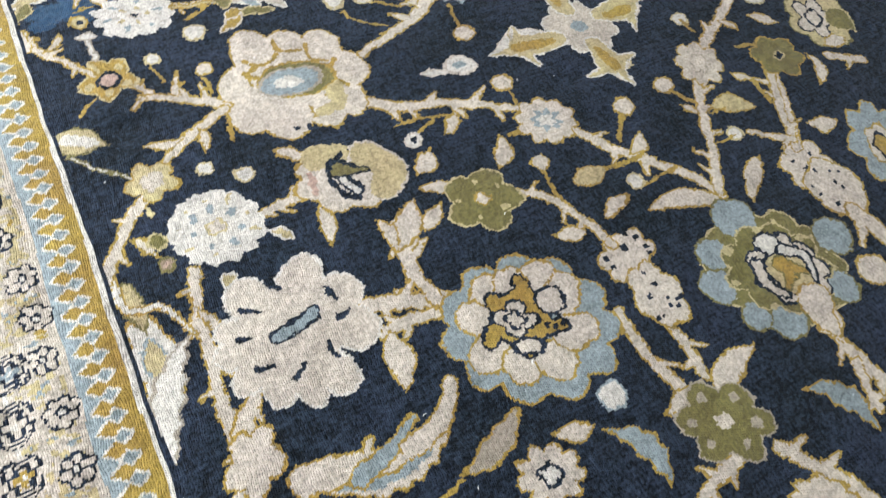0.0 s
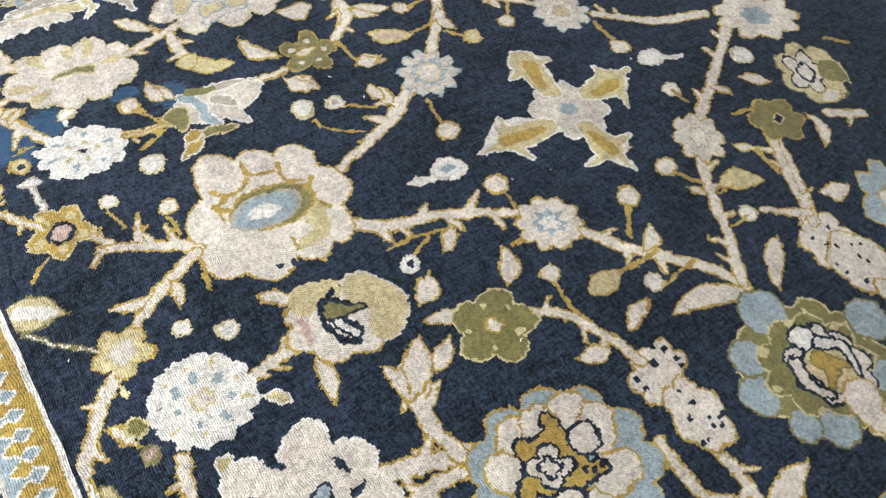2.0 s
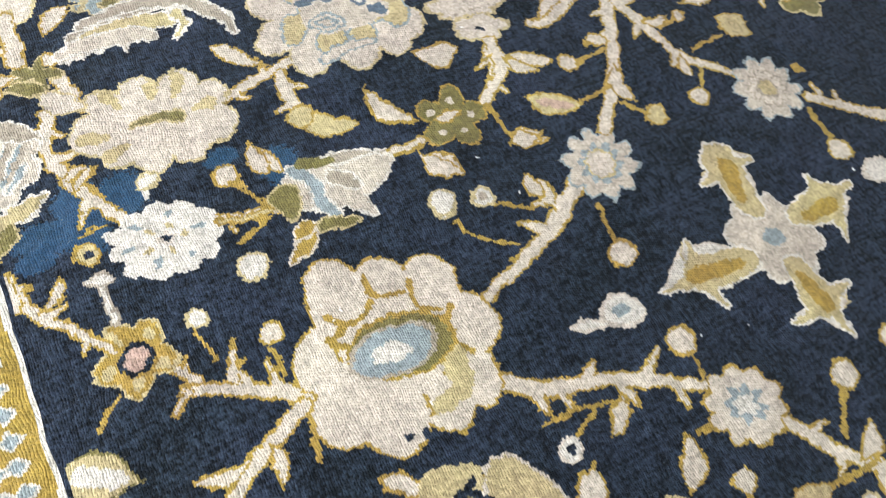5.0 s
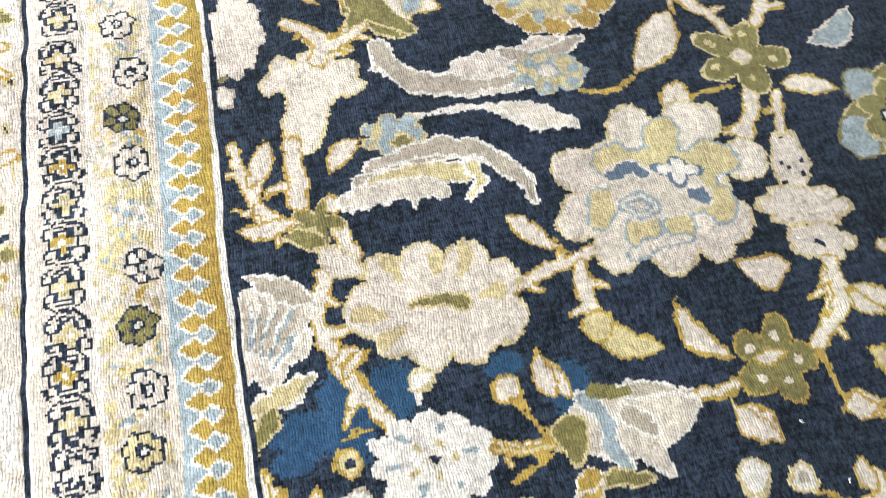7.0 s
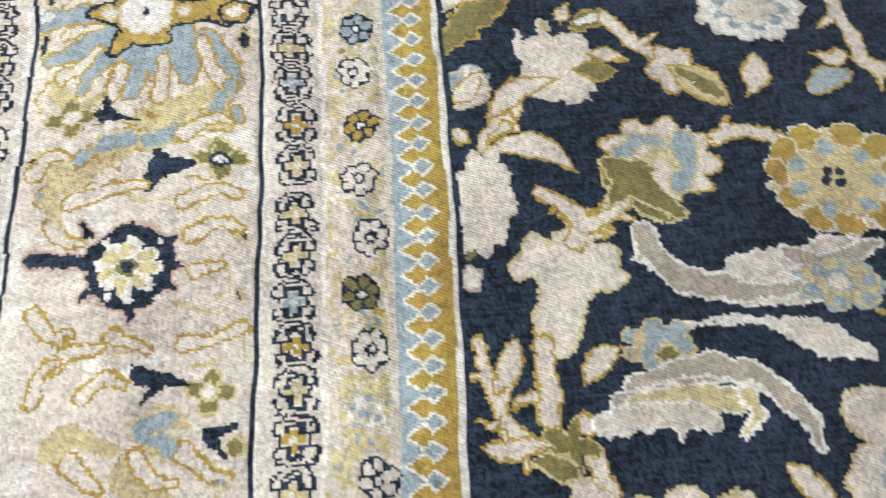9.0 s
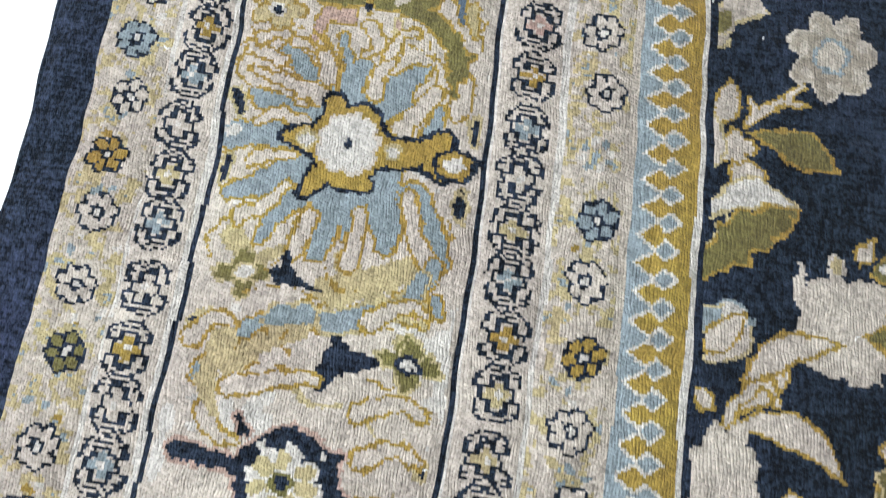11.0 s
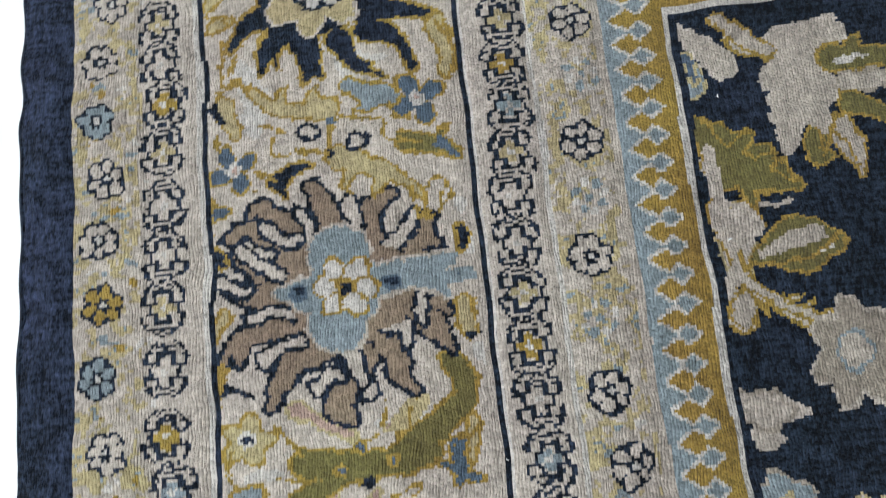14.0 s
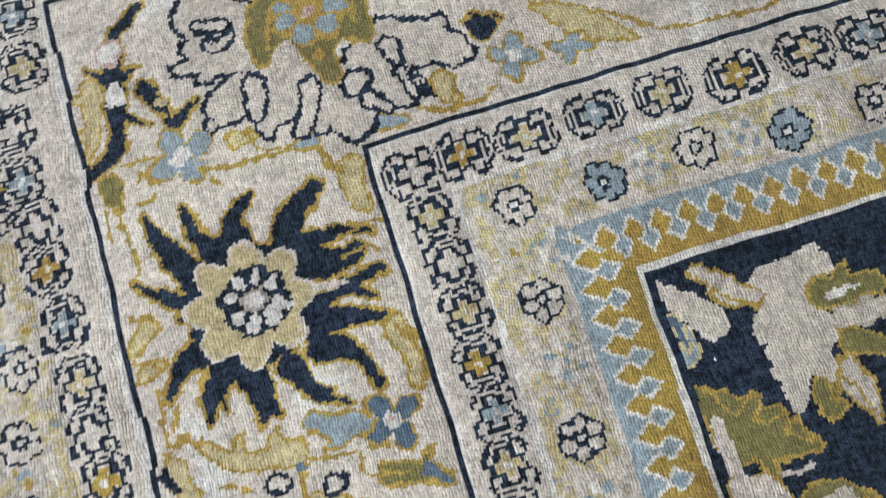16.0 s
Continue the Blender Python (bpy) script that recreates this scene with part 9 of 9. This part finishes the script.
scroll_unit(-0.5258, -0.6809, False, BLUE, OUT_S)
scroll_unit(-0.5286, -0.7338, False, CREAM, OUT_S)
scroll_unit(-0.5285, -0.7852, False, STRAW, OUT_S)
scroll_unit(-0.5263, -0.8321, False, BLUE, OUT_S)
scroll_unit(-0.5261, -0.8928, False, CREAM, OUT_S)
scroll_unit(-0.5289, -0.9493, False, GOLD, OUT_S)
scroll_unit(-0.5392, -0.0584, False, STRAW, OUT_S)
scroll_unit(-0.5404, -0.113, False, CREAM, OUT_S)
scroll_unit(-0.5415, -0.1631, False, CREAM, OUT_S)
scroll_unit(-0.5415, -0.2119, False, STRAW, OUT_S)
scroll_unit(-0.5411, -0.2697, False, CREAM, OUT_S)
scroll_unit(-0.5577, 0.2767, False, BLUE, OUT_S)
scroll_unit(-0.5507, 0.2305, False, CREAM, OUT_S)
scroll_unit(-0.5503, 0.1875, False, GOLD, OUT_S)
scroll_unit(-0.5456, 0.134, False, BLUE, OUT_S)
scroll_unit(-0.5403, 0.0777, False, STRAW, OUT_S)
scroll_unit(-0.5397, 0.0329, False, CREAM, OUT_S)
scroll_unit(-0.5363, -0.0097, False, GOLD, OUT_S)
scroll_unit(-0.5582, 0.33, False, CREAM, OUT_S)
scatter_flecks(IN, 0, -2.1666, 0.1075, 0.024)
scatter_flecks(IN, 0, -2.0941, 0.1075, 0.024)
scatter_flecks(IN, 0, -2.0284, 0.1075, 0.024)
scatter_flecks(IN, 0, -1.9681, 0.1075, 0.024)
scatter_flecks(IN, 0, -1.4293, 0.1075, 0.024)
scatter_flecks(IN, 0, -1.3677, 0.1075, 0.024)
scatter_flecks(IN, 0, -1.3036, 0.1075, 0.024)
scatter_flecks(IN, 0, -1.1202, 0.1075, 0.024)
scatter_flecks(IN, 0, -1.061, 0.1075, 0.024)
scatter_flecks(IN, 0, -0.9984, 0.1075, 0.024)
scatter_flecks(IN, 0, -0.9327, 0.1075, 0.024)
scatter_flecks(IN, 0, -0.8662, 0.1075, 0.024)
scatter_flecks(IN, 0, -0.8028, 0.1075, 0.024)
scatter_flecks(IN, 0, -0.6151, 0.1075, 0.024)
scatter_flecks(IN, 0, -0.5501, 0.1075, 0.024)
scatter_flecks(IN, 0, -0.4845, 0.1075, 0.024)
scatter_flecks(IN, 0, -0.4224, 0.1075, 0.024)
scatter_flecks(IN, 0, -0.3606, 0.1075, 0.024)
scatter_flecks(IN, 0, 0.0721, 0.1075, 0.024)
scatter_flecks(OUTER, 0, -0.9279, 0.559, 0.024)
scatter_flecks(OUTER, 0, -0.863, 0.559, 0.024)
scatter_flecks(OUTER, 0, -0.8012, 0.559, 0.024)
scatter_flecks(OUTER, 0, -0.7425, 0.559, 0.024)
scatter_flecks(OUTER, 0, -0.6816, 0.559, 0.024)
scatter_flecks(OUTER, 0, -0.6217, 0.559, 0.024)
scatter_flecks(OUTER, 0, -0.5621, 0.559, 0.024)
scatter_flecks(OUTER, 0, -0.5016, 0.559, 0.024)
scatter_flecks(OUTER, 0, -0.4386, 0.559, 0.024)
scatter_flecks(OUTER, 0, -0.3732, 0.559, 0.024)
scatter_flecks(OUTER, 0, -0.3067, 0.559, 0.024)
scatter_flecks(OUTER, 0, -0.2393, 0.559, 0.024)
scatter_flecks(OUTER, 0, -0.174, 0.559, 0.024)
scatter_flecks(OUTER, 0, -0.1115, 0.559, 0.024)
scatter_flecks(OUTER, 0, -0.0509, 0.559, 0.024)
scatter_flecks(OUTER, 0, 0.0107, 0.559, 0.024)
guard(IN, 0.1075, 0.058, 0.0655, 0.0655, CREAMS, 0.0213, 0, -3.4, -2.2423)
guard(IN, 0.1075, 0.058, 0.0655, 0.0655, CREAMS, 0.0213, 0, -1.9375, -1.4976)
guard(OUTER, 0.559, 0.058, 0.064, 0.064, CREAMS, 0.0205, 0, -3.4, -0.9976)
guard(OUTER, 0.559, 0.058, 0.064, 0.064, CREAMS, 0.0205, 0, 0.0425, 0.1425)
guard(OUTER, 0.559, 0.058, 0.064, 0.064, CREAMS, 0.0205, 0, 0.1809, 0.4616)
scrolls(IN_S, 0.1745, 0.0506, 0.0506, CROSSES, 0, -3.4, -2.212)
scrolls(IN_S, 0.1745, 0.0497, 0.0497, CROSSES, 0, -2.0583, -1.4875)
scrolls(OUT_S, 0.5, 0.0511, 0.0511, CROSSES, 0, -3.4, -0.9751)
scrolls(OUT_S, 0.5, 0.0567, 0.0567, CROSSES, 0, 0.33, 0.4743)


# ---- the field beyond, in the same manner ----
def wander(x, y):
    """A blossom on its stem with leaves and buds, where the field is still bare."""
    where, xs, ys = window(x - 0.085, y - 0.085, x + 0.085, y + 0.085)
    if xs.size == 0 or not (OWNER[where] == field).all():
        return
    ang = rng.uniform(0, 360)
    c, s = math.cos(radians(ang)), math.sin(radians(ang))
    stem(0.011, (x - 0.075 * c, y - 0.075 * s), (x - 0.03 * c + 0.01 * s, y - 0.03 * s - 0.01 * c), (x + 0.02 * c, y + 0.02 * s), end=0.008)
    leaf(x - 0.05 * c, y - 0.05 * s, x - 0.07 * c - 0.035 * s, y - 0.07 * s + 0.035 * c, 0.02, CREAM)
    leaf(x - 0.03 * c, y - 0.03 * s, x - 0.02 * c + 0.05 * s, y - 0.02 * s - 0.05 * c, 0.022, STRAW)
    r = rng.uniform(0.028, 0.044)
    flower(x + 0.03 * c, y + 0.03 * s, r, r * 0.9, ang, rng.choice((5, 8, 10)), rng.choice((CREAM, IVORY, OLIVE, SAND)), rng.choice((GOLD, STRAW)), 0.1,
           ((0.5, 6, 0.12, rng.choice((BLUE, STRAW, SAND)), CREAM), (0.22, 4, 0.1, rng.choice((IVORY, GOLD)), None)))
    bud(x - 0.055 * s, y + 0.055 * c, 0.010)


CLIP[:] = INSET < -0.002
for k in range(700):
    x, y = rng.uniform(LEFT + 0.1, RIGHT - 0.08), rng.uniform(BOTTOM + 0.08, TOP - 0.08)
    if (x > 0.62 and y > -1.0) or x > 1.32 or y < -2.62 or (x > 0.16 and y > -0.55) or (x > 0.34 and y > -0.74):
        wander(x, y)


# ---- the main border beyond, in the same manner ----
def border_medallion(side, along, kind):
    """A medallion of the main border with a vine and small flowers towards the next one."""
    x, y = on_side(side, along, 0.338)
    heart, halo, edge = ((GOLD, BLUE, NAVY), (BLUE, TAUPE, NAVY), (STRAW, NAVY, GOLD))[kind % 3]
    p = flower(x, y, 0.085, 0.085, 0, 11, halo, edge, 0.16)
    spokes(p, x, y, 0.105, 0.105, 0, 12, 0.55, 1.0, 0.026, halo, edge, loose=0.2)
    flower(x, y, 0.055, 0.052, 20, 5, heart, edge, 0.2, ((0.55, 8, 0.08, IVORY, CREAM), (0.16, 4, 0.1, NAVY, None)))
    points = [on_side(side, along + a, d) for a, d in ((0.10, 0.26), (0.13, 0.34), (0.17, 0.41), (0.22, 0.34), (0.24, 0.27))]
    stem(0.014, *points, colour=OLIVE, line=GOLD, name="vine")
    for a, d, c in ((0.16, 0.30, STRAW), (0.19, 0.39, BLUE), (0.12, 0.42, OLIVE), (0.23, 0.43, STRAW)):
        u, v = on_side(side, along + a, d)
        flower(u, v, 0.022, 0.020, 30, 4, c, GOLD, 0.2, ((0.35, 4, 0.1, IVORY, NAVY),))


CLIP[:] = (INSET >= 0.2125) & (INSET < 0.4635)
for side, first, last in ((0, -3.05, -1.55), (1, 0.45, 1.60), (2, -3.05, 0.05), (3, 0.05, 1.60)):
    for k in range(int((last - first) / 0.34) + 1):
        border_medallion(side, first + 0.34 * k, k + side)
CLIP[:] = True

# ---- the knots become the rug's pile ----
def rise(x, y):
    """The rug lies in shallow waves, with a few low folds where it was rolled."""
    z = 0.0016 * np.sin(3.1 * x + 1.7 * y) + 0.0012 * np.sin(5.3 * y - 2.2 * x + 1.0)
    z = z + 0.0009 * np.sin(31 * x + 14 * y + 2 * np.sin(5 * y)) * np.sin(9 * y - 4 * x) + 0.0007 * np.sin(58 * y - 21 * x + 3 * np.sin(7 * x)) * np.sin(6 * x + 3 * y)
    for fx, fy, ang, length, high, wide in FOLDS:
        c, s = math.cos(radians(ang)), math.sin(radians(ang))
        a, b = (x - fx) * c + (y - fy) * s, -(x - fx) * s + (y - fy) * c
        z = z + high * np.exp(-(b / wide) ** 2 - (a / length) ** 2)
    return z


FOLDS = ((0.29, -1.175, -12, 0.13, 0.0065, 0.016), (0.46, -1.18, 8, 0.10, 0.004, 0.018), (0.0, -1.30, 0, 0.25, 0.002, 0.03),
         (-0.65, 0.02, -40, 0.07, 0.006, 0.018), (-0.655, -0.03, -30, 0.06, 0.005, 0.016), (-0.37, 0.208, -2, 0.11, 0.0045, 0.011),
         (-0.11, 0.147, 10, 0.09, 0.0045, 0.011), (-0.37, -0.975, -8, 0.15, 0.004, 0.02), (0.06, -1.72, -28, 0.22, 0.003, 0.02),
         (-0.42, -1.10, 5, 0.12, 0.003, 0.02))


def pile_height():
    """The clipped pile: pale wool stands proud, dark wool has worn down, and each band of the border is slightly quilted."""
    worn = np.array([-0.0007, 0.0003, 0.0004, -0.0002, -0.0001, 0.0, 0.0, 0.0001, -0.0002, 0.0001, 0.0003, 0.0, -0.0003, -0.0002])
    h = worn[SHADE]
    h[INSET < -0.004] *= 0.5
    for name, d0, d1, _ in BANDS:
        if d1 - d0 > 0.04:
            s = np.clip((INSET - d0) / (d1 - d0), 0, 1)
            h = h + np.where((INSET >= d0) & (INSET < d1), 0.0030 * np.sqrt(np.sin(np.pi * s)) * (1 + 0.6 * ripple(41, 0.04)), 0)
    h = h + 0.0010 * ripple(42, 0.009) + 0.0020 * ripple(43, 0.028)
    e = np.pad(h, 1, mode="edge")
    return (e[:-1, :-1] + e[1:, :-1] + e[:-1, 1:] + e[1:, 1:]) / 4


def build_rug():
    """Runs of equal knots in one row become quads; each motif is a mesh of its own under the rug."""
    key = OWNER.astype(np.int64) * 16 + SHADE
    high = pile_height()
    new_run = np.ones((NY, NX), bool)
    new_run[:, 1:] = key[:, 1:] != key[:, :-1]
    new_run[:, ::4] = True
    new_run &= OWNER >= 0
    j, i = np.nonzero(new_run)
    brk = np.ones((NY, NX + 1), bool)
    brk[:, 1:NX] = key[:, 1:] != key[:, :-1]
    brk[:, 0:NX:4] = True
    nxt = np.where(brk, np.arange(NX + 1)[None, :], NX + 1)
    nxt = np.minimum.accumulate(nxt[:, ::-1], 1)[:, ::-1]
    i1 = nxt[j, i + 1]
    own, col = OWNER[j, i], SHADE[j, i]
    order = np.argsort(own, kind="stable")
    j, i, i1, own, col = j[order], i[order], i1[order], own[order], col[order]

    def corner(ii, jj):
        x, y = GX0 + ii * CU, GY0 + jj * CV
        x = x + bend(y)
        # the warp wanders, so no line of knots is quite straight
        xw = x + 0.0007 * np.sin(41 * y + 9 * x) + 0.0005 * np.sin(97 * y)
        yw = y + 0.0006 * np.sin(37 * x + 5 * y) + 0.0004 * np.sin(113 * x)
        return np.stack([xw, yw, rise(xw, yw) + high[jj, ii]], -1)

    quads = np.stack([corner(i, j), corner(i1, j), corner(i1, j + 1), corner(i, j + 1)], 1)
    first = np.searchsorted(own, np.arange(len(PARTS)))
    last = np.searchsorted(own, np.arange(len(PARTS)), side="right")
    rug = new("rug")
    tagged(rug, "worn hand-knotted wool rug with a navy floral field and cream border", "rug")
    objects = {}
    for p, (name, parent, label) in enumerate(PARTS):
        a, b = first[p], last[p]
        if b - a < 2 and parent >= 0:
            continue
        q, c = quads[a:b].reshape(-1, 3), col[a:b]
        n = b - a
        me = bpy.data.meshes.new(name)
        me.vertices.add(4 * n)
        me.vertices.foreach_set("co", q.astype(np.float32).ravel())
        me.loops.add(4 * n)
        me.loops.foreach_set("vertex_index", np.arange(4 * n, dtype=np.int32))
        me.polygons.add(n)
        me.polygons.foreach_set("loop_start", np.arange(0, 4 * n, 4, dtype=np.int32))
        used = sorted(set(c.tolist()))
        for u in used:
            me.materials.append(WOOL[u])
        slot = np.zeros(16, np.int32)
        slot[used] = np.arange(len(used))
        me.polygons.foreach_set("material_index", slot[c])
        me.update(calc_edges=True)
        ob = new(name, me)
        ob.parent = rug if parent < 0 else objects.get(parent, rug)
        if label:
            ob["label"] = label
        if name == "specks":
            ob["kind"] = "stuff"
        objects[p] = ob
    return rug


rug = build_rug()


def rug_body():
    """The rug's thickness: a cotton back and rolled edges under the pile."""
    bm = bmesh.new()
    n = 160
    y0, y1 = BOTTOM - 0.651, TOP + 0.651 * TOP_SCALE
    left = [(LEFT - 0.6515 + float(bend(y)), y) for y in np.linspace(y0, y1, n)]
    right = [(RIGHT + 0.6515 + float(bend(y)), y) for y in np.linspace(y0, y1, n)]
    rows = []
    for (xl, y), (xr, _) in zip(left, right):
        row = []
        for k in range(61):
            x = xl + (xr - xl) * k / 60
            row.append(bm.verts.new((x, y, float(rise(x, y)) - 0.0070)))
        low = [bm.verts.new((v.co.x, v.co.y, -0.0118)) for v in (row[0], row[-1])]
        rows.append((row, low))
    for (ra, la), (rb, lb) in zip(rows, rows[1:]):
        for k in range(60):
            bm.faces.new((ra[k], ra[k + 1], rb[k + 1], rb[k]))
        bm.faces.new((la[0], ra[0], rb[0], lb[0]))
        bm.faces.new((ra[-1], la[1], lb[1], rb[-1]))
    for row, low in (rows[0], rows[-1]):
        bm.faces.new([low[0], *row, low[1]])
    ob = made("backing", bm, COTTON)
    ob.parent = rug
    ob["label"] = "undyed cotton foundation under the pile"


rug_body()


def rolled_edge():
    """The overcast navy cord along the rug's long edge."""
    for sx, base in ((-1, LEFT - 0.652), (1, RIGHT + 0.652)):
        bm = bmesh.new()
        prev = None
        for y in np.linspace(BOTTOM - 0.652, TOP + 0.652 * TOP_SCALE, 420):
            x = base + float(bend(y)) + 0.0012 * math.sin(31 * y) + 0.0008 * math.sin(83 * y)
            z = float(rise(x, y)) - 0.004
            ring = [bm.verts.new((x + 0.0042 * math.cos(a), y, z + 0.0046 * math.sin(a))) for a in np.linspace(0, 2 * math.pi, 9)[:-1]]
            if prev:
                for k in range(8):
                    bm.faces.new((prev[k], prev[(k + 1) % 8], ring[(k + 1) % 8], ring[k]))
            prev = ring
        ob = made("edge_cord", bm, WOOL[NAVY])
        ob.parent = rug
        ob["label"] = "navy overcast edge cord"


rolled_edge()



# ---- lint on the pile ----
def lint():
    """Bits of white fluff and thread caught on the rug, far too many to count."""
    pick = random.Random(11)
    bm = bmesh.new()
    spots = [(pick.uniform(-0.6, 1.3), pick.uniform(-2.5, 0.4)) for k in range(150)]
    for x, y in spots:
        n = pick.randint(1, 2)
        for q in range(n):
            ang, length = pick.uniform(0, math.pi), pick.uniform(0.0015, 0.0065)
            r = pick.uniform(0.0003, 0.0007)
            prev = None
            for k in range(4):
                s = (k / 3 - 0.5) * length
                bow = 0.25 * length * (1 - (2 * k / 3 - 1) ** 2)
                px, py = x + s * math.cos(ang) - bow * math.sin(ang), y + s * math.sin(ang) + bow * math.cos(ang)
                pz = float(rise(px, py)) + r + 0.0002
                ring = [bm.verts.new((px - r * math.sin(ang) * math.cos(a), py + r * math.cos(ang) * math.cos(a), pz + r * math.sin(a))) for a in (0, 1.57, 3.14, 4.71)]
                if prev:
                    for m in range(4):
                        bm.faces.new((prev[m], prev[(m + 1) % 4], ring[(m + 1) % 4], ring[m]))
                else:
                    bm.faces.new(ring)
                prev = ring
            bm.faces.new(prev[::-1])
    tagged(made("lint", bm, LINT), "scattered white lint and thread ends on the rug", "lint", kind="stuff")


lint()
